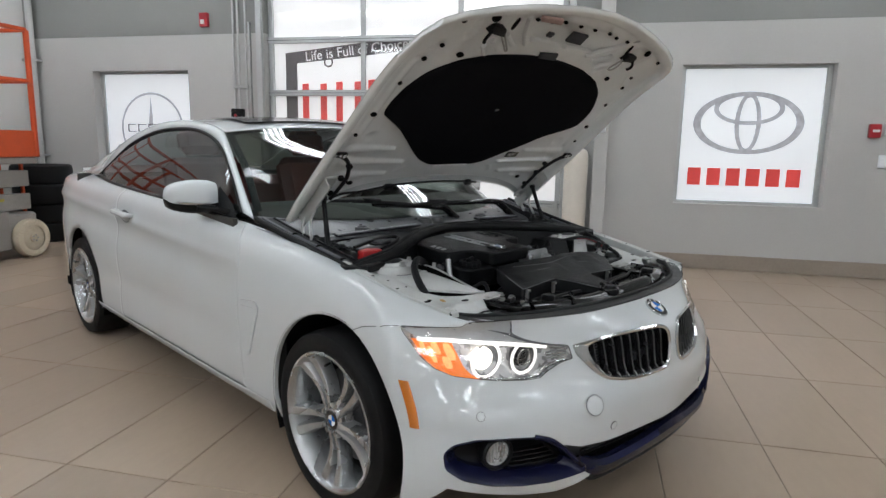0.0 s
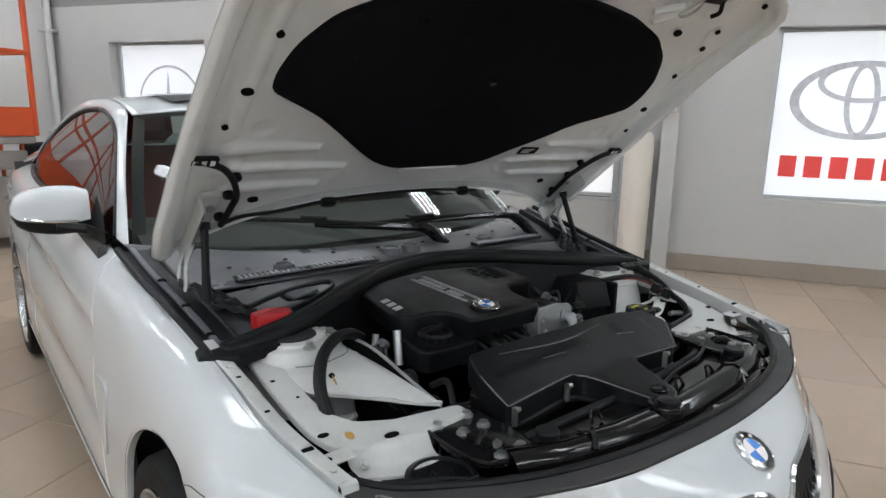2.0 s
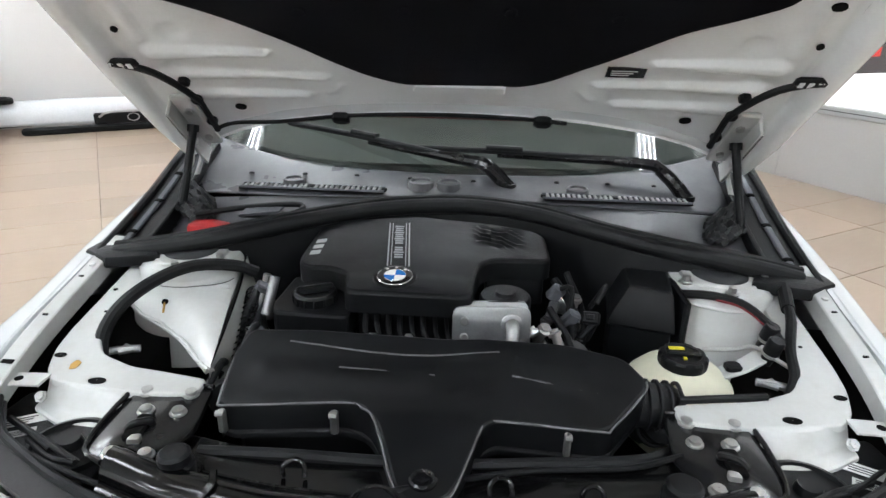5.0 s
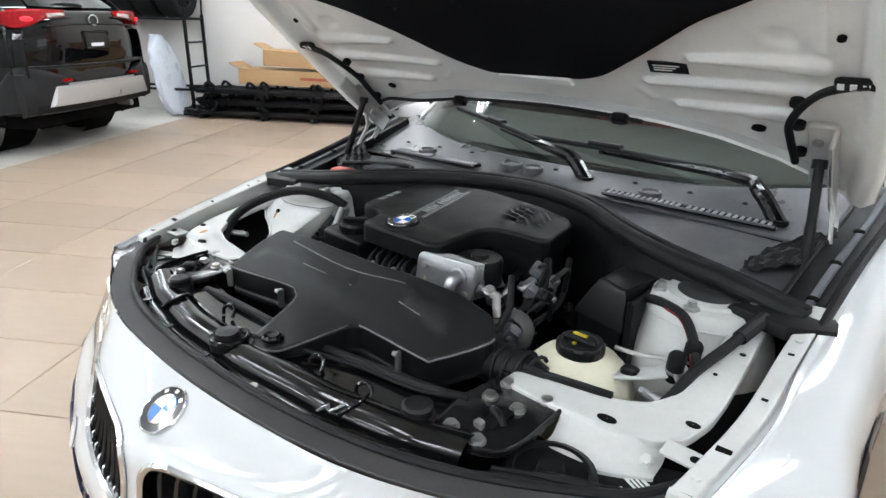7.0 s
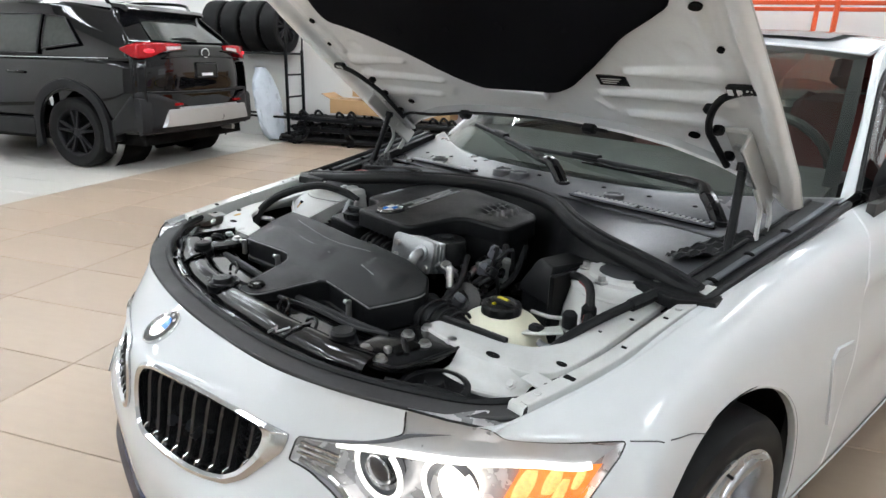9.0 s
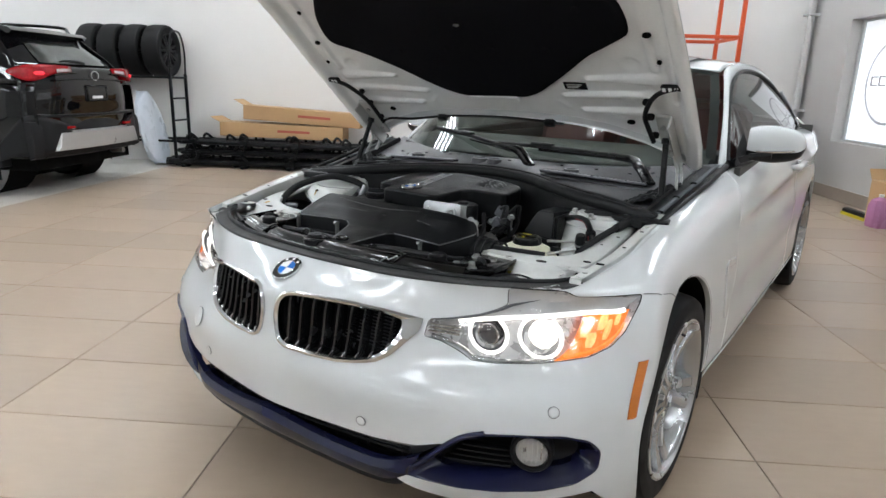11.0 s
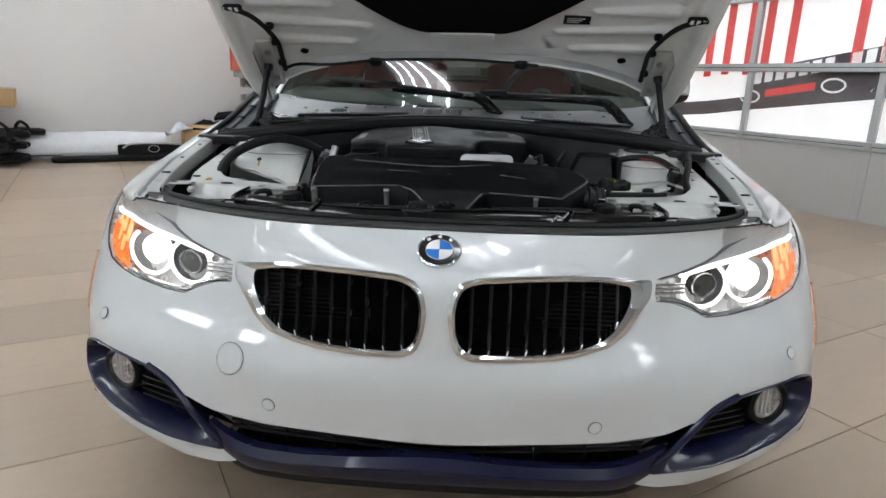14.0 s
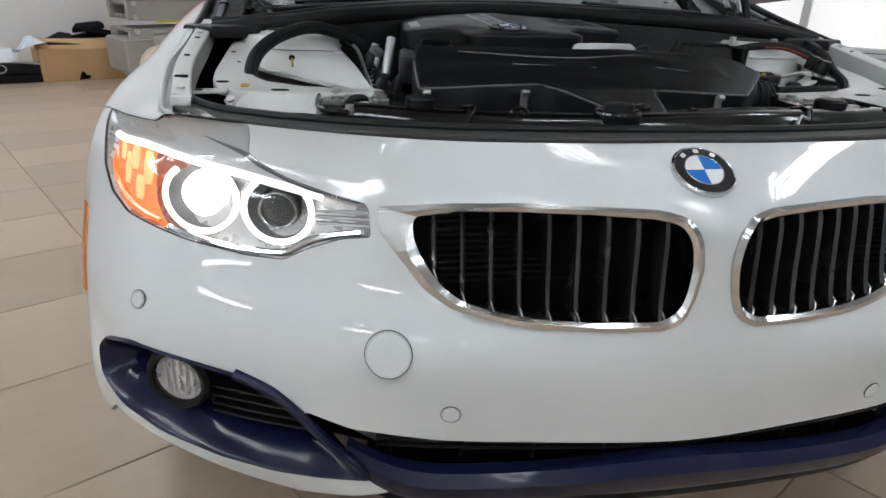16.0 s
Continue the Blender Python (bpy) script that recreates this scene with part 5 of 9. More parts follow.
AMBER_HOT = material("amber_reflector_glow", (1, .6, .25), .4, 0, .3, 60, 200, emit=0.75, emit_colour=(1.0, .27, .045))
LAMP_INNER = material("lamp_inner_silver", (0.62, 0.62, 0.63), 0.28, 0.6, 0.1, 30, 100)
BROW = material("lamp_brow", (0.50, 0.51, 0.52), 0.35, 0.35, 0.06, 20, 100)
for side in (-1, 1):
    L = [(side * x, z) for x, z in LAMP]
    C = (side * .62, .632)
    head = part("headlight", Geo().grid([on_nose(L, -.001), on_nose(np.array(C) + (np.array(L) - C) * .97, -.012), on_nose(np.array(C) + (np.array(L) - C) * .90, -.05)], close_v=True), LAMP_INNER, car, "lit headlight with two glowing rings and an amber corner")
    back = on_nose(np.array(C) + (np.array(L) - C) * .90, -.05)
    part("reflector", fill(np.array(C) + (np.array(L) - C) * .9, -.05, 6, C), LAMP_INNER, head)
    for k, (x, z, r) in enumerate(((.663, .638, .051), (.549, .632, .047))):
        p = nose_at(side * x, z, -.028)
        d = Vector((side * .18, -1, .0)).normalized()
        X = Vector((0, 0, 1)).cross(d).normalized()
        m = Matrix.Translation(p) @ Matrix((X, d.cross(X), d)).transposed().to_4x4()
        arc = [m @ Vector((r * math.cos(t), r * math.sin(t), 0)) for t in np.linspace(radians(-235), radians(55), 30)]
        part("glow_ring", Geo().tube(arc, .0046, 8, 1), RING_GLOW, head, "glowing white ring")
        part("lamp_shroud", Geo().lathe([(r * .93, .002), (r * .84, -.012), (r * .66, -.03)], 32, m), GREY_PLASTIC, head)
        part("projector", Geo().lathe([(r * .68, -.030), (r * .64, -.012), (r * .46, -.003), (r * .25, .002), (.0005, .004)], 32, m), LAMP_GLOW if k == 0 else GLOSS_BLACK, head, "bright projector" if k == 0 else "dark projector lens")
        if k:
            part("projector_glass", Geo().lathe([(r * .5, .0015), (r * .25, .0085), (.0005, .0105)], 24, m), LENS_GLASS, head)
            part("projector_rim", Geo().tube([m @ Vector((r * .54 * math.cos(t), r * .54 * math.sin(t), .001)) for t in np.linspace(0, 2 * math.pi, 30)[:-1]], .0022, 6, 1, closed=True), CHROME, head)
    A = [(side * slim(x, .70, .95), z) for x, z in ((.734, .688), (.760, .691), (.803, .694), (.824, .697), (.825, .686), (.819, .648), (.801, .619), (.768, .600), (.722, .591), (.700, .589), (.716, .602), (.729, .622), (.732, .655))]
    part("amber_signal", fill(rounded(A, .004, 2), -.018, 6, (side * .775, .650)), AMBER, head, "lit amber turn signal")
    # reflector light drawn as glowing columns, bowed forward, and the signal's clear outer rim
    for x, z0, z1, w in ((.745, .640, .683, .010), (.760, .618, .650, .009), (.771, .655, .688, .008), (.784, .634, .676, .006), (.796, .664, .688, .005)):
        rows = []
        for t in np.linspace(0, 1, 9):
            z, h = z0 + (z1 - z0) * t, w * math.sin(math.pi * (.12 + .76 * t)) ** .5
            rows.append([tuple(nose_at(side * (x + q * h), z, -.0178 + .003 * (1 - q * q))) for q in (-1, -.6, 0, .6, 1)])
        part("amber_column", facing(Geo().grid(rows), (0, -1, 0)), AMBER_HOT, head)
    part("amber_rim", Geo().tube(on_nose([(side * x, z) for x, z in ((.815, .692), (.810, .655), (.794, .626), (.764, .607), (.719, .597))], -.016), [.004, .006, .007, .007, .004], 8), AMBER, head)
    top_edge = [(.812, .716), (.777, .722), (.739, .726), (.70, .734), (.65, .7355), (.60, .737), (.573, .7365), (.565, .695), (.525, .673), (.468, .658), (.43, .651)]
    strip = [(.800, .694), (.785, .6905), (.744, .690), (.692, .6855), (.64, .6795), (.60, .6745), (.565, .669), (.53, .663), (.505, .659), (.48, .655), (.44, .648)]
    between = [((a + c) / 2, (b + d) / 2) for (a, b), (c, d) in zip(top_edge, strip)]
    part("brow_panel", Geo().grid([on_nose([(side * x, z) for x, z in curve(np.array(q), np.linspace(0, 1, 40))], d) for q, d in ((top_edge, -.006), (between, -.011), (strip, -.012))]), BROW, head, "silver-grey brow panel")
    part("lens_crease", Geo().tube(on_nose([(side * x, z) for x, z in ((.43, .6535), (.50, .6655), (.555, .684), (.585, .6985), (.61, .706), (.64, .714))], -.004), [.003, .0045, .0045, .0035, .002, .0005], 8), GREY_PLASTIC, head)
    part("brow_strip", Geo().tube(on_nose([(side * x, z) for x, z in strip[:-1]], -.010), .0055, 8), RING_GLOW, head, "white light strip")
    part("chrome_strip", Geo().tube(on_nose([(side * x, z) for x, z in ((.70, .592), (.64, .582), (.59, .578), (.535, .579), (.507, .594), (.475, .606), (.43, .616))], -.010), .006, 8), CHROME, head)
    fin = Geo()
    for z in (.622, .630, .638):
        fin.tube(on_nose([(side * .42, z + .004), (side * .49, z)], -.012), .003, 6, 1)
    part("lamp_fin", fin, CHROME, head)
    part("lens_cover", facing(fill(L, -.0005, 8, C), (0, -1, 0)), LENS_GLASS, head, "clear lamp cover").visible_shadow = False
    part("lamp_gasket", Geo().tube(on_nose(L, -.0025), .0020, 6, 1, closed=True), RUBBER, head)

# ---- the raised hood: x across, y from its hinge to its nose, z out of its underside ----
HOOD_M = pose(0, .49, .955) @ Matrix(((1, 0, 0, 0), (0, -math.cos(radians(41)), -math.sin(radians(41)), 0), (0, math.sin(radians(41)), -math.cos(radians(41)), 0), (0, 0, 0, 1)))
HALFW = [(-.02, .70), (.03, .735), (.15, .748), (.35, .752), (.55, .752), (.75, .748), (.90, .744), (.995, .734), (1.045, .706), (1.088, .640), (1.130, .52), (1.168, .36), (1.198, .18), (1.210, .001)]


def hood_w(x, v):
    """How far the hood's underside stands out at x, v."""
    return -.028 + .046 * (x / .65) ** 2 + .080 * max(0, (v - .70) / .45) ** 2


def rear_edge(x):
    """The hood's rear edge sweeps forward in the middle."""
    a = abs(x)
    return float(np.interp(a, [0, .15, .30, .43, .55, .62, .68, .75], [.156, .155, .150, .136, .104, .072, .030, .012]))


bumps = []   # ribs pressed into the panel: x0, v0, x1, v1, half width at each end, height
for s in (-1, 1):
    bumps += [(s * .630, .414, s * .405, .388, .020, .007, .011), (s * .632, .342, s * .300, .296, .016, .009, .010), (s * .598, .257, s * .355, .230, .018, .009, .010),
              (s * .574, .471, s * .566, .471, .022, .022, -.006), (s * .609, .364, s * .602, .364, .018, .018, -.005), (s * .295, .236, s * .272, .262, .008, .008, .004), (s * .490, .222, s * .475, .222, .014, .014, -.004),
              (s * .640, .46, s * .628, .84, .012, .012, .007), (s * .700, .33, s * .690, .86, .016, .014, -.006),
              (s * .49, .97, s * .52, 1.04, .016, .014, -.009), (s * .40, 1.01, s * .43, 1.07, .016, .014, -.009), (s * .58, .92, s * .62, .86, .014, .012, -.007), (s * .33, .97, s * .36, 1.10, .020, .018, -.011)]
bumps += [(-.20, 1.04, .20, 1.04, .05, .05, -.011), (-.12, 1.12, .12, 1.12, .012, .012, .009)]
PAD = [(.585, .59), (.59, .64), (.575, .71), (.52, .79), (.42, .850), (.28, .890), (.10, .912), (-.10, .912), (-.28, .890), (-.42, .850), (-.52, .79), (-.575, .71), (-.59, .64), (-.585, .59), (-.52, .548), (-.44, .498), (-.38, .448), (-.29, .372), (-.20, .302), (-.13, .272),
       (.13, .272), (.20, .302), (.29, .372), (.38, .448), (.44, .498), (.52, .548)]
PAD = rounded(PAD, .03, 3)
hw = lambda v: np.interp(v, [a for a, _ in HALFW], [b for _, b in HALFW])
nv, nx = 190, 190
und, skin = np.zeros((nv, nx, 3)), np.zeros((nv, nx, 3))
for i, t in enumerate(np.linspace(0, 1, nv)):
    for j, q in enumerate(np.linspace(-1, 1, nx)):
        q2 = math.sin(q * math.pi / 2) * .35 + q * .65
        x0 = q2 * .745
        re, fe = rear_edge(x0), 0
        fe = np.interp(abs(x0), [b for _, b in HALFW[::-1]][:8], [a for a, _ in HALFW[::-1]][:8]) if abs(x0) < .738 else .88
        v = re + (fe - re) * t
        x = x0 if abs(x0) < .70 else math.copysign(.70 + (abs(x0) - .70) / .045 * (max(hw(v), .70) - .70), x0)
        edge = min(fe - v, hw(v) - abs(x))
        back = v - re
        w = hood_w(x, v)
        w += .012 * (1 - min(1, max(0, (edge - .035) / .02))) * min(1, edge / .012)
        w -= .012 * (1 if .055 < edge else max(0, (edge - .045) / .01)) * min(1, back / .012)
        for bx0, bv0, bx1, bv1, wa, wb, ht in bumps:
            dx, dv = bx1 - bx0, bv1 - bv0
            k = min(1, max(0, ((x - bx0) * dx + (v - bv0) * dv) / (dx * dx + dv * dv)))
            wd = wa + (wb - wa) * k
            dist = math.hypot(x - bx0 - k * dx, v - bv0 - k * dv) / wd
            if dist < 1.5:
                f = min(1, max(0, (1.5 - dist) / 1.1))
                w += ht * f * f * (3 - 2 * f)
        und[i, j] = (x, v, w)
        skin[i, j] = (x, v, hood_w(x, v) - .024 * min(1, (max(min(edge, back), 0) / .10) ** .8) - .003)
hood = part("hood", Geo().grid(und), HOOD_INNER, car, "open hood with its pressed inner panel and felt pad", m=HOOD_M, angle=60)
part("hood_skin", Geo().grid(skin[:, ::-1]), PAINT, hood, "glossy white outer skin", angle=60)
rim_loop = np.concatenate([und[0], und[1:, -1], und[-1, ::-1][1:], und[::-1, 0][1:-1]])
rim_skin = np.concatenate([skin[0], skin[1:, -1], skin[-1, ::-1][1:], skin[::-1, 0][1:-1]])
part("hood_hem", Geo().grid([rim_loop, (rim_loop + rim_skin) / 2 + (rim_loop - rim_loop.mean(0)) * .003, rim_skin], close_v=True), PAINT, hood)
pc = np.array((0, .62))
pad_rows = []
for t, up in ((1.012, -.004), (1.0, .004), (.985, .009), (.95, .011), (.8, .010), (.6, .008), (.4, .008), (.2, .008), (.02, .008)):
    pad_rows.append([(x, v, hood_w(x, v) - .010 + up + .002 * math.sin(23 * x) * math.sin(19 * v)) for x, v in pc + (PAD - pc) * t])
part("hood_insulation", Geo().grid(pad_rows, close_v=True), INSULATION, hood, "black felt insulation pad", angle=70)
part("pad_tab", Geo().box(-.105, .105, .250, .280, hood_w(0, .27) - .012, hood_w(0, .27) + .004, .004), HOOD_INNER, hood)
for x, v in ((-.30, .52), (-.10, .52), (.10, .52), (.30, .52), (-.45, .68), (.45, .68), (-.18, .76), (.18, .76), (0, .64), (-.33, .80), (.33, .80)):
    part("pad_clip", Geo().lathe([(.014, .0), (.011, .003), (.006, .001), (.0005, .001)], 14, Matrix.Translation((x, v, hood_w(x, v) - .001))), INSULATION, hood)
HOLES = [(.645, .60, .013, .009), (.625, .745, .008, .008), (.605, .86, .010, .008), (.455, .885, .016, .010), (.665, .50, .007, .007), (.58, .925, .009, .007), (.358, 1.058, .007, .024), (.475, 1.072, .018, .014), (.52, .205, .014, .010), (.285, 1.095, .011, .006), (.205, 1.097, .010, .006), (.142, 1.108, .011, .006), (.045, 1.106, .011, .006), (.60, 1.045, .010, .008)]
for x, v, a, b in HOLES:
    for s in (-1, 1):
        part("panel_hole", Geo().join(Geo().prism([(a * math.cos(t), b * math.sin(t)) for t in np.linspace(0, 2 * math.pi, 12, endpoint=False)], -.002, .003), Matrix.Translation((s * x, v, hood_w(x, v) - .004))), DARK, hood)
def hood_patch(name, quad, mat, h, label=""):
    """A thin pad that follows the hood's underside."""
    (a, b), (c, d), (e, f), (g, k) = quad
    rows = [[((a * (1 - p) + g * p) * (1 - q) + (c * (1 - p) + e * p) * q, (b * (1 - p) + k * p) * (1 - q) + (d * (1 - p) + f * p) * q) for p in np.linspace(0, 1, 6)] for q in np.linspace(0, 1, 5)]
    return part(name, facing(Geo().grid([[(x, v, hood_w(x, v) + h) for x, v in row] for row in rows]), (0, 0, 1)), mat, hood, label, thick=.008)


HOOD_FOAM = material("grey_foam_pad", (0.075, 0.075, 0.08), 0.8, 0, 0.15, 20, 300, bump=.2, bump_scale=400, specular=.2)
hood_patch("foam_pad", ((-.023, 1.022), (-.041, 1.072), (.053, 1.072), (.074, 1.020)), HOOD_FOAM, .001, "dark grey foam pad")
hood_patch("foam_pad", ((-.053, .915), (-.067, .940), (.029, .950), (.049, .917)), HOOD_FOAM, .001, "dark grey foam strip")
hood_patch("foam_pad", ((-.147, 1.026), (-.151, 1.046), (-.122, 1.046), (-.120, 1.026)), HOOD_FOAM, .001)
hood_patch("primer_patch", ((-.267, 1.092), (-.285, 1.112), (-.17, 1.118), (-.15, 1.094)), material("pink_primer", (.52, .36, .34), .6, 0, .1, 30, 200), .0005, "faint pink sealer patch")
for s in (-1, 1):
    w0 = hood_w(.41, 1.02)
    catch = part("hood_catch", Geo().prism(rounded([(s * .37, 1.005), (s * .455, 1.010), (s * .448, 1.040), (s * .385, 1.036)], .006, 2), w0 - .012, w0 + .010, .003), BLACK_PLASTIC, hood, "black hood catch with a steel loop")
    part("catch_finger", Geo().tube([(s * .44, 1.02, w0 + .008), (s * .455, .995, w0 + .016), (s * .445, .975, w0 + .012)], .006, 6), BLACK_PLASTIC, catch)
    part("striker_loop", Geo().tube([(s * .385, 1.01, w0), (s * .360, .985, w0 + .014), (s * .332, .962, w0 + .016), (s * .322, .966, w0 + .010), (s * .372, 1.012, w0 + .004)], .0032, 8, 3), STEEL, catch)
    for pts in (((.32, 1.095), (.26, 1.03), (.19, .968)), ((.183, .995), (.10, .996), (.02, .992)), ((.249, .955), (.33, 1.0)), ((.30, .925), (.37, .965)), ((.335, .895), (.38, .935))):
        part("pressed_rib", Geo().tube([(s * x, v, hood_w(x, v) - .0095) for x, v in pts], .0105, 8), HOOD_INNER, hood)
lab = part("hood_label", Geo().box(.312, .394, .333, .366, hood_w(.35, .35) - .012, hood_w(.35, .35) - .0085), BADGE_BLACK, hood, "small black information label")
for k in range(3):
    part("label_bar", Geo().box(.322, .36 + .008 * k, .340 + .007 * k, .343 + .007 * k, hood_w(.35, .35) - .0085, hood_w(.35, .35) - .008), STICKER, lab)


def hood_cable(pts, r, name="hood_cable"):
    return part(name, Geo().tube([(x, v, hood_w(x, v) + .008 + w) for x, v, w in pts], r, 8), RUBBER, hood, "black cable conduit on the hood")


for s in (-1, 1):
    hood_cable([(s * .712, .416, 0), (s * .677, .402, .002), (s * .642, .380, .006), (s * .611, .337, .010), (s * .588, .277, .012), (s * .588, .231, .012), (s * .594, .146, .010)], .0078)
    for v in (.331, .262, .17):
        part("cable_clip", Geo().box(s * .600 - .012, s * .600 + .012, v - .010, v + .010, hood_w(.6, v) - .004, hood_w(.6, v) + .018, .005), BLACK_PLASTIC, hood)
hood_cable([(-.598, .15, .01), (-.544, .164, .006), (-.443, .150, .002), (-.289, .162, 0), (-.158, .166, 0), (0, .168, 0), (.15, .164, 0), (.257, .158, 0)], .005, "washer_hose")
for x, v in ((-.289, .158), (.20, .160)):
    part("washer_nozzle", Geo().box(x - .022, x + .022, v - .016, v + .010, hood_w(x, v) - .004, hood_w(x, v) + .022, .006), BLACK_PLASTIC, hood)
for s in (-1, 1):
    part("cable_mount", Geo().box(s * .70 - .040, s * .70 + .040, .402, .424, hood_w(.71, .38) - .004, hood_w(.71, .38) + .012, .005), BLACK_PLASTIC, hood)
    for k in range(4):
        part("mount_slot", Geo().box(s * .70 - .034 + .018 * k, s * .70 - .024 + .018 * k, .406, .420, hood_w(.71, .38) + .0115, hood_w(.71, .38) + .0135), HOOD_INNER, hood)
    # hinge bracket on the hood, hinge arm and gas strut
    br = part("hinge_bracket", Geo().box(s * .64 - .025, s * .64 + .025, .06, .27, hood_w(.64, .15) - .008, hood_w(.64, .15) + .006, .004).box(s * .665 - .004, s * .665 + .004, .02, .26, hood_w(.64, .15) - .006, hood_w(.64, .15) + .045, .003), INNER_PAINT, hood, "white hinge bracket")
    for v in (.10, .22):
        part("bracket_bolt", Geo().cyl((s * .635, v, hood_w(.64, .15) + .006), (s * .635, v, hood_w(.64, .15) + .013), .010, 6), STEEL, br)
    arm = part("hood_hinge", Geo().ribbon([(s * .695, .375, .835), (s * .690, .40, .88), (s * .678, .425, .93), (s * .668, .415, .965), (s * .660, .38, .995)], .016, .008, (1, 0, 0)).ribbon([(s * .700, .345, .835), (s * .688, .35, .89), (s * .676, .375, .945), (s * .664, .36, .99)], .012, .008, (1, 0, 0)), INNER_PAINT, car, "white hood hinge arms")
    part("hinge_foot", Geo().box(s * .70 - .02, s * .70 + .02, .33, .40, .815, .845, .005), INNER_PAINT, arm)
    strut = part("gas_strut", Geo().cyl((s * .657, .295, .925), (s * .643, .330, 1.03), .0095, 14), BLACK_PLASTIC, car, "black gas strut holding up the hood")
    part("strut_rod", Geo().cyl((s * .668, .262, .84), (s * .657, .295, .925), .0105, 10), BLACK_PLASTIC, strut)
    part("strut_ball", Geo().cyl((s * .643, .330, 1.028), (s * .642, .334, 1.045), .014, 10), BLACK_PLASTIC, strut)

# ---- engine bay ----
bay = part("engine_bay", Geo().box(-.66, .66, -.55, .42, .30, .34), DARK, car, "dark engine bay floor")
# nose panel, rubber strip along the opening
seal_pts = [(0, -.622, .744), (.20, -.610, .743), (.35, -.582, .742), (.46, -.542, .741), (.555, -.490, .740), (.628, -.440, .741), (.676, -.375, .744)]
full_seal = [(-x, y, z) for x, y, z in seal_pts[:0:-1]] + seal_pts
SEAL = material("grey_black_seal", (0.044, 0.043, 0.044), 0.6, 0, 0.15, 15, 200, bump=0.15, bump_scale=400, specular=0.3)
part("opening_seal", Geo().ribbon([(x * 1.015, y - .002, z - .006) for x, y, z in full_seal], .050, .008), SEAL, car, "black rubber strip along the hood opening")
part("seal_lip", Geo().tube([(x * 1.005, y + .015, z) for x, y, z in full_seal], .007, 8), RUBBER, car)
# inner fender flange and dark channel
EDGE_IN = [(.698, -.466, .743), (.725, -.328, .765), (.742, -.21, .785), (.748, -.05, .815), (.757, .15, .85), (.768, .45, .893), (.772, .62, .912)]
for s in (-1, 1):
    E_ = curve(np.array(EDGE_IN), np.linspace(0, 1, 60))
    lane = lambda P, steps: [[(s * (x - d), y, z + h) for x, y, z in P] for d, h in steps]
    part("fender_hem", facing(Geo().grid(lane(E_, ((-.004, -.001), (.002, -.002), (.004, -.005), (.0045, -.011), (.014, -.012)))), (0, 0, 1)), PAINT, car, "folded white edge of the fender")
    P = np.array([p for p in E_ if -.395 < p[1] < .10])
    fl = part("fender_flange", facing(Geo().grid(lane(P, ((.013, -.012), (.013, .001), (.0145, .0025), (.040, .001), (.0425, -.001), (.043, -.035)))), (0, 0, 1)), INNER_PAINT, car, "white inner fender flange", angle=25)
    x, y, z = P[0]
    part("flange_end", facing(Geo().grid([[(s * (x - d), y - k, z + h) for d in (.013, .028, .043)] for k, h in ((0, .0015), (.008, -.001), (.011, -.010), (.010, -.03))]), (0, -1, 0)), INNER_PAINT, fl)
    for y, k in ((-.302, 1), (-.18, .45), (-.06, .45)):
        x, _, z = P[np.abs(P[:, 1] - y).argmin()]
        part("flange_hole", Geo().join(Geo().box(-.010 * k, .010 * k, -.0045 * k, .0045 * k, -.004, .0012), pose(s * (x - .027), y, z + .002, 10)), DARK, fl)
    for y in (-.365, -.02):
        x, _, z = P[np.abs(P[:, 1] - y).argmin()]
        part("flange_bolt", Geo().cyl((s * (x - .027), y, z - .002), (s * (x - .027), y, z + .005), .007, 6), INNER_PAINT, fl)
    # grey plastic gutter further back
    gut = [(s * x, y, z) for x, y, z in ((.70, .03, .815), (.705, .15, .838), (.715, .30, .868), (.73, .45, .90), (.74, .60, .935))]
    part("gutter", Geo().ribbon(gut, .085, .010), BLACK_PLASTIC, car, "black plastic gutter beside the cowl")
    part("gutter_wall", Geo().ribbon([(x - s * .040, y, z - .012) for x, y, z in gut], .010, .045), BLACK_PLASTIC, car)
    part("gutter_lip", Geo().ribbon([(x + s * .006, y, z + .009) for x, y, z in gut], .014, .010), GREY_PLASTIC, car)
    part("gutter_edge", Geo().tube([(x + s * .040, y, z + .012) for x, y, z in gut], .009, 8), RUBBER, car)
    for y, x, z in ((.12, .71, .840), (.26, .716, .868), (.40, .728, .898)):
        part("gutter_clip", Geo().box(s * x - .010, s * x + .010, y - .008, y + .008, z, z + .008, .003), DARK, car)
    part("gutter_end", Geo().prism([(s * .60, .02), (s * .64, .10), (s * .76, .10), (s * .765, .03), (s * .70, -.01)], .812, .836, .008), BLACK_PLASTIC, car)
    # strut tower with its flat top and the panel that runs down to the wheel house
    TC = Vector((s * .554, .070, .822))
    tower = part("strut_tower", Geo().lathe([(.142, -.20), (.124, -.075), (.1205, -.070), (.107, -.022), (.104, -.010), (.098, -.003), (.078, -.001), (.074, .004), (.056, .005)], 40, Matrix.Translation(TC)), INNER_PAINT, car, "white strut tower with a flat bolted top")
    part("tower_cap", Geo().lathe([(.056, -.004), (.056, .006), (.050, .010), (.03, .011), (.0005, .011)], 32, Matrix.Translation(TC + Vector((0, .0, -.001)))), OLD_RUBBER, tower, "black strut bearing cap")
    for a in (-15, 95, 205, -92):
        q = TC + Vector((s * .084 * math.cos(radians(a)), .084 * math.sin(radians(a)), 0))
        part("tower_nut", Geo().lathe([(.015, -.006), (.015, .002), (.009, .003), (.008, .014), (.0005, .015)], 6, Matrix.Translation(q)), STEEL, tower)
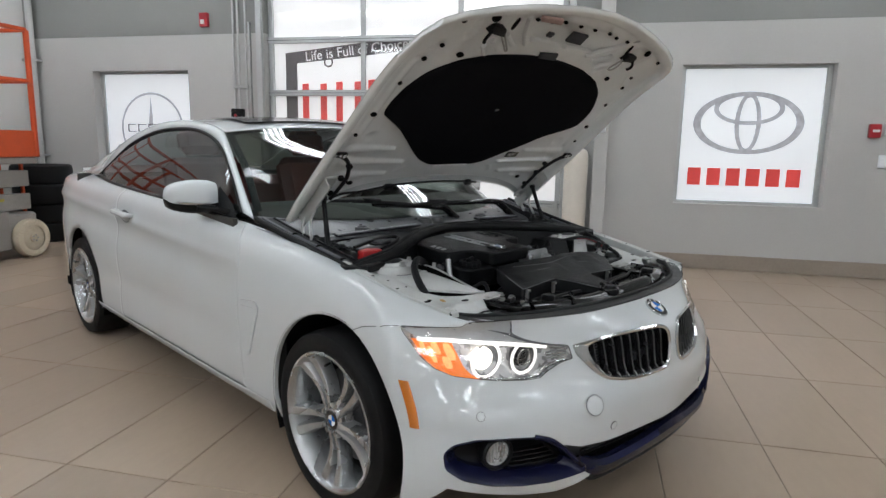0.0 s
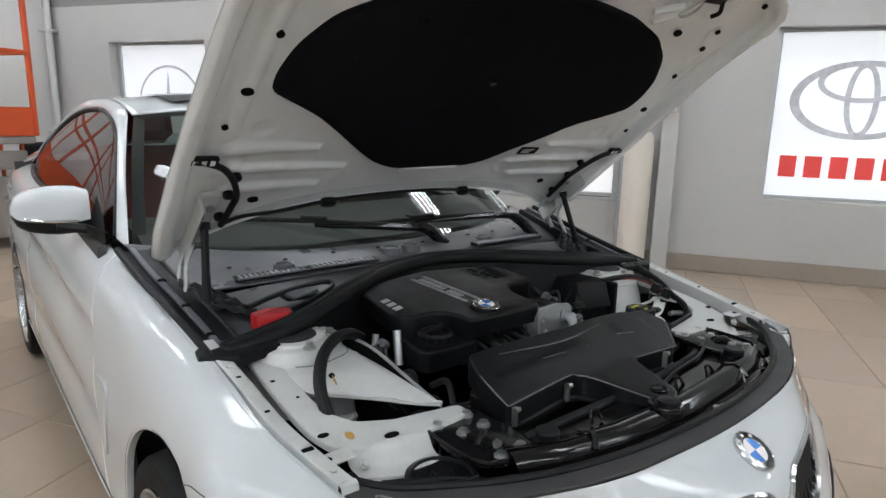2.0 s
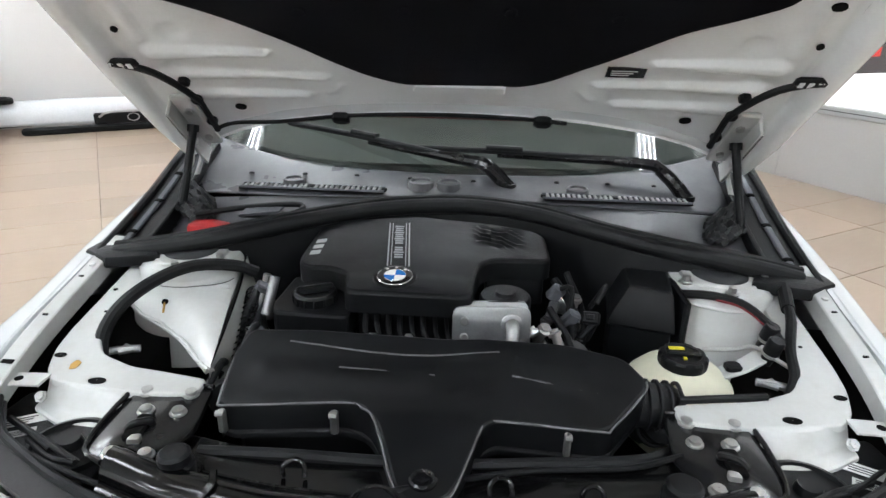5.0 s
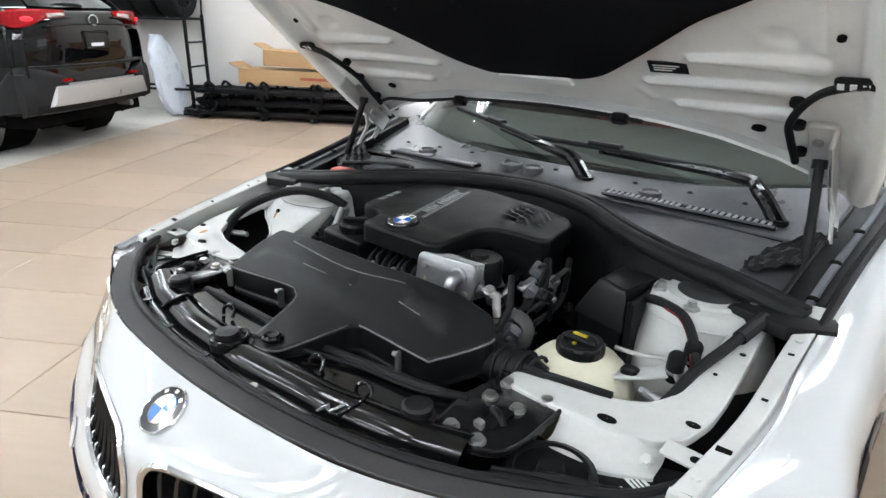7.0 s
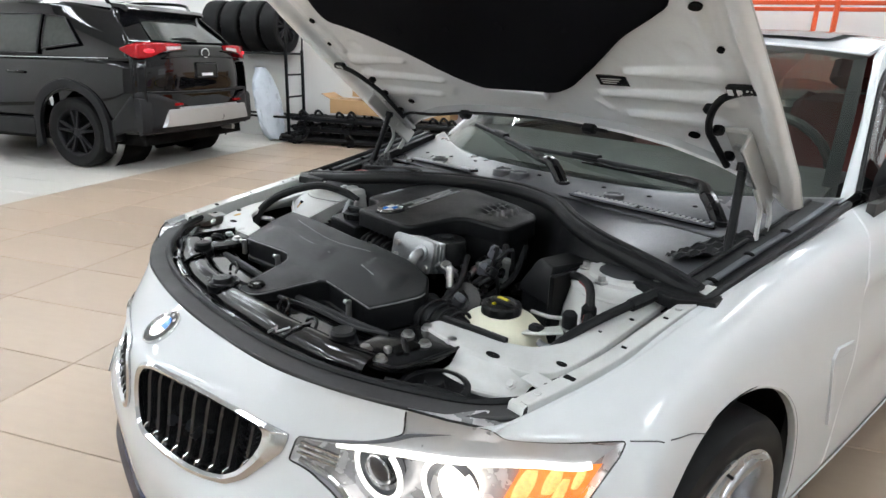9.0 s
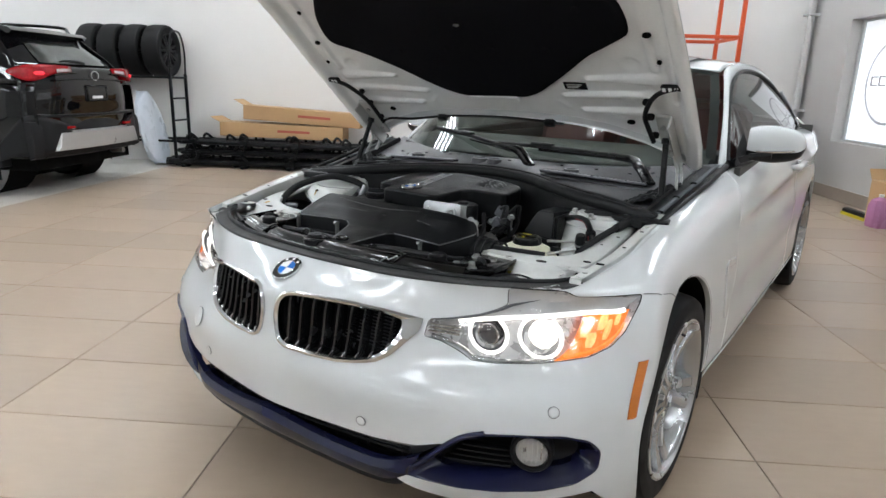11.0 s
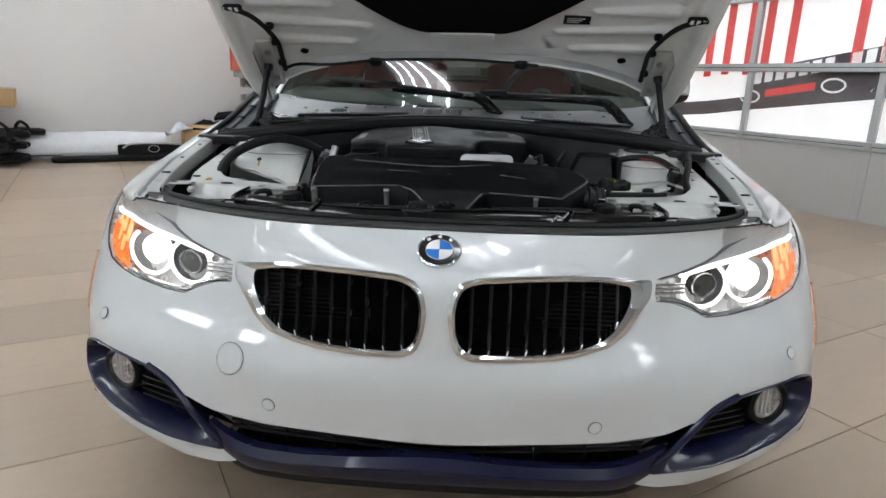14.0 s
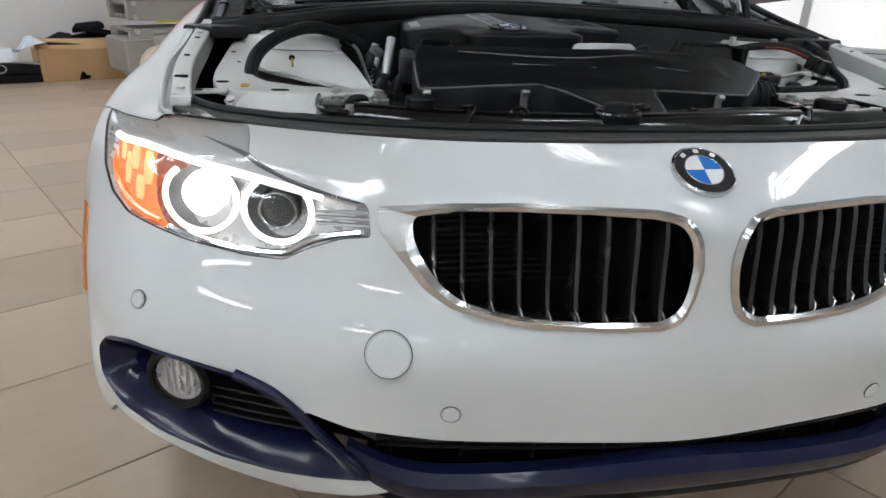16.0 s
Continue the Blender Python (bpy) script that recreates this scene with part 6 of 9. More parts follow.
    if s < 0:
        ring = [(s * (.554 + .106 * math.cos(radians(t))), .070 + .106 * math.sin(radians(t)), .800) for t in np.linspace(-25, -200, 6)]
        low = [(s * .655, -.030, .788), (s * .602, -.086, .762), (s * .535, -.122, .750), (s * .480, -.160, .744), (s * .428, -.214, .741), (s * .388, -.256, .742)]
        mid = [tuple(np.array(p) * .45 + np.array(q) * .55 + np.array((0, -.004 * k, .010 * k))) for p, q, k in zip(ring, low, (0, .6, 1, 1, .8, .3))]
        crease = [tuple(np.array(p) * .86 + np.array(q) * .14 + np.array((0, -.003, -.003))) for p, q in zip(ring, low)]
        G0 = loft([ring, crease, mid, low], 26, 34)
        part("wheel_house", Geo().grid(G0[:, ::-1]), INNER_PAINT, tower, "white wheel house panel", angle=60)
        part("wheel_house_lip", Geo().ribbon([(x, y + .004, z - .002) for x, y, z in low], .016, .004), INNER_PAINT, tower)
        part("seam_bead", Geo().tube([(x + .002 * math.sin(40 * k), y - .002, z + .002 + .002 * math.sin(7 * k)) for k, (x, y, z) in enumerate(curve(np.array(low), np.linspace(0, 1, 30)))], .0035, 6), INNER_PAINT, tower)
        part("seam_line", Geo().tube([tuple(G0[int(round(5 + 3 * t)), int(round(8 + 20 * t))] + (0, -.001, .0008)) for t in np.linspace(0, 1, 7)], .0010, 6), DULL_GREY, tower)
        q = G0[17, 13]
        part("panel_hole", Geo().cyl(tuple(q + (0, .006, -.004)), tuple(q + (0, -.003, .002)), .006, 10), DARK, tower)
        part("wax_run", Geo().tube([tuple(G0[k, 13] + (0, -.001, .001)) for k in (17, 19, 21)], .0022, 6), RUST, tower)
        q = G0[10, 25]
        part("panel_hole", Geo().lathe([(.009, -.003), (.009, .001), (.006, .0015), (.0005, .0015)], 14, Matrix.Translation(tuple(q)) @ Matrix.Rotation(radians(35), 4, "X") @ Matrix.Diagonal((1.4, .7, 1, 1))), INNER_PAINT, tower)
        side = loft([[(s * .388, -.256, .742), (s * .396, -.16, .765), (s * .410, -.03, .80), (s * .442, .09, .812)], [(s * .382, -.25, .60), (s * .385, -.16, .58), (s * .39, -.03, .58), (s * .40, .09, .60)]], 6, 16)
        part("wheel_house_side", Geo().grid(side), INNER_PAINT, tower)
        # near-black copy of the panel, added so its far side looks shaded
        part("wheel_house_shade", Geo().grid(side + np.array((s * .006, 0, -.004))), DARK, tower)
    part("tower_flange", Geo().lathe([(.109, -.030), (.1125, -.027), (.109, -.022)], 40, Matrix.Translation(TC)), INNER_PAINT, tower)
    # apron: outer rail and cross plate round one large inner corner, with a step down at the front
    out = [(.374, -.290), (.40, -.285), (.444, -.277), (.513, -.268), (.578, -.242), (.604, -.205), (.614, -.150), (.616, -.06), (.612, .055), (.668, .055), (.670, -.06), (.672, -.18), (.668, -.235), (.652, -.285), (.622, -.318), (.56, -.330), (.48, -.338), (.42, -.336), (.374, -.330)]
    zf = lambda x, y: .752 + .17 * max(0, y + .28)
    g = moulded(rounded([(s * x, y) for x, y in out], .014, 3), zf, .012, .004, .03)
    apron = part("apron", g, INNER_PAINT, car, "white inner apron with bolt holes and wax stains", angle=28)
    step = [[(s * x, y, z) for x in (.488, .525, .575, .635)] for y, z in ((-.334, .7515), (-.342, .748), (-.356, .728), (-.366, .722), (-.388, .720), (-.390, .71))]
    for r_, row in enumerate(step):
        step[r_] = [(x, y + .55 * max(0, abs(x) - .56), z) for x, y, z in row]
    G = loft(step, 14, 16)
    part("apron_step", Geo().grid(G if s < 0 else G[:, ::-1]), INNER_PAINT, apron, angle=25)
    for x, y, r, sq in ((.547, -.314, .0125, .7), (.648, -.252, .009, .7), (.655, -.06, .004, 1), (.636, -.13, .003, 1)):
        part("apron_hole", Geo().lathe([(r, -.004), (r, .0012), (.0005, .0012)], 18, Matrix.Translation((s * x, y, zf(x, y))) @ Matrix.Diagonal((1.2, sq, 1, 1))), DARK, apron)
    part("apron_bolt", Geo().lathe([(.010, 0), (.010, .003), (.007, .003), (.007, .008), (.0005, .008)], 6, Matrix.Translation((s * .622, -.345, .738)) @ Matrix.Rotation(radians(40), 4, "X")), INNER_PAINT, apron)
    if s < 0:
        part("wax_stain", moulded(rounded([(s * .600, -.268), (s * .612, -.262), (s * .617, -.274), (s * .612, -.288), (s * .603, -.284)], .004, 2), lambda x, y: zf(x, y) + .0016, .001, .0005, .02), RUST, apron, "yellow wax stain")
    if s > 0:
        part("edge_rubber", Geo().ribbon([(.385, -.284, .757), (.43, -.277, .757), (.48, -.269, .757), (.53, -.262, .757)], .010, .012), RUBBER, apron)
    strap = part("apron_strap", Geo().ribbon([(s * .632, -.318, .751), (s * .665, -.318, .750), (s * .698, -.322, .750)], .036, .004), INNER_PAINT, apron, "white bolted strap")
    part("strap_hole", Geo().cyl((s * .675, -.319, .746), (s * .675, -.319, .7530), .007, 12), DARK, strap)
    part("line_clip", Geo().tube([(s * .60, -.20, .735), (s * .575, -.195, .738), (s * .545, -.188, .738)], .007, 8).tube([(s * .575, -.182, .738), (s * .555, -.195, .739), (s * .575, -.206, .738)], .005, 6), ALU, apron, "bright line clip")
    # bolted bracket and lamp housing tops
    plate = part("lock_bracket", Geo().prism(rounded([(s * .36, -.30), (s * .472, -.300), (s * .486, -.40), (s * .474, -.468), (s * .436, -.490), (s * .36, -.49), (s * .345, -.40)], .012, 2), .735, .7455, .003), GLOSS_BLACK, car, "black bolted bracket")
    for x, y in ((.385, -.327), (.456, -.328), (.384, -.374), (.434, -.375), (.385, -.470), (.433, -.472)):
        part("bracket_washer", Geo().lathe([(.013, 0), (.013, .003), (.009, .0035), (.009, .009), (.0005, .0095)], 12, Matrix.Translation((s * x, y, .745))), STEEL, plate)
    part("lock_tongue", Geo().prism(rounded([(s * .408, -.434), (s * .422, -.437), (s * .424, -.450), (s * .406, -.447)], .003, 2), .744, .754, .002), STEEL, plate)
    part("bracket_rim", Geo().tube([(s * .358, -.305, .747), (s * .470, -.303, .747), (s * .484, -.40, .747), (s * .474, -.466, .746), (s * .438, -.488, .746)], .004, 8, 3), GLOSS_BLACK, plate)
    part("lock_slot", Geo().box(s * .425 - .012, s * .425 + .012, -.44, -.385, .744, .751, .002), DARK, plate)
    part("lock_catch", Geo().tube([(s * .412, -.40, .744), (s * .412, -.405, .753), (s * .43, -.415, .754), (s * .44, -.42, .745)], .006, 8), BLACK_PLASTIC, plate)
    lampback = part("lamp_housing", Geo().prism(rounded([(s * .46, -.38), (s * .68, -.29), (s * .69, -.37), (s * .62, -.42), (s * .55, -.462), (s * .46, -.50)], .02, 3), .60, .7125, .006), BLACK_PLASTIC, car, "black headlight housing with white stickers")
    part("lamp_cap", Geo().lathe([(.062, -.01), (.062, .008), (.052, .012), (.05, .006), (.02, .006), (.016, .018), (.0005, .018)], 28, Matrix.Translation((s * .525, -.428, .714))), BLACK_PLASTIC, lampback)
    for x, y, a, w, h in ((.636, -.372, 28, .062, .024), (.622, -.402, 28, .042, .017)):
        part("sticker", Geo().join(Geo().box(-w / 2, w / 2, -h / 2, h / 2, 0, .001), pose(s * x, y, .7125, 0, 0, -s * a)), STICKER, lampback)
        for k in range(3):
            part("print_bar", Geo().join(Geo().box(-w * .4, w * (.1 + .1 * k), -h * .35 + h * .25 * k, -h * .25 + h * .25 * k, .001, .0014), pose(s * x, y, .7125, 0, 0, -s * a)), INK, lampback)

# radiator support: glossy black beam with its rolled front
bow = lambda x: float(np.interp(abs(x), [0, .2, .35, .46], [.0, .012, .040, .080]))
BEAM_BLACK = material("beam_black", (0.004, 0.004, 0.0043), 0.12, 0, 0.2, 14, 200, bump=0.05, bump_scale=40, specular=0.5)
rs = [[(x, y + bow(x), z + .003 * math.sin(9 * x)) for y, z in ((-.602, .69), (-.600, .722), (-.590, .729), (-.580, .730), (-.575, .741), (-.566, .752), (-.550, .758), (-.534, .755), (-.523, .746), (-.518, .735), (-.500, .731), (-.470, .729), (-.440, .727), (-.437, .69))] for x in np.linspace(-.43, .43, 50)]
beam = part("radiator_support", Geo().grid(rs), BEAM_BLACK, car, "glossy black radiator support beam")
for x in (-.27, .255):
    part("support_rib", Geo().ribbon([(x - .012, -.578 + bow(x), .742), (x + .004, -.555 + bow(x), .760), (x - .004, -.528 + bow(x), .757)], .010, .006), BEAM_BLACK, beam)
for x, y in ((.22, -.49), (-.18, -.475), (.10, -.485)):
    part("cable_hook", Geo().tube([(x - .012, y, .730), (x - .012, y + .004, .744), (x, y + .012, .750), (x + .014, y + .010, .745), (x + .018, y, .731)], .0035, 8), GLOSS_BLACK, beam)
part("beam_bead", Geo().tube([(x, -.512 + bow(x), .735) for x in np.linspace(-.30, .33, 12)], .003, 6, 2), GLOSS_BLACK, beam)
for x, r in ((.335, .024), (-.335, .022)):
    part("support_cap", Geo().lathe([(r * 1.15, -.01), (r * 1.15, .008), (r, .012), (r, .024), (r * .8, .028), (.0005, .028)], 20, Matrix.Translation((x, -.485, .742))), BLACK_PLASTIC, beam)
part("hood_latch", Geo().lathe([(.032, -.01), (.032, .004), (.022, .006), (.02, .018), (.0005, .02)], 20, Matrix.Translation((-.055, -.548, .752))), BLACK_PLASTIC, beam)
part("clip_mark", Geo().tube([(.215, -.572, .745), (.228, -.560, .756), (.236, -.566, .752), (.250, -.545, .760)], .0022, 6, 2), ALU, beam)
part("front_seam", Geo().tube([(x, -.588 + bow(x), .7305) for x in np.linspace(-.40, .40, 11)], .0013, 6, 2), DULL_GREY, beam)
clips = random.Random(9)
for x in np.linspace(-.36, .36, 6):
    y = -.590 + bow(x)
    part("rivet", Geo().lathe([(.009, 0), (.008, .004), (.003, .003), (.0005, .003)], 10, Matrix.Translation((x, y, .730))), GLOSS_BLACK if clips.random() < .7 else STEEL, beam)
part("latch_ring", Geo().tube([(-.055 + .030 * math.cos(t), -.543 + .030 * math.sin(t), .757) for t in np.linspace(0, 2 * math.pi, 16)[:-1]], .0045, 8, 2, closed=True), GLOSS_BLACK, beam)
part("latch_cable", Geo().tube([(-.055, -.522, .756), (.05, -.470, .740), (.16, -.440, .738), (.28, -.425, .738), (.36, -.40, .744)], .0045, 8), BLACK_PLASTIC, beam)
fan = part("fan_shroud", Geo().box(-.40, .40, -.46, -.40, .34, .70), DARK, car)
part("front_hose", Geo().tube([(-.33, -.43, .725), (-.2, -.432, .73), (0, -.43, .727), (.15, -.425, .735), (.30, -.405, .735), (.36, -.36, .72)], .009, 8), RUBBER, car)

# air filter housing with its snout
AIR = [(-.322, -.370), (-.326, -.290), (-.312, -.240), (-.20, -.232), (.02, -.240), (.08, -.232), (.20, -.230), (.300, -.252), (.330, -.288), (.324, -.308), (.266, -.370), (.245, -.378), (.096, -.374), (.078, -.388), (.048, -.490), (.032, -.520), (-.006, -.530), (-.032, -.516), (-.078, -.392), (-.100, -.366), (-.135, -.360), (-.30, -.376)]


def air_top(x, y):
    """The lid: a plane that falls to the front, a lower right wing and two shallow raised panels."""
    z = .822 - .42 * max(0, -.243 - y) if y > -.372 else .768 - .12 * (-.372 - y)
    if x > .07:
        z -= .035 * min(x - .07, .26)
    ridge = max(0, min(1, (-.258 - y) / .012)) * max(0, min(1, (y + .272 + .02 * x) / .012))
    if -.27 < x < .12:
        z += .005 * ridge
    panel = max(0, min(1, (-.290 - y + .05 * x) / .006)) * max(0, min(1, (y + .340) / .006)) * max(0, min(1, (x + .285) / .006)) * max(0, min(1, (.005 - x) / .02))
    wing = max(0, min(1, (x - .13) / .006)) * max(0, min(1, (.25 - x) / .006)) * max(0, min(1, (-.268 - y) / .006)) * max(0, min(1, (y + .300 + .2 * (x - .13)) / .006))
    return z + .0035 * panel + .004 * wing


air = part("air_filter_box", moulded(rounded(AIR, .016, 4), air_top, .052, .005, .011), BLACK_PLASTIC, car, "black moulded air filter housing with pale edge highlights and wear", angle=22)
low = [(x * .985 + .0, y - .006 if y < -.3 else y) for x, y in AIR]
part("lid_flange", moulded(rounded(low, .016, 4), lambda x, y: air_top(x, y) - .046, .010, .003, .03), BLACK_PLASTIC, air, angle=22)
edge = [(-.322, -.295), (-.322, -.366), (-.30, -.374), (-.135, -.359), (-.104, -.366), (-.080, -.390), (-.034, -.512), (-.006, -.526), (.030, -.516), (.046, -.490), (.076, -.386), (.096, -.3735), (.245, -.377), (.266, -.369), (.323, -.308), (.329, -.289)]
# lighter beads paint the light that the lid's edges and ridges catch, with wear
part("edge_highlight", Geo().tube([(x, y, air_top(x, y) - .0022) for x, y in edge], .0019, 6, 3), DULL_GREY, air, "pale bead for edge wear and caught light")
for pts in ([(-.24, -.262), (-.05, -.276), (.10, -.262)], [(-.15, -.306), (.0, -.309)], [(.12, -.300), (.25, -.318)]):
    part("moulded_ridge", Geo().tube([(x, y, air_top(x, y) - .0004) for x, y in pts], .0018, 6), DULL_GREY, air)
for x, y, w in ((-.312, -.384, .006), (-.145, -.372, .006), (.20, -.386, .005)):
    z = air_top(x, max(y, -.37))
    clip = part("box_clip", Geo().box(x - w, x + w, y - .006, y + .006, z - .045, z - .004, .003).cyl((x - w, y - .006, z - .008), (x + w, y - .006, z - .008), .005, 8), STEEL, air, "bright spring clip")
part("snout_bolt", Geo().lathe([(.019, 0), (.019, .005), (.016, .007), (.013, .002), (.009, .002), (.008, .006), (.0005, .006)], 18, Matrix.Translation((.0, -.494, air_top(.0, -.494) + .0005))), GLOSS_BLACK, air)
mouth = part("intake_mouth", Geo().rings([[(x, c + w * math.cos(a), z + h * math.sin(a)) for a in np.linspace(0, 2 * math.pi, 16, endpoint=False)] for x, c, w, z, h in ((.29, -.278, .036, .740, .034), (.335, -.272, .038, .738, .036), (.375, -.262, .036, .730, .036), (.405, -.248, .030, .712, .034))]), BLACK_PLASTIC, air)
for k in range(4):
    part("throat_rib", Geo().tube([(.338 + .018 * k, -.271 + .005 * k + .0395 * math.cos(a), .738 - .004 * k + .0375 * math.sin(a)) for a in np.linspace(0, 2 * math.pi, 17)[:-1]], .0035, 6, 1, closed=True), RUBBER, mouth)
part("filter_case", Geo().box(-.305, .25, -.352, -.236, .60, .745, .01), BLACK_PLASTIC, air)
for s0 in (-1, 1):
    part("duct", Geo().tube([(s0 * .36 if s0 > 0 else -.34, -.30, .72), (s0 * .39 if s0 > 0 else -.36, -.26, .70), (s0 * .36 if s0 > 0 else -.37, -.2, .64)], .03, 12), RUBBER, air)
for k, x in enumerate(np.linspace(.355, .385, 4)):
    part("duct_ring", Geo().tube([(x + .03 * math.cos(t), -.285 + .012 * math.sin(t) + .014 * k, .71 - .004 * k + .032 * math.sin(t)) for t in np.linspace(0, 2 * math.pi, 13)[:-1]], .004, 6, 2, closed=True), RUBBER, air)

# engine cover
COVER = [(-.302, .185), (-.310, .040), (-.300, .006), (-.272, -.012), (-.225, -.018), (-.198, -.036), (-.188, -.070), (-.186, -.104), (-.168, -.116), (.030, -.122), (.052, -.106), (.058, -.020), (.066, .020), (.090, .046), (.196, .062), (.212, .078), (.208, .180), (.185, .205), (.09, .226), (-.08, .232), (-.24, .222)]


def cover_top(x, y):
    z = .840 + .085 * max(-.04, y) + .010 * math.exp(-((x + .06) / .12) ** 2)
    z -= .05 * max(0, -.06 - y)
    z -= .10 * max(0, x - .15) + .16 * max(0, -.255 - x)
    # four wavy louvres at the rear
    if .045 < x < .165 and .10 < y < .205:
        f = (y + .25 * (x - .10) + .012 * math.sin((x - .045) / .12 * 9)) / .025
        f -= math.floor(f)
        z += .0075 * (f - .45) * min(1, (x - .045) / .012) * min(1, (.165 - x) / .012)
    return z


cover = part("engine_cover", moulded(rounded(COVER, .014, 4), cover_top, .044, .007, .011), BLACK_PLASTIC, car, "black plastic engine cover with a round badge", angle=22)
notch = [(-.305, .03), (-.272, -.008), (-.225, -.012), (-.196, -.034), (-.186, -.070), (-.184, -.10)]
part("cover_notch_wall", Geo().grid([[(x, y, z) for x, y in curve(notch, np.linspace(0, 1, 20))] for z in (.785, .80, .828)]), BLACK_PLASTIC, cover)
low = moulded(rounded([(-.318, .03), (-.330, -.085), (-.318, -.118), (-.175, -.124), (-.165, .02)], .012, 3), lambda x, y: .790 + .05 * (y + .1), .050, .006, .02)
part("cover_shelf", low, BLACK_PLASTIC, cover, angle=22)
part("cover_skirt", Geo().box(-.165, .040, -.086, -.02, .70, .800, .008), BLACK_PLASTIC, cover)
part("cover_wing_wall", Geo().prism(rounded([(.075, .05), (.20, .066), (.20, .17), (.08, .17)], .012, 3), .74, .81, .004), BLACK_PLASTIC, cover)
cap = part("oil_cap", Geo().lathe([(.040, -.03), (.042, .012), (.038, .017), (.030, .017), (.026, .012), (.0005, .012)], 28, Matrix.Translation((-.252, -.062, .794))), BLACK_PLASTIC, cover, "black oil filler cap")
part("cap_grip", Geo().join(Geo().box(-.036, .036, -.007, .007, 0, .018, .004), pose(-.252, -.062, .804, 0, 0, 25)), BLACK_PLASTIC, cap)
for k in range(14):
    a = 2 * math.pi * k / 14
    part("cap_rib", Geo().cyl((-.252 + .041 * math.cos(a), -.062 + .041 * math.sin(a), .779), (-.252 + .041 * math.cos(a), -.062 + .041 * math.sin(a), .805), .003, 5), BLACK_PLASTIC, cap)
bz = cover_top(-.096, -.064)
tilt = Matrix.Translation((-.096, -.064, bz + .003)) @ Matrix.Rotation(radians(7), 4, "X")
roundel(cover, tilt, .033)
part("badge_seat", Geo().lathe([(.043, -.008), (.041, .001), (.035, .002)], 30, tilt), BLACK_PLASTIC, cover)
S_ = np.array([(-.142, .190), (-.098, .190), (-.075, -.015), (-.118, -.015)])
lift = lambda q: (*q, cover_top(*q) + .0008)
for a, b, inner in ((0, 3, 1), (1, 2, 0)):
    p0, p1 = S_[a], S_[b]
    r0, r1 = p0 * .84 + S_[inner] * .16, p1 * .84 + S_[3 if b == 2 else 2] * .16
    part("cover_line", Geo().tube([lift(p0 * (1 - t) + p1 * t) for t in np.linspace(0, 1, 7)], .0017, 6, 1), PRINT_SILVER, cover)
    part("cover_line", Geo().tube([lift(r0 * (1 - t) + r1 * t) for t in np.linspace(0, 1, 7)], .0011, 6, 1), PRINT_SILVER, cover)
for k in range(15):
    t = .08 + .052 * k
    c = (S_[0] + S_[1]) / 2 * (1 - t) + (S_[2] + S_[3]) / 2 * t
    if k == 9:
        continue
    w = .0085 if k % 3 else .0105
    part("print_bar", Geo().box(c[0] - w, c[0] + w, c[1] - .0030, c[1] + .0026, cover_top(*c) - .001, cover_top(*c) + .0010), PRINT_SILVER, cover)
for k in range(3):
    y = .108 - .027 * k
    part("print_bar", Geo().join(Geo().box(-.011, .011, -.009, .009, -.001, .0012, .0005), pose(-.280, y, cover_top(-.280, y), 4, -9, 0)), PRINT_SILVER, cover, "silver raised lettering block")

loom = random.Random(12)
for k in range(9):
    x = -.15 + .022 * k
    part("ignition_lead", Geo().tube([(x, -.085, .775), (x + .006, -.118 - .01 * loom.random(), .768 - .012 * loom.random()), (x + .018, -.135, .742), (x + .03, -.15, .70)], .0042 + .002 * loom.random(), 8), RUBBER, cover)
for x, y, z in ((-.06, -.128, .752), (.0, -.132, .745), (-.13, -.125, .748)):
    part("injector_clip", Geo().join(Geo().box(-.010, .010, -.008, .008, -.008, .008, .003), pose(x, y, z, 25, 10, 20)), STEEL, cover)

# oil cooler, filter, alternator
CM = pose(.087, -.106, .780, 0, 0, 5) @ Matrix.Rotation(radians(78), 4, "X")
cool = part("oil_cooler", Geo().join(Geo().box(-.066, .066, -.036, .036, -.03, .026, .010), CM), ALU, car, "cast aluminium oil cooler with stacked plates")
for k in range(4):
    part("cooler_plate", Geo().join(Geo().box(-.068, .068, -.038, .038, -.026 + .012 * k, -.020 + .012 * k, .002), CM), ALU, cool)
part("cooler_face", Geo().join(Geo().prism(rounded([(-.071, -.040), (.071, -.040), (.071, .040), (-.071, .040)], .018, 4), .024, .031, .003), CM), ALU, cool)
part("cooler_pipe", Geo().tube([CM @ Vector(q) for q in ((.036, .008, .030), (.036, .002, .052), (.032, -.022, .058), (.018, -.055, .046), (.010, -.085, .030))], .012, 12), ALU, cool, "bright aluminium pipe")
part("pipe_collar", Geo().join(Geo().lathe([(.020, .0), (.020, .006), (.016, .008), (.013, .008)], 18), CM @ Matrix.Translation((.036, .008, .030))), ALU, cool)
for x, y in ((-.050, .014), (-.050, -.016), (.056, -.026)):
    part("cooler_bolt", Geo().join(Geo().lathe([(.008, 0), (.008, .004), (.006, .007), (.0005, .007)], 12), CM @ Matrix.Translation((x, y, .030))), STEEL, cool)
part("oil_filter_cap", Geo().lathe([(.050, -.05), (.050, .0), (.046, .006), (.02, .007), (.018, .014), (.0005, .014)], 28, Matrix.Translation((.115, -.046, .806))), BLACK_PLASTIC, car, "black oil filter cap")
ALT_METAL = material("dull_alloy", (0.075, 0.075, 0.075), 0.5, 0.6, 0.2, 25, 200)
alt = part("alternator", Geo().lathe([(.034, -.06), (.046, -.056), (.047, .0), (.045, .030), (.038, .034), (.020, .036), (.018, .030), (.0005, .030)], 28, pose(.232, -.085, .690, 62, 0, 30)), ALT_METAL, car, "dull aluminium alternator")
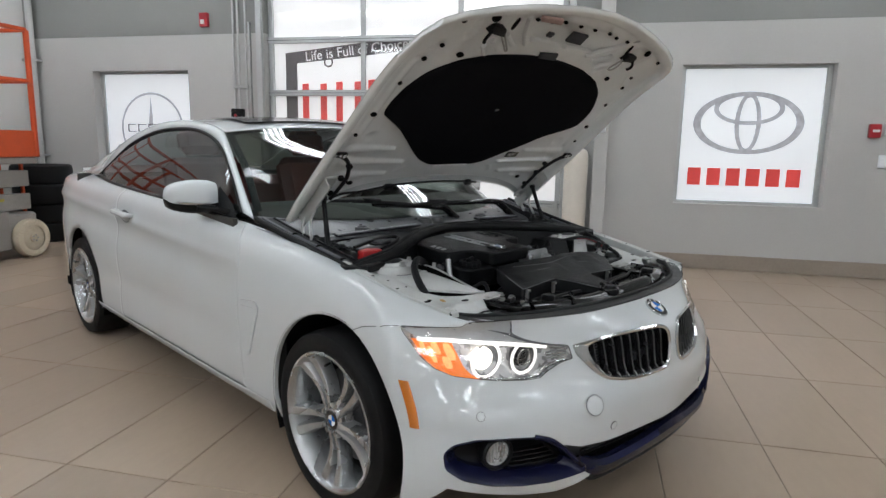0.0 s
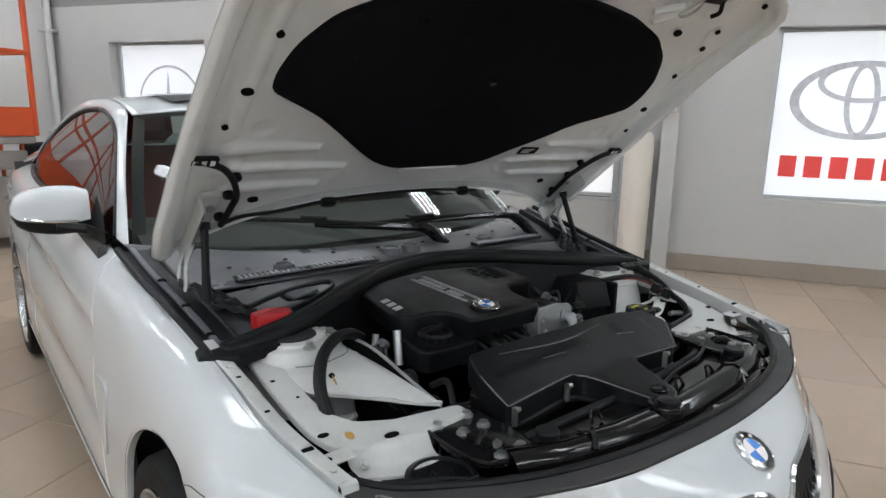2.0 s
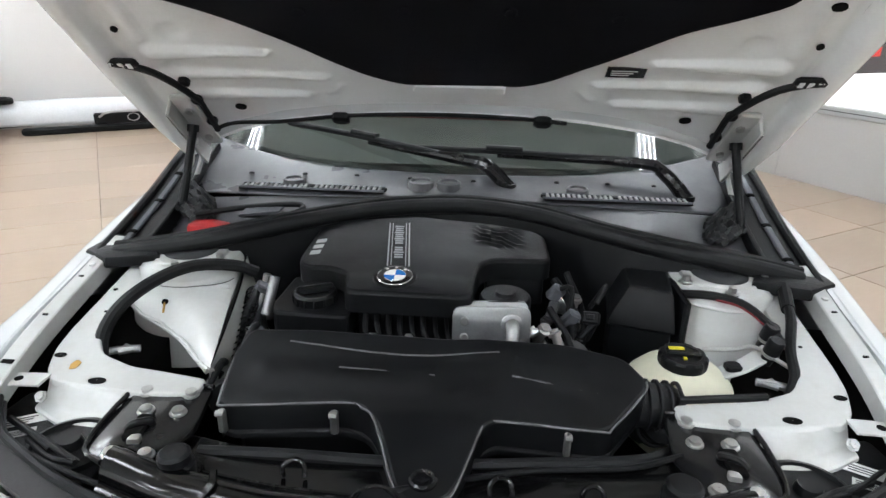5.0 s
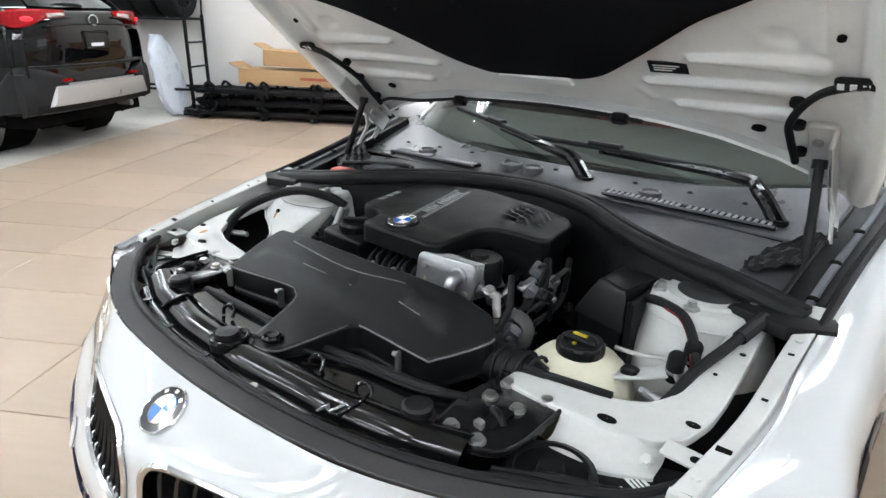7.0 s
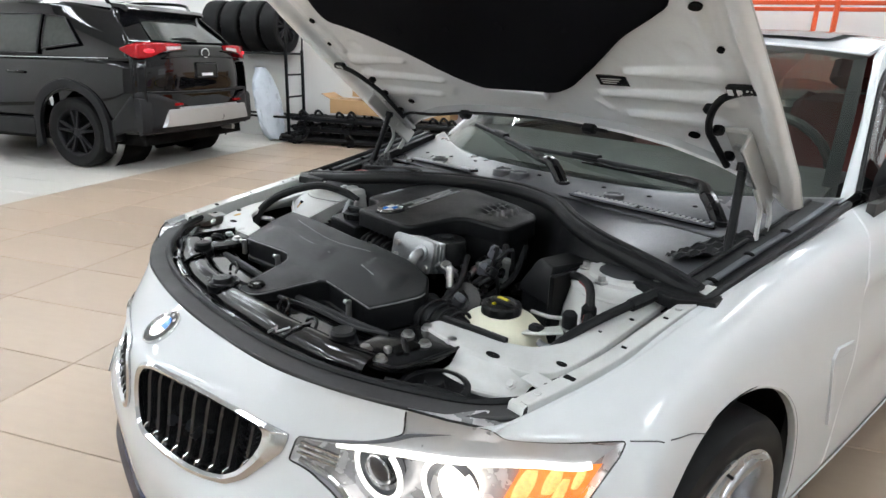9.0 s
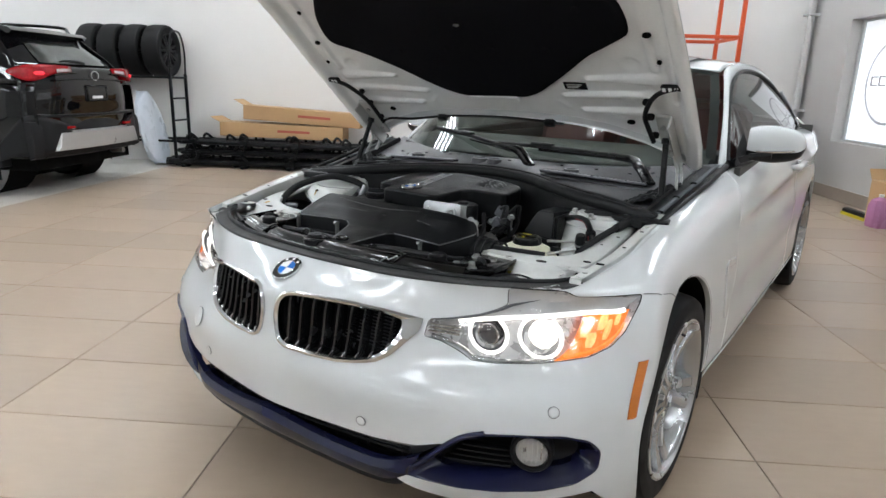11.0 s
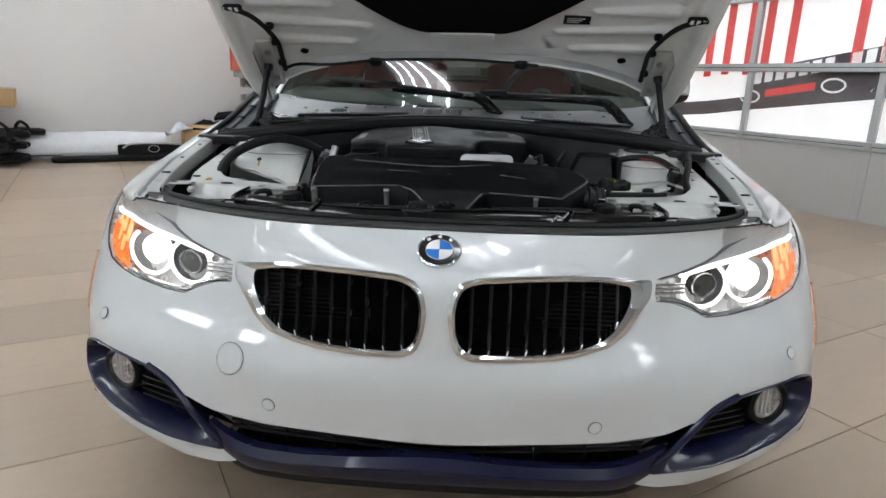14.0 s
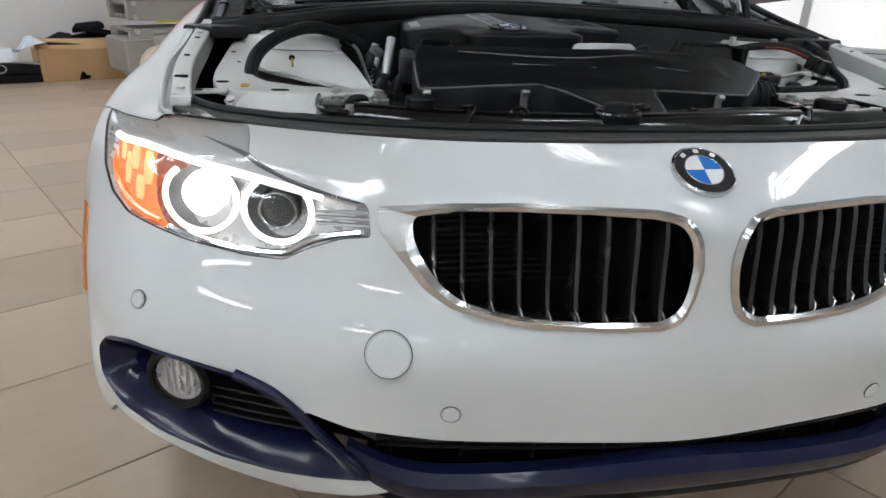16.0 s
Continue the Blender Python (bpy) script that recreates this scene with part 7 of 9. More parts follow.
for a in range(0, 360, 20):
    part("alternator_slot", Geo().join(Geo().box(.030, .050, -.0035, .0035, .006, .030), pose(.232, -.085, .690, 62, 0, 30) @ Matrix.Rotation(radians(a), 4, "Z")), DARK, alt)
part("pulley", Geo().lathe([(.03, -.02), (.03, .02), (.02, .025), (.0005, .025)], 20, pose(.10, -.09, .64, 80)), STEEL, car)

# control box, coolant reservoir
g = Geo().rings([[(x, y, z + dz) for (x, y), dz in zip(P, (0, .006, .004, 0))] for P, z in (
    (((.332, .004), (.440, -.038), (.468, .090), (.350, .120)), .600), (((.330, .002), (.440, -.040), (.468, .090), (.350, .120)), .735),
    (((.324, -.004), (.446, -.048), (.474, .094), (.344, .124)), .738), (((.326, -.002), (.445, -.046), (.472, .094), (.346, .124)), .750),
    (((.360, .014), (.438, -.030), (.458, .090), (.368, .112)), .810), (((.366, .020), (.434, -.022), (.452, .086), (.372, .108)), .816))])
box = part("control_box", g, BLACK_PLASTIC, car, "black control unit box", bevel=.005)
part("box_wall", Geo().box(.452, .464, -.058, .10, .60, .818, .004), BLACK_PLASTIC, box)
res = part("coolant_reservoir", Geo().lathe([(.06, -.16), (.088, -.13), (.098, -.08), (.098, -.065), (.100, -.06), (.098, -.055), (.090, -.03), (.07, -.008), (.05, .002), (.04, .006), (.038, .014)], 40, Matrix.Translation((.424, -.166, .748))), RESERVOIR, car, "milky coolant reservoir with a black cap")
rescap = part("reservoir_cap", Geo().rings([[(.424 + r * (1 - d * (math.cos(8 * a) > .45)) * math.cos(a), -.166 + r * (1 - d * (math.cos(8 * a) > .45)) * math.sin(a), .752 + h) for a in np.linspace(0, 2 * math.pi, 64, endpoint=False)] for r, h, d in ((.041, .0, .0), (.042, .006, .02), (.042, .017, .07), (.039, .021, .07), (.030, .022, .0), (.028, .019, .0))]), BLACK_PLASTIC, res)
part("cap_grip", Geo().box(.395, .453, -.173, -.159, .770, .778, .003), BLACK_PLASTIC, rescap)
part("cap_mark", Geo().box(.402, .428, -.157, -.148, .7735, .7765), YELLOW, res)
part("cap_mark", Geo().box(.418, .424, -.188, -.181, .7735, .7765), YELLOW, res)
part("level_mark", Geo().join(Geo().box(-.008, .008, -.001, .001, -.006, .006), pose(.429, -.2645, .685)), YELLOW, res)

# hoses and cables
def hose(name, pts, r, mat=RUBBER, label=""):
    return part(name, Geo().tube(pts, r, 10), mat, car, label)


hose("vacuum_hose", [(-.40, .03, .80), (-.44, .01, .822), (-.50, -.035, .838), (-.555, -.08, .826), (-.595, -.14, .80), (-.608, -.19, .765), (-.60, -.225, .72)], .0125, RUBBER, "thick black vacuum hose")
hose("cable_conduit", [(.662, .030, .828), (.650, -.02, .818), (.636, -.08, .806), (.610, -.15, .780), (.600, -.20, .760), (.585, -.225, .735)], .009, RUBBER, "black cable conduit along the rail")
hose("conduit_sleeve", [(.661, .020, .827), (.653, -.01, .820), (.643, -.05, .811)], .0125, RUBBER)
hose("cable_conduit", [(.460, .010, .806), (.505, -.022, .820), (.552, -.055, .822), (.585, -.095, .806), (.606, -.130, .780)], .0085, RUBBER, "black cable conduit over the tower")
hose("battery_lead", [(.515, -.036, .818), (.552, -.063, .818), (.583, -.103, .802), (.602, -.138, .776)], .003, material("red_cable", (.20, .015, .02), .5), "thin red cable")
hose("brake_line", [(.47, -.125, .760), (.52, -.135, .768), (.56, -.130, .772), (.60, -.175, .762)], .004, STEEL)
for x, y, z in ((.580, -.148, .778), (.590, -.104, .783)):
    con = part("connector", Geo().lathe([(.011, -.03), (.011, -.005), (.0145, -.004), (.0145, .020), (.012, .024), (.0005, .024)], 14, pose(x, y, z, 12, 8)), BLACK_PLASTIC, car, "black capped service connector")
    part("connector_ring", Geo().lathe([(.015, -.010), (.015, -.005), (.011, -.004)], 14, pose(x, y, z, 12, 8)), STEEL, con)
part("tower_bracket", Geo().ribbon([(.490, -.165, .735), (.525, -.158, .745), (.560, -.142, .756), (.592, -.120, .764)], .034, .006), INNER_PAINT, car, "white bracket across the wheel house")
part("bracket_clip", Geo().box(.500, .528, -.172, -.150, .740, .756, .004), BLACK_PLASTIC, car)
hose("heater_hose", [(-.40, -.05, .72), (-.385, -.10, .69), (-.36, -.17, .66), (-.34, -.24, .62)], .022)
for k, (a, b, c) in enumerate((((-.36, .0, .77), (-.37, -.08, .74), (-.35, -.17, .70)), ((-.38, -.02, .79), (-.40, -.09, .72), (-.38, -.2, .66)), ((.06, -.11, .76), (.02, -.17, .74), (-.06, -.20, .74)), ((.20, -.05, .79), (.24, -.12, .74), (.22, -.2, .68)), ((.22, .06, .80), (.25, 0, .77), (.24, -.1, .72)),
                                   ((-.02, -.13, .74), (-.05, -.17, .75), (-.10, -.2, .76)), ((.25, .10, .80), (.28, .02, .74), (.26, -.06, .70)), ((.30, -.20, .74), (.33, -.23, .75), (.36, -.3, .71)))):
    hose("cable", [a, b, c], .007 + .002 * (k % 3))
for x, y, z in ((-.375, -.02, .785), (-.365, -.10, .73), (.245, -.04, .765), (.22, .02, .79), (.27, -.14, .72)):
    part("plug", Geo().join(Geo().box(-.014, .014, -.01, .01, -.018, .018, .004), pose(x, y, z, 20, 30, 15)), GREY_PLASTIC, car)
for x, y, z in ((-.385, -.045, .77), (-.355, -.06, .80)):
    part("metal_pipe", Geo().cyl((x, y, z - .05), (x + .015, y + .03, z + .02), .010, 12), ALU, car)
rnd = random.Random(4)
for s in (-1, 1):
    for k in range(4):
        y = -.50 + .02 * k
        x = .50 + .03 * k
        pts = [(s * (x - .06 + rnd.uniform(-.02, .02)), y + rnd.uniform(-.01, .01), .72 + rnd.uniform(0, .012)), (s * x, y + .02 + rnd.uniform(-.01, .01), .728), (s * (x + .06), y + .05 + rnd.uniform(-.01, .015), .722)]
        hose("wire", pts, .0035 + .002 * rnd.random(), BLACK_PLASTIC)

# cowl: rubber arch, tray, grilles, wipers
arch = [(-.71, .045, .823), (-.64, .055, .832), (-.55, .075, .842), (-.45, .118, .855), (-.34, .186, .864), (-.20, .258, .872), (-.06, .300, .875), (.06, .306, .875), (.20, .266, .872), (.34, .165, .868), (.46, .105, .861), (.58, .080, .849), (.66, .070, .836), (.715, .06, .826)]
seal = part("cowl_seal", Geo().ribbon(arch, .046, .036), RUBBER, car, "bowed black rubber cowl seal", bevel=.006)
part("cowl_seal_bead", Geo().tube([(x, y + .008, z + .012) for x, y, z in arch], .012, 8), RUBBER, seal)
wall_pts = curve(arch[1:-1], np.linspace(0, 1, 40))
part("bulkhead", Geo().grid([[(x, y - .012 - .03 * k, z - .012 - .13 * k) for x, y, z in wall_pts] for k in range(3)]), BLACK_PLASTIC, car, "black sound-proofed bulkhead")
tray = loft([[(-.70, .06, .80), (-.45, .13, .828), (-.22, .262, .848), (0, .300, .856), (.22, .256, .848), (.45, .125, .838), (.70, .085, .81)], [(-.70, .20, .815), (-.45, .23, .845), (-.22, .288, .862), (0, .312, .872), (.22, .288, .862), (.45, .22, .848), (.70, .21, .825)], [(-.68, .33, .86), (-.45, .335, .872), (-.22, .328, .880), (0, .325, .885), (.22, .328, .880), (.45, .335, .872), (.68, .34, .862)]], 14, 40)
part("cowl_tray", Geo().grid(tray), COWL, car, "dusty black cowl tray")
cowl = loft([[(-.66, .36, .868), (-.35, .325, .880), (0, .315, .890), (.35, .325, .880), (.66, .36, .862)], [(-.69, .43, .880), (-.35, .375, .893), (0, .355, .906), (.35, .375, .893), (.69, .43, .880)], [(-.73, .58, .918), (-.38, .46, .914), (0, .425, .918), (.38, .46, .914), (.73, .58, .918)], [(-.745, .69, .944), (-.45, .52, .922), (0, .45, .914), (.45, .52, .922), (.745, .69, .944)]], 20, 60)
cw = part("cowl_panel", Geo().grid(cowl), COWL, car, "dusty grey plastic cowl below the windshield", thick=.003)
deck = np.concatenate([cowl.reshape(-1, 3), tray.reshape(-1, 3)])


def over(x, y):
    """Height of the cowl's surface."""
    d = (deck[:, 0] - x) ** 2 + (deck[:, 1] - y) ** 2
    k = np.argsort(d)[:4]
    return float(deck[k, 2].max())


for x0, x1 in ((.215, .385), (.395, .575), (-.36, -.18), (-.55, -.375)):
    yy = lambda x: .325 + .174 * (abs(x) - .217)
    zz = lambda x: .899 - .053 * (abs(x) - .217)
    xs = np.linspace(x0 - .006, x1 + .006, 8)
    gr = part("cowl_grille", Geo().ribbon([(x, yy(x), zz(x)) for x in xs], .034, .006, smooth=2), DARK, cw, "slotted cowl air grille")
    part("grille_rail", Geo().tube([(x, yy(x) - .016, zz(x) + .003) for x in xs], .0035, 6, 2), GREY_PLASTIC, gr)
    part("grille_rail", Geo().tube([(x, yy(x) + .016, zz(x) + .004) for x in xs], .0035, 6, 2), GREY_PLASTIC, gr)
    for k in range(13):
        x = x0 + (x1 - x0) * (k + .5) / 13
        part("grille_tooth", Geo().join(Geo().box(-.0035, .0035, -.015, .015, 0, .007, .0015), Matrix.Translation((x, yy(x), zz(x)))), PALE_PLASTIC, gr)
for x in (-.55, -.4, -.26, -.12, .04, .25, .38, .5):
    part("cowl_screw", Geo().lathe([(.007, 0), (.006, .003), (.002, .001), (.0005, .001)], 10, Matrix.Translation((x, .375 + .12 * abs(x), over(x, .375 + .12 * abs(x)) + .002))), BLACK_PLASTIC, cw)
for x, y, r in ((-.09, .335, .035), (-.02, .332, .032), (-.42, .36, .03), (.30, .35, .03)):
    part("cowl_boss", Geo().lathe([(r, -.012), (r * .9, .006), (r * .7, .008), (r * .6, .003), (.0005, .003)], 24, Matrix.Translation((x, y + .03, over(x, y + .03) + .002))), COWL, cw)
cap = part("terminal_cover", Geo().prism(rounded([(-.60, .145), (-.515, .138), (-.505, .178), (-.55, .198), (-.60, .185)], .008, 2), .815, .856, .008), RED_CAP, car, "red plastic jump-start terminal cover")
mesh = part("filter_grille", Geo().box(-.50, -.40, .20, .25, .858, .866, .003), BLACK_PLASTIC, car)
for k in range(6):
    part("grille_rib", Geo().join(Geo().box(-.045, .045, -.003, .003, 0, .006), pose(-.45, .205 + .008 * k, .866, 0, 0, 25)), GREY_PLASTIC, mesh)
part("filter_frame", Geo().tube([(-.60, .20, .862), (-.52, .235, .868), (-.44, .255, .874), (-.37, .26, .876), (-.36, .23, .872), (-.42, .19, .862), (-.50, .165, .85)], .007, 8), BLACK_PLASTIC, car)
for s in (1, -1):
    g = loft([[(s * .58, .17, .850), (s * .63, .20, .858), (s * .68, .25, .862)], [(s * .57, .24, .845), (s * .62, .27, .868), (s * .68, .31, .875)], [(s * .60, .32, .862), (s * .65, .34, .89), (s * .70, .37, .892)]], 14, 14)
    for i in range(14):
        for j in range(14):
            g[i, j, 2] += .008 * math.sin(1.9 * i + .6 * j) * math.cos(1.1 * j)
    part("folded_flap", Geo().grid(g), RUBBER, car, angle=15)
for pivot, elbow, tip, mid in (((.582, .412, .878), (.455, .470, .958), (-.20, .530, .965), (.10, .505, .957)), ((.130, .384, .900), (.001, .420, .963), (-.50, .640, 1.000), (-.25, .54, .972))):
    wp = part("wiper", Geo().tube([pivot, tuple(np.array(pivot) * .55 + np.array(elbow) * .45 + np.array((0, 0, .024))), elbow, mid], [.019, .018, .014, .007], 10), GLOSS_BLACK, car, "black windshield wiper")
    part("wiper_pivot", Geo().cyl((pivot[0], pivot[1], pivot[2] - .02), (pivot[0], pivot[1], pivot[2] + .014), .018, 14), BLACK_PLASTIC, wp)
    a, b = np.array(elbow) + (-.02 if True else 0, .012, .004), np.array(tip)
    c = (a + b) / 2 + (0, -.012, .006)
    part("wiper_blade", Geo().ribbon([a, c, b], .016, .014), RUBBER, wp)
    part("blade_holder", Geo().ribbon([c * .85 + a * .15 + (0, 0, .008), c * .85 + b * .15 + (0, 0, .008)], .022, .016), BLACK_PLASTIC, wp)

# small fittings between the engine cover and the control box
fit = random.Random(21)
for k in range(26):
    x, y = fit.uniform(.10, .29), fit.uniform(-.13, .06)
    z = fit.uniform(.70, .775)
    turn = pose(x, y, z, fit.uniform(-40, 40), fit.uniform(-40, 40), fit.uniform(0, 180))
    kind = k % 4
    if kind == 0:
        part("engine_bracket", Geo().join(Geo().box(-.022, .022, -.010, .010, -.006, .006, .003).cyl((-.014, 0, .006), (-.014, 0, .012), .006, 6), turn), ALU, car)
    elif kind == 1:
        part("wiring_plug", Geo().join(Geo().box(-.016, .016, -.010, .010, -.012, .012, .003).box(-.008, .008, -.013, .013, -.006, .006, .002), turn), BLACK_PLASTIC, car)
    elif kind == 2:
        part("pipe_stub", Geo().join(Geo().cyl((0, 0, -.03), (0, 0, .02), .009, 12).lathe([(.013, .008), (.013, .014), (.009, .016)], 12), turn), STEEL, car)
    else:
        a, b = (x, y, z), (x + fit.uniform(-.06, .06), y + fit.uniform(-.07, .05), z + fit.uniform(-.03, .04))
        c = ((a[0] + b[0]) / 2 + .02, (a[1] + b[1]) / 2, max(a[2], b[2]) + .025)
        hose("loom", [a, c, b], .005)
for k in range(10):
    x, y, z = fit.uniform(-.41, -.345), fit.uniform(-.20, .08), fit.uniform(.68, .78)
    if k % 2:
        part("pipe_stub", Geo().join(Geo().cyl((0, 0, -.03), (0, 0, .03), .008, 10), pose(x, y, z, fit.uniform(-30, 30), fit.uniform(-30, 30))), STEEL, car)
    else:
        hose("loom", [(x, y, z), (x + .01, y - .04, z + .02), (x - .01, y - .09, z - .02)], .007)
# corrugated sleeve beside the wheel house
for k in range(14):
    t = k / 13
    part("sleeve_ring", Geo().lathe([(.014, -.004), (.0165, 0), (.014, .004)], 14, pose(-.392 + .012 * t, -.02 - .16 * t, .775 - .09 * t, 62, 0, 0)), RUBBER, car)

# ---- things in the showroom ----
ORANGE = material("orange_paint", (0.62, 0.085, 0.02), 0.42, 0, 0.06, 6, 80, dirt=(0.25, .06, .03), dirt_amount=.25, dirt_scale=8)
LIFT_GREY = material("lift_grey_paint", (0.30, 0.28, 0.26), 0.5, 0, 0.08, 6, 80, dirt=(0.16, .14, .12), dirt_amount=.4, dirt_scale=6)
CREAM = material("cream_wheel", (0.58, 0.50, 0.38), 0.55, 0, 0.06, 8, 80, dirt=(0.3, .22, .14), dirt_amount=.4, dirt_scale=9)
CARD = material("cardboard", (0.46, 0.29, 0.145), 0.75, 0, 0.06, 5, 90, bump=.15, bump_scale=150)
WOOD = material("broom_wood", (0.42, 0.25, 0.13), 0.55, 0, 0.1, 10, 120)
BLACK_CAR = material("black_car_paint", (0.004, 0.004, 0.005), 0.3, 0, 0.05, 5, 80, coat=1.0, specular=0.0)
SUV_GLASS = material("privacy_glass", (0.030, 0.034, 0.031), 0.06, 0, 0.2, 2, 20, specular=0.6)
CLADDING = material("dark_cladding", (0.012, 0.012, 0.0135), 0.5, 0, 0.1, 8, 150, specular=0.25)
SILVER_TRIM = material("silver_trim", (0.50, 0.50, 0.50), 0.35, 0.5, 0.05, 8, 100)
RED_LENS = material("red_tail_lens", (0.26, 0.004, 0.008), 0.15, 0, 0.35, 30, 120, coat=.5, emit=.03, emit_colour=(1, .01, .02), specular=0.2)
RED_LIT = material("red_lamp_lit", (0.6, 0.02, 0.03), 0.3, emit=.6, emit_colour=(1, .03, .05))
CLEAR_LENS = material("pale_lamp_lens", (0.42, 0.30, 0.30), 0.15, 0, 0.3, 40, 100, coat=.8)
BAG = material("plastic_sheet", (0.62, 0.67, 0.74), 0.3, 0, 0.06, 6, 60)
WHITE_PART = material("white_plastic_cover", (0.66, 0.67, 0.68), 0.35, coat=.4)
PURPLE = material("purple_fluid", (0.40, 0.17, 0.32), 0.25, coat=.4)
BLUE_BRUSH = material("blue_brush", (0.03, 0.08, 0.35), 0.6)
WHITE_BOX = material("white_switch", (0.7, 0.72, 0.74), 0.4)


def bollard(u, v, r, h):
    b = thing("bollard", room(u, v), "cream plastic-sleeved bollard beside the roller door", "bollard", "bollards by the roller door")
    part("sleeve", Geo().lathe([(r, 0.0), (r, h - .10), (r * .97, h - .065), (r * .83, h - .03), (r * .53, h - .008), (.0005, h)], 40), SLEEVE, b)
    part("base_ring", Geo().lathe([(r + .005, 0), (r + .005, .03), (r, .034)], 40), SLEEVE, b)
    return b


bollard(4.15, -.19, .122, 1.235)
bollard(4.10, 3.58, .145, 1.36)
col = thing("steel_column", room(0, 0), "greige painted square steel column", "column")
part("shaft", Geo().box(4.14, 4.30, -.50, -.36, 0, CEIL, .006), WALL_PAINT, col)
part("base_plate", Geo().box(4.12, 4.31, -.52, -.34, 0, .012), WALL_PAINT, col)


def wall_box(name, v, z, w, h, d, mat, label, cat):
    ob = thing(name, room(DOOR_U, v, z), label, cat)
    part("casing", Geo().box(-d, 0, -w / 2, w / 2, -h / 2, h / 2, .006), mat, ob)
    part("cover", Geo().box(-d - .004, -d, -w * .38, w * .38, -h * .38, h * .38, .002), mat, ob)
    return ob


a1 = wall_box("fire_alarm", 4.22, 2.65, .11, .16, .05, ALARM_RED, "red fire alarm sounder on the wall", "fire alarm")
part("strobe", Geo().box(-.062, -.054, -.02, .03, -.05, .0, .004), STICKER, a1)
a2 = wall_box("fire_alarm", -2.97, 1.44, .10, .13, .05, ALARM_RED, "red fire alarm pull station on the wall", "fire alarm")
part("pull_bar", Geo().box(-.066, -.054, -.03, .03, -.012, .012, .003), STICKER, a2)
wall_box("thermostat", -3.10, 1.46, .08, .12, .03, WHITE_BOX, "small white thermostat on the wall", "thermostat")
wall_box("wall_plate", -3.08, 1.15, .085, .13, .012, WHITE_BOX, "white blank wall plate", "wall plate")
sw1 = thing("switch_box", room(4.14, -.43, 1.46), "white switch box on the column", "switch")
part("casing", Geo().box(-.05, 0, -.04, .04, -.07, .07, .008), WHITE_BOX, sw1)
sw2 = thing("sensor_box", room(DOOR_U - .05, -.16, .62), "pale blue door sensor box", "sensor")
part("casing", Geo().box(-.05, 0, -.04, .04, -.06, .06, .008), WHITE_BOX, sw2)
op = wall_box("door_operator", 3.80, 1.50, .13, .24, .10, BLACK_PLASTIC, "black door control box on the wall", "control box")
part("button", Geo().cyl((-.104, 0, .04), (-.116, 0, .04), .018, 12), ALARM_RED, op)
cond = thing("conduit", room(DOOR_U - .03, 3.78, 0), "grey vertical conduits beside the roller door", "conduit")
for k, (v, z0, z1) in enumerate(((0, 1.62, 3.2), (.06, 1.62, 3.2), (-.10, .3, 3.0))):
    part("pipe", Geo().cyl((0, v, z0), (0, v, z1), .012, 8), PIPE, cond)
part("pipe_clamp", Geo().box(-.015, .03, -.12, .09, 1.86, 1.90, .004), STEEL, cond)
chain = thing("chain_hoist", room(DOOR_U - .08, 3.60, 0), "steel chain hoist rail of the roller door", "hoist")
part("guide", Geo().box(-.02, .02, -.012, .012, .25, 2.6, .003), STEEL, chain)
part("wheel", Geo().lathe([(.05, -.02), (.055, 0), (.05, .02)], 16, pose(0, 0, .30, 90)), BLACK_PLASTIC, chain)
cp = thing("corner_pipe", room(4.22, 6.66), "pale painted pipe in the room's corner", "pipe")
part("riser", Geo().cyl((0, 0, .6), (0, 0, CEIL), .038, 14), PIPE, cp)
part("drop", Geo().cyl((.05, .07, .0), (.05, .07, CEIL), .03, 12), PIPE, cp)
for z in (1.0, 2.2):
    part("pipe_bracket", Geo().box(-.05, .10, -.05, .12, z, z + .03, .004), PIPE, cp)

# broom, squeegee, carton and jug
br = thing("push_broom", room(3.98, 4.26), "wooden push broom leaning on the wall", "broom")
part("handle", Geo().cyl((0, 0, .06), (.29, -.30, 1.42), .013, 10), WOOD, br)
part("head", Geo().box(-.04, .04, -.02, .40, .02, .07, .01), BLACK_PLASTIC, br)
part("bristles", Geo().box(-.05, .03, -.02, .40, 0.0, .03), YELLOW, br)
bb = thing("deck_brush", room(4.0, 3.98), "blue deck brush with a grey pole", "brush")
part("head", Geo().box(-.035, .035, -.16, .16, .0, .075, .012), BLUE_BRUSH, bb)
part("handle", Geo().cyl((0, 0, .06), (.25, -.12, .95), .012, 10), STEEL, bb)
ct = thing("carton", room(4.10, 4.10), "open brown cardboard carton against the wall", "carton")
part("box_body", Geo().box(-.16, .16, -.15, .15, .0, .42, .004), CARD, ct)
part("flap", Geo().join(Geo().box(-.16, .16, 0, .12, 0, .006), pose(0, .15, .42, 55)), CARD, ct)
jg = thing("fluid_jug", room(3.90, 3.98), "clear jug of purple washer fluid", "jug")
part("bottle", Geo().rings([[(x * w, y * d, z) for x, y in ((-1, -.6), (-.6, -1), (.6, -1), (1, -.6), (1, .6), (.6, 1), (-.6, 1), (-1, .6))] for w, d, z in ((.07, .09, 0), (.075, .095, .02), (.075, .095, .20), (.06, .07, .26), (.02, .02, .29))]), PURPLE, jg)
part("cap", Geo().cyl((0, 0, .285), (0, 0, .315), .022, 12), STICKER, jg)


def tyre_geo(r, w, rin):
    return Geo().lathe([(rin, -w * .42), (rin + .03, -w / 2), (r - .03, -w / 2), (r - .008, -w * .43), (r, -w * .25), (r, w * .25), (r - .008, w * .43), (r - .03, w / 2), (rin + .03, w / 2), (rin, w * .42)], 48)


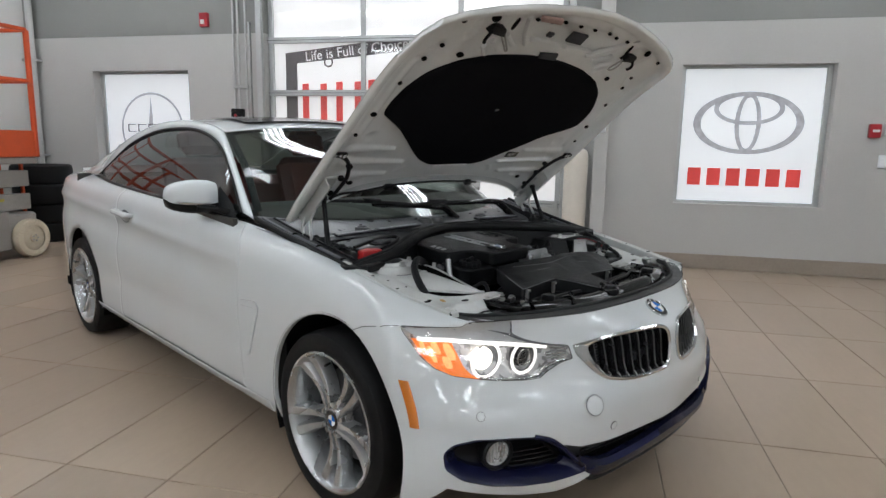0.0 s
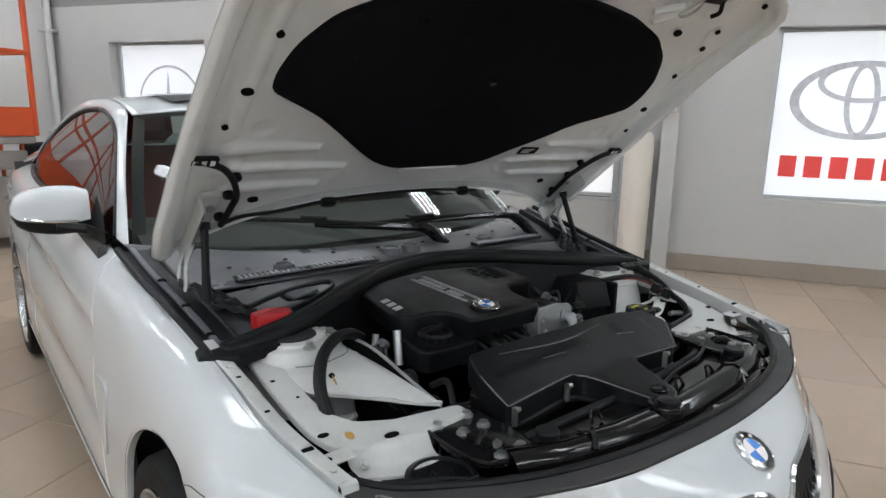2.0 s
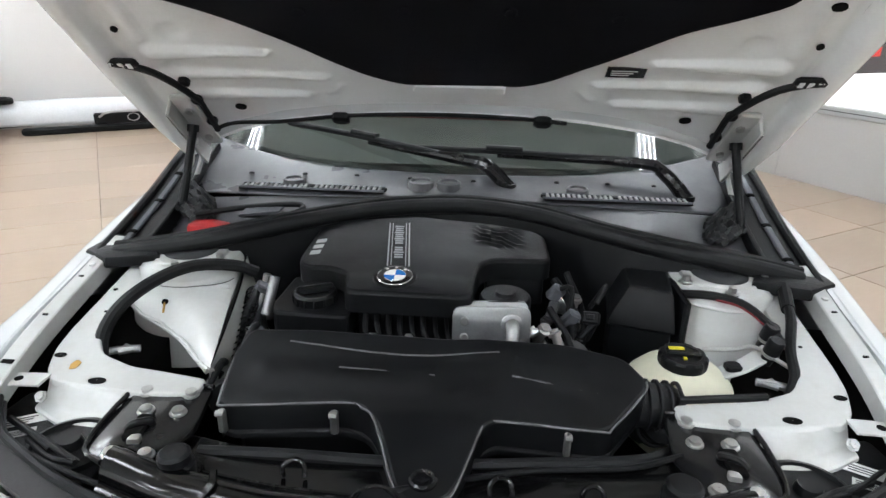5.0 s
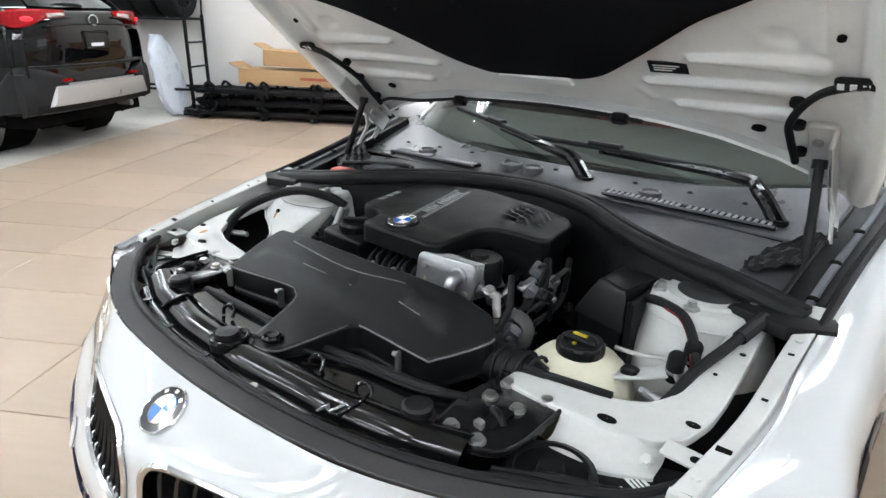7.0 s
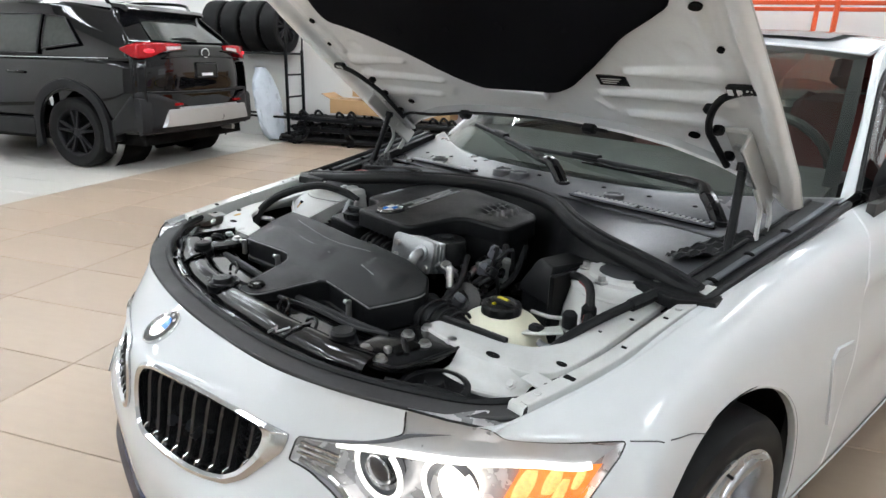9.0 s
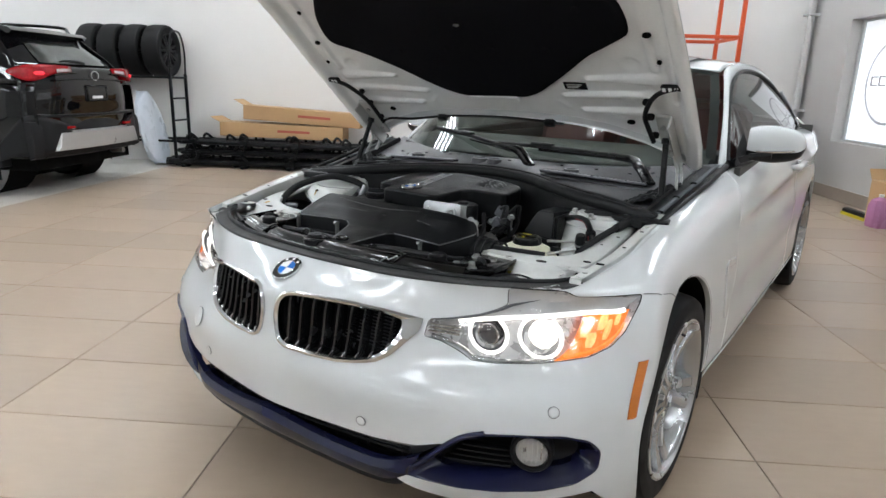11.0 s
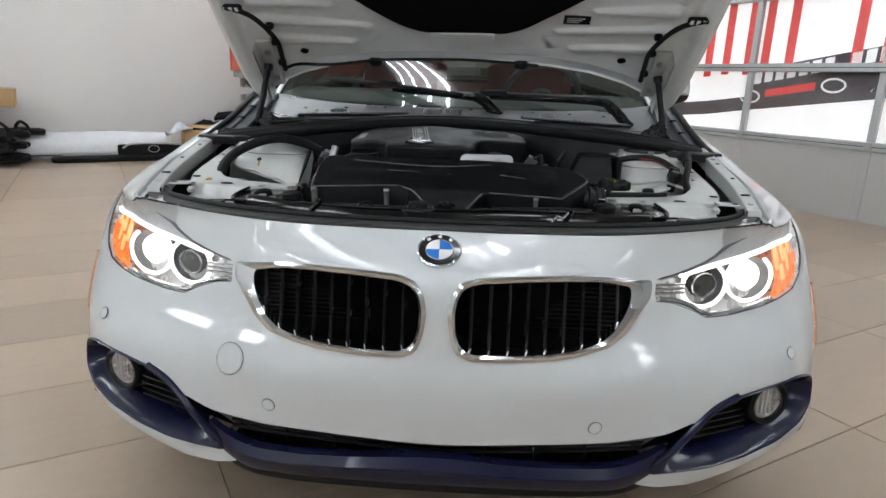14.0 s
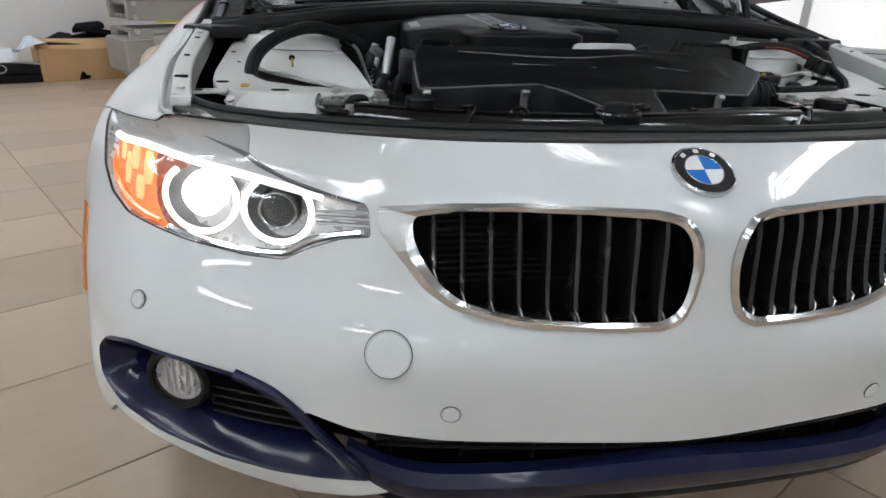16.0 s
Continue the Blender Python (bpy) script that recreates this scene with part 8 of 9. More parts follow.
def dark_wheel(parent, m, r=.36, w=.235, spokes=5):
    t = part("tyre", tyre_geo(r, w, r * .66), TYRE, parent, m=m)
    rim = part("rim", Geo().lathe([(r * .66, -w * .42), (r * .64, -w * .1), (r * .62, w * .3), (r * .66, w * .42), (r * .68, w * .44)], 40), CLADDING, t)
    part("rim_disc", Geo().lathe([(r * .62, w * .05), (.001, w * .05)], 30), DARK, t)
    for k in range(spokes):
        for d in (-.18, .18):
            a = 2 * math.pi * k / spokes + d
            g = Geo().box(.04, r * .64, -.014, .014, w * .24, w * .40, .006)
            part("spoke", g.moved(Matrix.Rotation(a, 4, "Z")), CLADDING, t)
    part("hub", Geo().lathe([(.06, w * .2), (.055, w * .36), (.03, w * .38), (.0005, w * .38)], 20), CLADDING, t)
    return t


# stacked tyres in the corner
stack = thing("tyre_stack", room(3.72, 6.18, 0), "four black tyres stacked in the corner", "tyre stack")
for k in range(4):
    part("tyre", tyre_geo(.33, .228, .21), TYRE, stack, m=pose(.02 * (k % 2), -.02 * (k % 3), .115 + .230 * k))

# scissor lift
lift = thing("scissor_lift", room(1.72, 5.72), "orange and grey scissor lift standing by the wall", "scissor lift")
LX, LY = 1.17, .38
part("chassis", Geo().box(-LX, LX, -LY + .06, LY - .06, .14, .46, .02), LIFT_GREY, lift)
part("chassis_panel", Geo().box(-LX + .25, LX - .35, -LY + .03, -LY + .06, .10, .50, .012), LIFT_GREY, lift)
part("hazard_strip", Geo().box(-LX + .3, LX - .4, -LY + .026, -LY + .030, .60, .625), material("hazard_yellow", (.45, .36, .05), .5), lift)
for k, z in enumerate((.52, .64, .76, .88)):
    for y in (-LY + .06, LY - .12):
        part("scissor_arm", Geo().join(Geo().box(-LX + .06, LX - .06, 0, .06, -.05, .05, .008), pose(0, y, z, 0, (1 if k % 2 else -1) * 1.5)), LIFT_GREY, lift)
    part("pivot_pin", Geo().cyl((-LX + .12, -LY + .02, z), (-LX + .12, LY - .02, z), .022, 12), STEEL, lift)
part("platform", Geo().box(-LX, LX, -LY, LY, .97, 1.04, .01), LIFT_GREY, lift)
for y, s in ((-LY, 1), (LY, -1)):
    part("toe_board", Geo().box(-LX, LX, y - .012, y + .012, 1.04, 1.31, .006), ORANGE, lift)
for x in (-LX, LX):
    part("toe_board", Geo().box(x - .012, x + .012, -LY + .014, LY - .014, 1.04, 1.31, .006), ORANGE, lift)
for x in (-LX, -LX + .78, LX - .78 + .0, LX):
    for y in (-LY, LY):
        part("post", Geo().box(x - .022, x + .022, y - .022, y + .022, 1.04, 2.32, .006), ORANGE, lift)
for z in (1.81, 2.32):
    for y in (-LY, LY):
        part("guard_rail", Geo().box(-LX, LX, y - .02, y + .02, z - .02, z + .02, .006), ORANGE, lift)
    for x in (-LX, LX):
        part("guard_rail", Geo().box(x - .02, x + .02, -LY + .02, LY - .02, z - .02, z + .02, .006), ORANGE, lift)
for x in (-LX + .30, LX - .14):
    for y, s in ((-LY + .02, -1), (LY - .02, 1)):
        w = part("lift_wheel", tyre_geo(.20, .11, .13), CREAM, lift, "cream solid rubber wheel", m=pose(x, y, .20, 90))
        part("wheel_disc", Geo().lathe([(.135, -.03), (.12, -.035), (.05, -.04), (.045, -.055), (.001, -.055)] if s > 0 else [(.135, .03), (.12, .035), (.05, .04), (.045, .055), (.001, .055)], 24), CREAM, w)
        for k in range(5):
            a = 2 * math.pi * k / 5
            part("wheel_nut", Geo().cyl((.03 * math.cos(a), .03 * math.sin(a), -s * .055), (.03 * math.cos(a), .03 * math.sin(a), -s * .066), .008, 6), STEEL, w)
part("ladder", Geo().box(LX, LX + .03, -.16, -.13, .3, 1.0, .004).box(LX, LX + .03, .13, .16, .3, 1.0, .004).box(LX, LX + .03, -.16, .16, .5, .53).box(LX, LX + .03, -.16, .16, .75, .78), ORANGE, lift)

# parked black sport utility vehicle, its tail towards the room
suv = thing("suv", room(-5.08, 4.48, 0, 0, 0, 90), "glossy black sport utility vehicle with red tail lamps", "car")
prof = lambda y, w, top, wr: [(w * .93, y, .38), (w * .985, y, .52), (w, y, .80), (w * .985, y, 1.02), (w * .955, y, 1.10)]
low = loft([prof(-.90, .84, 1.1, .6), prof(-.6, .915, 1.1, .6), prof(0, .928, 1.1, .6), prof(.9, .925, 1.1, .6), prof(1.9, .925, 1.1, .6), prof(2.8, .92, 1.1, .6), prof(3.4, .86, 1.1, .6), prof(3.62, .70, 1.0, .6)], 150, 30)
for s in (-1, 1):
    g = cut_sheet(low, [circle(0, .36, .43), circle(2.69, .36, .43)], (1, 2))
    part("body_side", facing(g if s > 0 else g.flipped(), (s, 0, 0)), BLACK_CAR, suv, thick=.01)
    for cy in (0, 2.69):
        poly = [(.52, 200), (.50, 160), (.53, 128), (.54, 90), (.53, 52), (.50, 20), (.52, -20)]
        outer = [(cy + r * math.cos(radians(a)), .36 + r * math.sin(radians(a))) for r, a in poly]
        path = curve(np.array(outer), np.linspace(0, 1, 31))
        mid = np.array((cy, .36))
        rows = []
        for k, (dx, f) in enumerate(((-.03, .84), (.012, .85), (.018, .93), (.016, 1.0), (-.03, 1.02))):
            rows.append([(s * (.935 + dx), *(mid + (p - mid) * f)) for p in path])
        part("arch_cladding", Geo().grid(rows), CLADDING, suv, "matt black wheel arch cladding", thick=.004)
    part("mud_flap", Geo().box(s * .84 - .09, s * .84 + .09, -.54, -.50, .30, .52, .008), CLADDING, suv)
    part("sill_cladding", Geo().box(s * .93 - .03, s * .93 + .02, .45, 2.25, .30, .50, .02), CLADDING, suv)
    up = loft([[(s * .885, -.80, 1.10), (s * .80, -.70, 1.32), (s * .64, -.42, 1.60)], [(s * .885, .2, 1.09), (s * .80, .2, 1.40), (s * .70, .2, 1.655)], [(s * .885, 1.2, 1.07), (s * .80, 1.1, 1.40), (s * .69, 1.0, 1.66)], [(s * .88, 2.35, 1.03), (s * .80, 1.85, 1.32), (s * .67, 1.45, 1.60)]], 40, 12)
    part("cabin_side", facing(Geo().grid(up), (s, 0, 0)), BLACK_CAR, suv, thick=.01)
    skin = lambda y, k: np.array((s * (.888 - .085 * k - .06 * k * k), y, 1.12 + .44 * k))
    for nm, q in (("quarter_window", ((-.16, .30), (.30, .16), (.30, .90), (.06, .86))), ("side_window", ((.36, .06), (1.50, .03), (1.12, .90), (.36, .93)))):
        G_ = [[tuple(skin((q[0][0] * (1 - a) + q[1][0] * a) * (1 - b) + (q[3][0] * (1 - a) + q[2][0] * a) * b, (q[0][1] * (1 - a) + q[1][1] * a) * (1 - b) + (q[3][1] * (1 - a) + q[2][1] * a) * b) + (s * .014, 0, 0)) for a in np.linspace(0, 1, 8)] for b in np.linspace(0, 1, 8)]
        pane = part(nm, facing(Geo().grid(G_), (s, 0, 0)), SUV_GLASS, suv, "dark privacy window")
        rim_ = [G_[0][k] for k in range(8)] + [G_[k][-1] for k in range(1, 8)] + [G_[-1][k] for k in range(6, -1, -1)] + [G_[k][0] for k in range(6, 0, -1)]
        part("window_rubber", Geo().tube(rim_, .010, 6, 1, closed=True), CLADDING, pane)
    part("door_handle", Geo().tube([(s * .925, .55, .95), (s * .955, .58, .955), (s * .955, .72, .958), (s * .925, .75, .955)], .014, 8), BLACK_CAR, suv)
    part("chrome_line", Geo().tube([(s * .905, -.55, 1.12), (s * .905, .5, 1.105), (s * .905, 1.5, 1.095)], .007, 6), CHROME, suv)
    part("roof_rail", Geo().tube([(s * .60, -.34, 1.65), (s * .61, -.22, 1.715), (s * .61, .5, 1.735), (s * .60, 1.2, 1.70)], .018, 8), BLACK_CAR, suv)
    tl = [[(s * .36, -.966, 1.276), (s * .60, -.952, 1.282), (s * .78, -.905, 1.280), (s * .875, -.835, 1.268), (s * .905, -.70, 1.222)], [(s * .36, -.975, 1.222), (s * .60, -.964, 1.200), (s * .78, -.925, 1.138), (s * .89, -.84, 1.135), (s * .912, -.70, 1.200)]]
    lamp = part("tail_lamp", facing(Geo().grid(loft(tl, 6, 16)), (s, -2, 0)), RED_LENS, suv, "lit red tail lamp", thick=.03)
    part("lamp_bulb", Geo().lathe([(.035, 0), (.03, .008), (.001, .010)], 16, pose(s * .77, -.925, 1.20, 90, 0, s * 20) @ Matrix.Diagonal((1.6, .6, 1, 1))), RED_LIT, lamp)
    part("clear_lens", facing(Geo().grid(loft([[(s * .38, -.980, 1.252), (s * .48, -.978, 1.250), (s * .58, -.970, 1.245)], [(s * .38, -.984, 1.226), (s * .48, -.982, 1.218), (s * .58, -.976, 1.206)]], 4, 8)), (s, -2, 0)), CLEAR_LENS, suv, "pale reversing lamp", thick=.006)
    part("lamp_bar", Geo().tube([(s * .30, -.978, 1.214), (s * .45, -.976, 1.208), (s * .62, -.966, 1.188)], .008, 8), BLACK_CAR, suv)
    part("reflector", Geo().box(s * .50 - .06, s * .50 + .06, -1.004, -.97, .662, .690, .005), RED_LENS, suv)
    part("corner_cladding", facing(Geo().grid(loft([[(s * .935, -.52, .50), (s * .935, -.66, .64), (s * .90, -.82, .80), (s * .72, -.955, .775), (s * .50, -1.0, .70)], [(s * .93, -.52, .36), (s * .93, -.66, .40), (s * .88, -.84, .42), (s * .72, -.965, .45), (s * .50, -1.01, .50)]], 8, 20)), (s, -1, 0)), CLADDING, suv, "matt black bumper corner", thick=.012)
    for cy in (0, 2.69):
        dark_wheel(suv, pose(s * .80, cy, .36, 0, s * 90, 0))
    part("wheel_well", Geo().lathe([(.44, -.1), (.44, .32)], 30, pose(s * .60, 0, .36, 0, 90)), DARK, suv)
tail = loft([[(0, -.90, .40), (.45, -.90, .40), (.84, -.80, .40)], [(0, -.97, .56), (.50, -.965, .56), (.90, -.82, .56)], [(0, -.96, .80), (.50, -.95, .80), (.92, -.80, .82)], [(0, -.98, .98), (.48, -.965, 1.0), (.91, -.80, 1.0)], [(0, -.972, 1.18), (.46, -.95, 1.18), (.885, -.78, 1.18)], [(0, -.950, 1.262), (.45, -.925, 1.262), (.86, -.75, 1.262)], [(0, -.855, 1.290), (.44, -.835, 1.290), (.80, -.70, 1.290)], [(0, -.72, 1.395), (.42, -.70, 1.395), (.73, -.585, 1.395)], [(0, -.585, 1.50), (.41, -.565, 1.50), (.67, -.47, 1.50)], [(0, -.50, 1.60), (.40, -.49, 1.60), (.63, -.42, 1.60)]], 70, 24)
tail = np.concatenate([(tail * (-1, 1, 1))[:, :0:-1], tail], 1)
part("tailgate", facing(Geo().grid(tail), (0, -1, 0)), BLACK_CAR, suv, thick=.01)
rw = loft([[(0, -.850, 1.296), (.36, -.833, 1.296), (.57, -.785, 1.302)], [(0, -.715, 1.40), (.34, -.70, 1.40), (.52, -.662, 1.40)], [(0, -.592, 1.50), (.30, -.580, 1.50), (.46, -.555, 1.495)]], 8, 12)
rw = np.concatenate([(rw * (-1, 1, 1))[:, :0:-1], rw], 1)
part("rear_window", facing(Geo().grid(rw + np.array((0, -.012, .004))), (0, -1, 0)), SUV_GLASS, suv, "dark tinted rear window")
part("spoiler", Geo().rings([[(x, y, z) for y, z in ((-.32 + .06 * x * x, 1.658), (-.55 + .10 * x * x, 1.635), (-.60 + .12 * x * x, 1.60), (-.56 + .10 * x * x, 1.570), (-.40, 1.58))] for x in (-.58, -.4, -.2, 0, .2, .4, .58)]), BLACK_CAR, suv)
roof = loft([[(0, -.50, 1.645), (.4, -.48, 1.637), (.63, -.42, 1.60)], [(0, .3, 1.705), (.4, .3, 1.695), (.70, .3, 1.655)], [(0, 1.2, 1.68), (.4, 1.2, 1.67), (.68, 1.1, 1.64)], [(0, 1.6, 1.58), (.4, 1.55, 1.58), (.67, 1.45, 1.59)], [(0, 2.4, 1.12), (.5, 2.4, 1.10), (.86, 2.35, 1.03)], [(0, 3.5, .95), (.5, 3.45, .95), (.72, 3.4, .9)]], 40, 16)
roof = np.concatenate([(roof * (-1, 1, 1))[:, :0:-1], roof], 1)
part("roof", facing(Geo().grid(roof), (0, 0, 1)), BLACK_CAR, suv)
part("bumper_cladding", Geo().rings([[(x, -.86 - .11 * (1 - (x / .95) ** 2) - d, z) for d, z in ((-.04, .38), (.01, .40), (.025, .50), (.02, .70), (.0, .745), (-.06, .745))] for x in np.linspace(-.92, .92, 15)]), CLADDING, suv)
part("skid_plate", Geo().rings([[(x * (1.16 - .20 * k / 4), -.885 - .115 * (1 - (x / .95) ** 2) - d, z) for k, (d, z) in enumerate(((.0, .452), (.035, .458), (.050, .50), (.045, .625), (.0, .645)))] for x in np.linspace(-.64, .64, 13)]), SILVER_TRIM, suv, "silver rear skid plate")
part("emblem", ellipse_ring(0, 0, .07, .05, .012, 0, 24, w2=.010).moved(pose(0, -.985, 1.192, 0, 0, 90)), SILVER_TRIM, suv)
part("gate_crease", Geo().tube([(-.60, -.958, 1.14), (-.3, -.978, 1.155), (0, -.985, 1.158), (.3, -.978, 1.155), (.60, -.958, 1.14)], .008, 6), BLACK_CAR, suv)
part("bumper_step", Geo().ribbon([(-.80, -.885, .795), (-.4, -.968, .790), (0, -.985, .788), (.4, -.968, .790), (.80, -.885, .795)], .05, .03), BLACK_PLASTIC, suv)
part("plate_frame", Geo().tube([(-.17, -.996, .94), (.17, -.996, .94), (.17, -.996, 1.08), (-.17, -.996, 1.08)], .007, 6, 1, closed=True), BLACK_PLASTIC, suv)
part("plate_recess", Geo().box(-.19, .19, -.99, -.96, .925, 1.095, .01), GLOSS_BLACK, suv)
part("plate_bar", Geo().box(-.09, .09, -.994, -.989, .955, .985), SIGN_GREY, suv)
part("wiper", Geo().tube([(0, -.87, 1.312), (-.10, -.872, 1.322), (-.22, -.865, 1.326), (-.36, -.85, 1.322)], [.016, .020, .018, .006], 8), BLACK_PLASTIC, suv)
part("underbody", Geo().box(-.80, .80, -.8, 3.3, .26, .42), DARK, suv)
part("exhaust", Geo().cyl((.45, -.95, .36), (.45, -.7, .36), .03, 14), STEEL, suv)

# wheel rack with four wheels, sheeted part, cartons and running boards along the white wall
rack = thing("wheel_rack", room(-5.2, 6.56), "black tubular wheel rack against the wall", "rack")
for x in (-1.0, 0.98):
    for y in (-.22, .22):
        part("upright", Geo().box(x - .018, x + .018, y - .018, y + .018, 0, 1.25, .004), BLACK_PLASTIC, rack)
    for z in (.34, .62, .92, 1.2):
        part("rung", Geo().cyl((x, -.22, z), (x, .22, z), .013, 8), BLACK_PLASTIC, rack)
for y in (-.22, .22):
    for z in (.34, 1.2):
        part("rail", Geo().cyl((-1.0, y, z), (.98, y, z), .016, 8), BLACK_PLASTIC, rack)
    part("guard", Geo().tube([(.98, y, 1.2), (.99, y, 1.55), (.99, y * .6, 1.78), (.99, 0, 1.82)], .012, 8), BLACK_PLASTIC, rack)
for k in range(4):
    wl = thing("spare_wheel", room(-4.42 - .31 * k, 6.56, 1.55, 0, 90, 0), "black alloy wheel with tyre on the rack", "wheel", "wheels on the rack")
    dark_wheel(wl, pose(0, 0, 0, 0, 0, 20 * k), .345, .25, 7)
sheet = thing("wrapped_panel", room(-4.72, 6.42), "pale plastic-wrapped panel standing under the rack", "panel")
rows = []
for v in np.linspace(0, 1, 24):
    half = .30 * (1 - abs(2 * v - .9) ** 3 * .55) * (.55 + .45 * min(1, (1 - v) / .12)) * (.6 + .4 * min(1, v / .10))
    ring = []
    for a in np.linspace(0, 2 * math.pi, 28, endpoint=False):
        crease = 1 + .05 * math.sin(7 * a + 9 * v) + .035 * math.sin(13 * a - 21 * v)
        ring.append((.085 * math.sin(a) * crease + .20 * (1 - v) + .05, half * math.cos(a) * crease - .02, .02 + .98 * v + .012 * math.sin(3 * a)))
    rows.append(ring)
part("sheet", Geo().rings(rows), BAG, sheet, angle=50)
jumble = random.Random(8)
for k in range(14):
    row, i = divmod(k, 5)
    b = thing("running_board", room(-2.80 + jumble.uniform(-.22, .16), 6.26 + .10 * i - .03 * row, .075 + .135 * row, jumble.uniform(-14, 14), jumble.uniform(-.8, .8), 1.5 * (i - 2) + jumble.uniform(-1, 1)), "black aluminium running board in a pile on the floor", "running board", "running boards on the floor")
    L = 1.30 if row else 1.42
    part("board", Geo().box(-L, L, -.042, .042, -.028, .030, .014), BLACK_PLASTIC, b)
    part("tread", Geo().box(-L + .05, L - .05, -.030, .030, .030, .036, .003), RUBBER, b)
    for x in (-1.05, -.38, .36, 1.02):
        x += jumble.uniform(-.10, .10)
        h = jumble.uniform(.07, .12)
        part("bracket", Geo().prism(rounded([(x - .055, -.055), (x + .05, -.06), (x + .065, .02), (x + .03, .055), (x - .04, .05)], .012, 2), -.055, .045, .008), BLACK_PLASTIC, b)
        part("hook", Geo().tube([(x - .05, -.02, .02), (x - .055, -.035, h * .7), (x - .01, -.045, h + .02), (x + .045, -.035, h * .75), (x + .05, -.02, .03)], .018, 6), BLACK_PLASTIC, b)
        part("arm", Geo().box(x - .03, x + .025, -.11, -.03, -.05, -.015, .008), BLACK_PLASTIC, b)
for u, v, z, a, t in ((-4.12, 6.30, .07, 20, 5), (-3.98, 6.22, .08, -30, -12), (-4.02, 6.42, .10, 60, 15), (-3.86, 6.30, .20, -10, 24), (-3.80, 6.42, .24, 35, -20), (-4.22, 6.44, .06, 80, 8)):
    b = thing("loose_bracket", room(u, v, z, t, t, a), "black steel mounting bracket lying at the pile's end", "bracket", "brackets at the pile's end")
    part("leg", Geo().box(-.17, .10, -.035, .035, -.03, .03, .012), BLACK_PLASTIC, b)
    part("arm", Geo().tube([(.06, 0, -.01), (.13, .02, .02), (.17, .03, .09), (.12, .03, .13)], .022, 8), BLACK_PLASTIC, b)
    part("plate", Geo().prism(rounded([(-.20, -.06), (-.09, -.065), (-.08, .06), (-.19, .055)], .012, 2), -.045, -.02, .005), BLACK_PLASTIC, b)
for u, v, z, L, w, h, tilt, lab in ((-2.71, 6.55, .425, .86, .20, .19, 1, "long brown shipping carton lying on the pile"), (-2.42, 6.52, .635, .81, .17, .19, 3, "long brown carton resting on another carton")):
    b = thing("long_carton", room(u, v, z, 0, tilt, 1), lab, "carton", "cartons on the pile")
    part("box_body", Geo().box(-L, L, -w, w, 0, h, .004), CARD, b)
    part("tape", Geo().box(-L - .001, L + .001, -.03, .03, h, h + .001), material("tape", (.40, .27, .15), .3), b)
    part("print_bar", Geo().box(-.05, .40, -w - .0015, -w, h * .42, h * .60), material("red_print", (.36, .08, .05), .6), b)
    part("end_flap", Geo().join(Geo().box(-.14, 0, -w, w, 0, .006), pose(-L, 0, h, 0, 25)), CARD, b)
cv = thing("bumper_cover", room(-.85, 6.62), "white bumper cover leaning on the wall", "bumper cover")
part("shell", Geo().grid(loft([[(-.85, 0, .30), (0, -.02, .32), (.72, 0, .30)], [(-.85, -.08, .20), (0, -.12, .22), (.72, -.08, .20)], [(-.84, -.10, .08), (0, -.15, .08), (.70, -.10, .08)]], 10, 24)), WHITE_PART, cv, thick=.01)
gr = thing("loose_grille", room(-.55, 6.40), "black plastic grille with a silver emblem on the floor", "grille")
part("frame", Geo().box(-.80, .72, -.04, .04, 0, .075, .02), BLACK_PLASTIC, gr)
part("chrome_edge", Geo().tube([(-.1, -.03, .15), (.0, -.045, .20), (.35, -.05, .20), (.60, -.04, .17)], .012, 8), SILVER_TRIM, gr)
part("mesh", Geo().box(-.15, .62, -.02, .02, .07, .19, .015), BLACK_PLASTIC, gr)
part("emblem", ellipse_ring(0, 0, .06, .042, .010, 0, 24, w2=.008).moved(pose(.22, -.05, .14, 0, 0, 90)), SILVER_TRIM, gr)
oc = thing("open_carton", room(.45, 6.55), "open brown carton filled with black foam", "carton")
wall = [(-.44, -.22), (.42, -.225), (.43, .22), (-.43, .215)]
inner = inset(np.array(wall), .006)
part("box_body", Geo().rings([[(x, y, 0) for x, y in wall], [(x * 1.006, y * 1.02, .15) for x, y in wall], [(x, y, .30) for x, y in wall], [(x, y, .30) for x, y in inner], [(x, y, .02) for x, y in inner]]), CARD, oc)
part("flap", facing(Geo().grid(loft([[(-.44, -.22, .300), (0, -.222, .297), (.42, -.225, .300)], [(-.46, -.17, .36), (0, -.165, .352), (.43, -.175, .362)], [(-.45, -.10, .405), (0, -.09, .400), (.42, -.10, .412)]], 6, 16)), (0, -1, .2)), CARD, oc, thick=.005)
part("flap", facing(Geo().grid(loft([[(.42, -.20, .30), (.425, 0, .30), (.43, .20, .30)], [(.50, -.19, .36), (.505, 0, .365), (.50, .18, .36)]], 5, 8)), (1, 0, .3)), CARD, oc, thick=.005)
hole = [(-.13, .01), (-.08, .012), (-.03, .02), (-.02, .05), (-.055, .055), (-.07, .085), (-.10, .09), (-.115, .05)]
part("torn_hole", Geo().prism([(x, z) for x, z in hole], 0, .004, .001).moved(Matrix.Translation((0, -.229, 0)) @ Matrix.Rotation(radians(90), 4, "X")), DARK, oc, "dark torn hole")
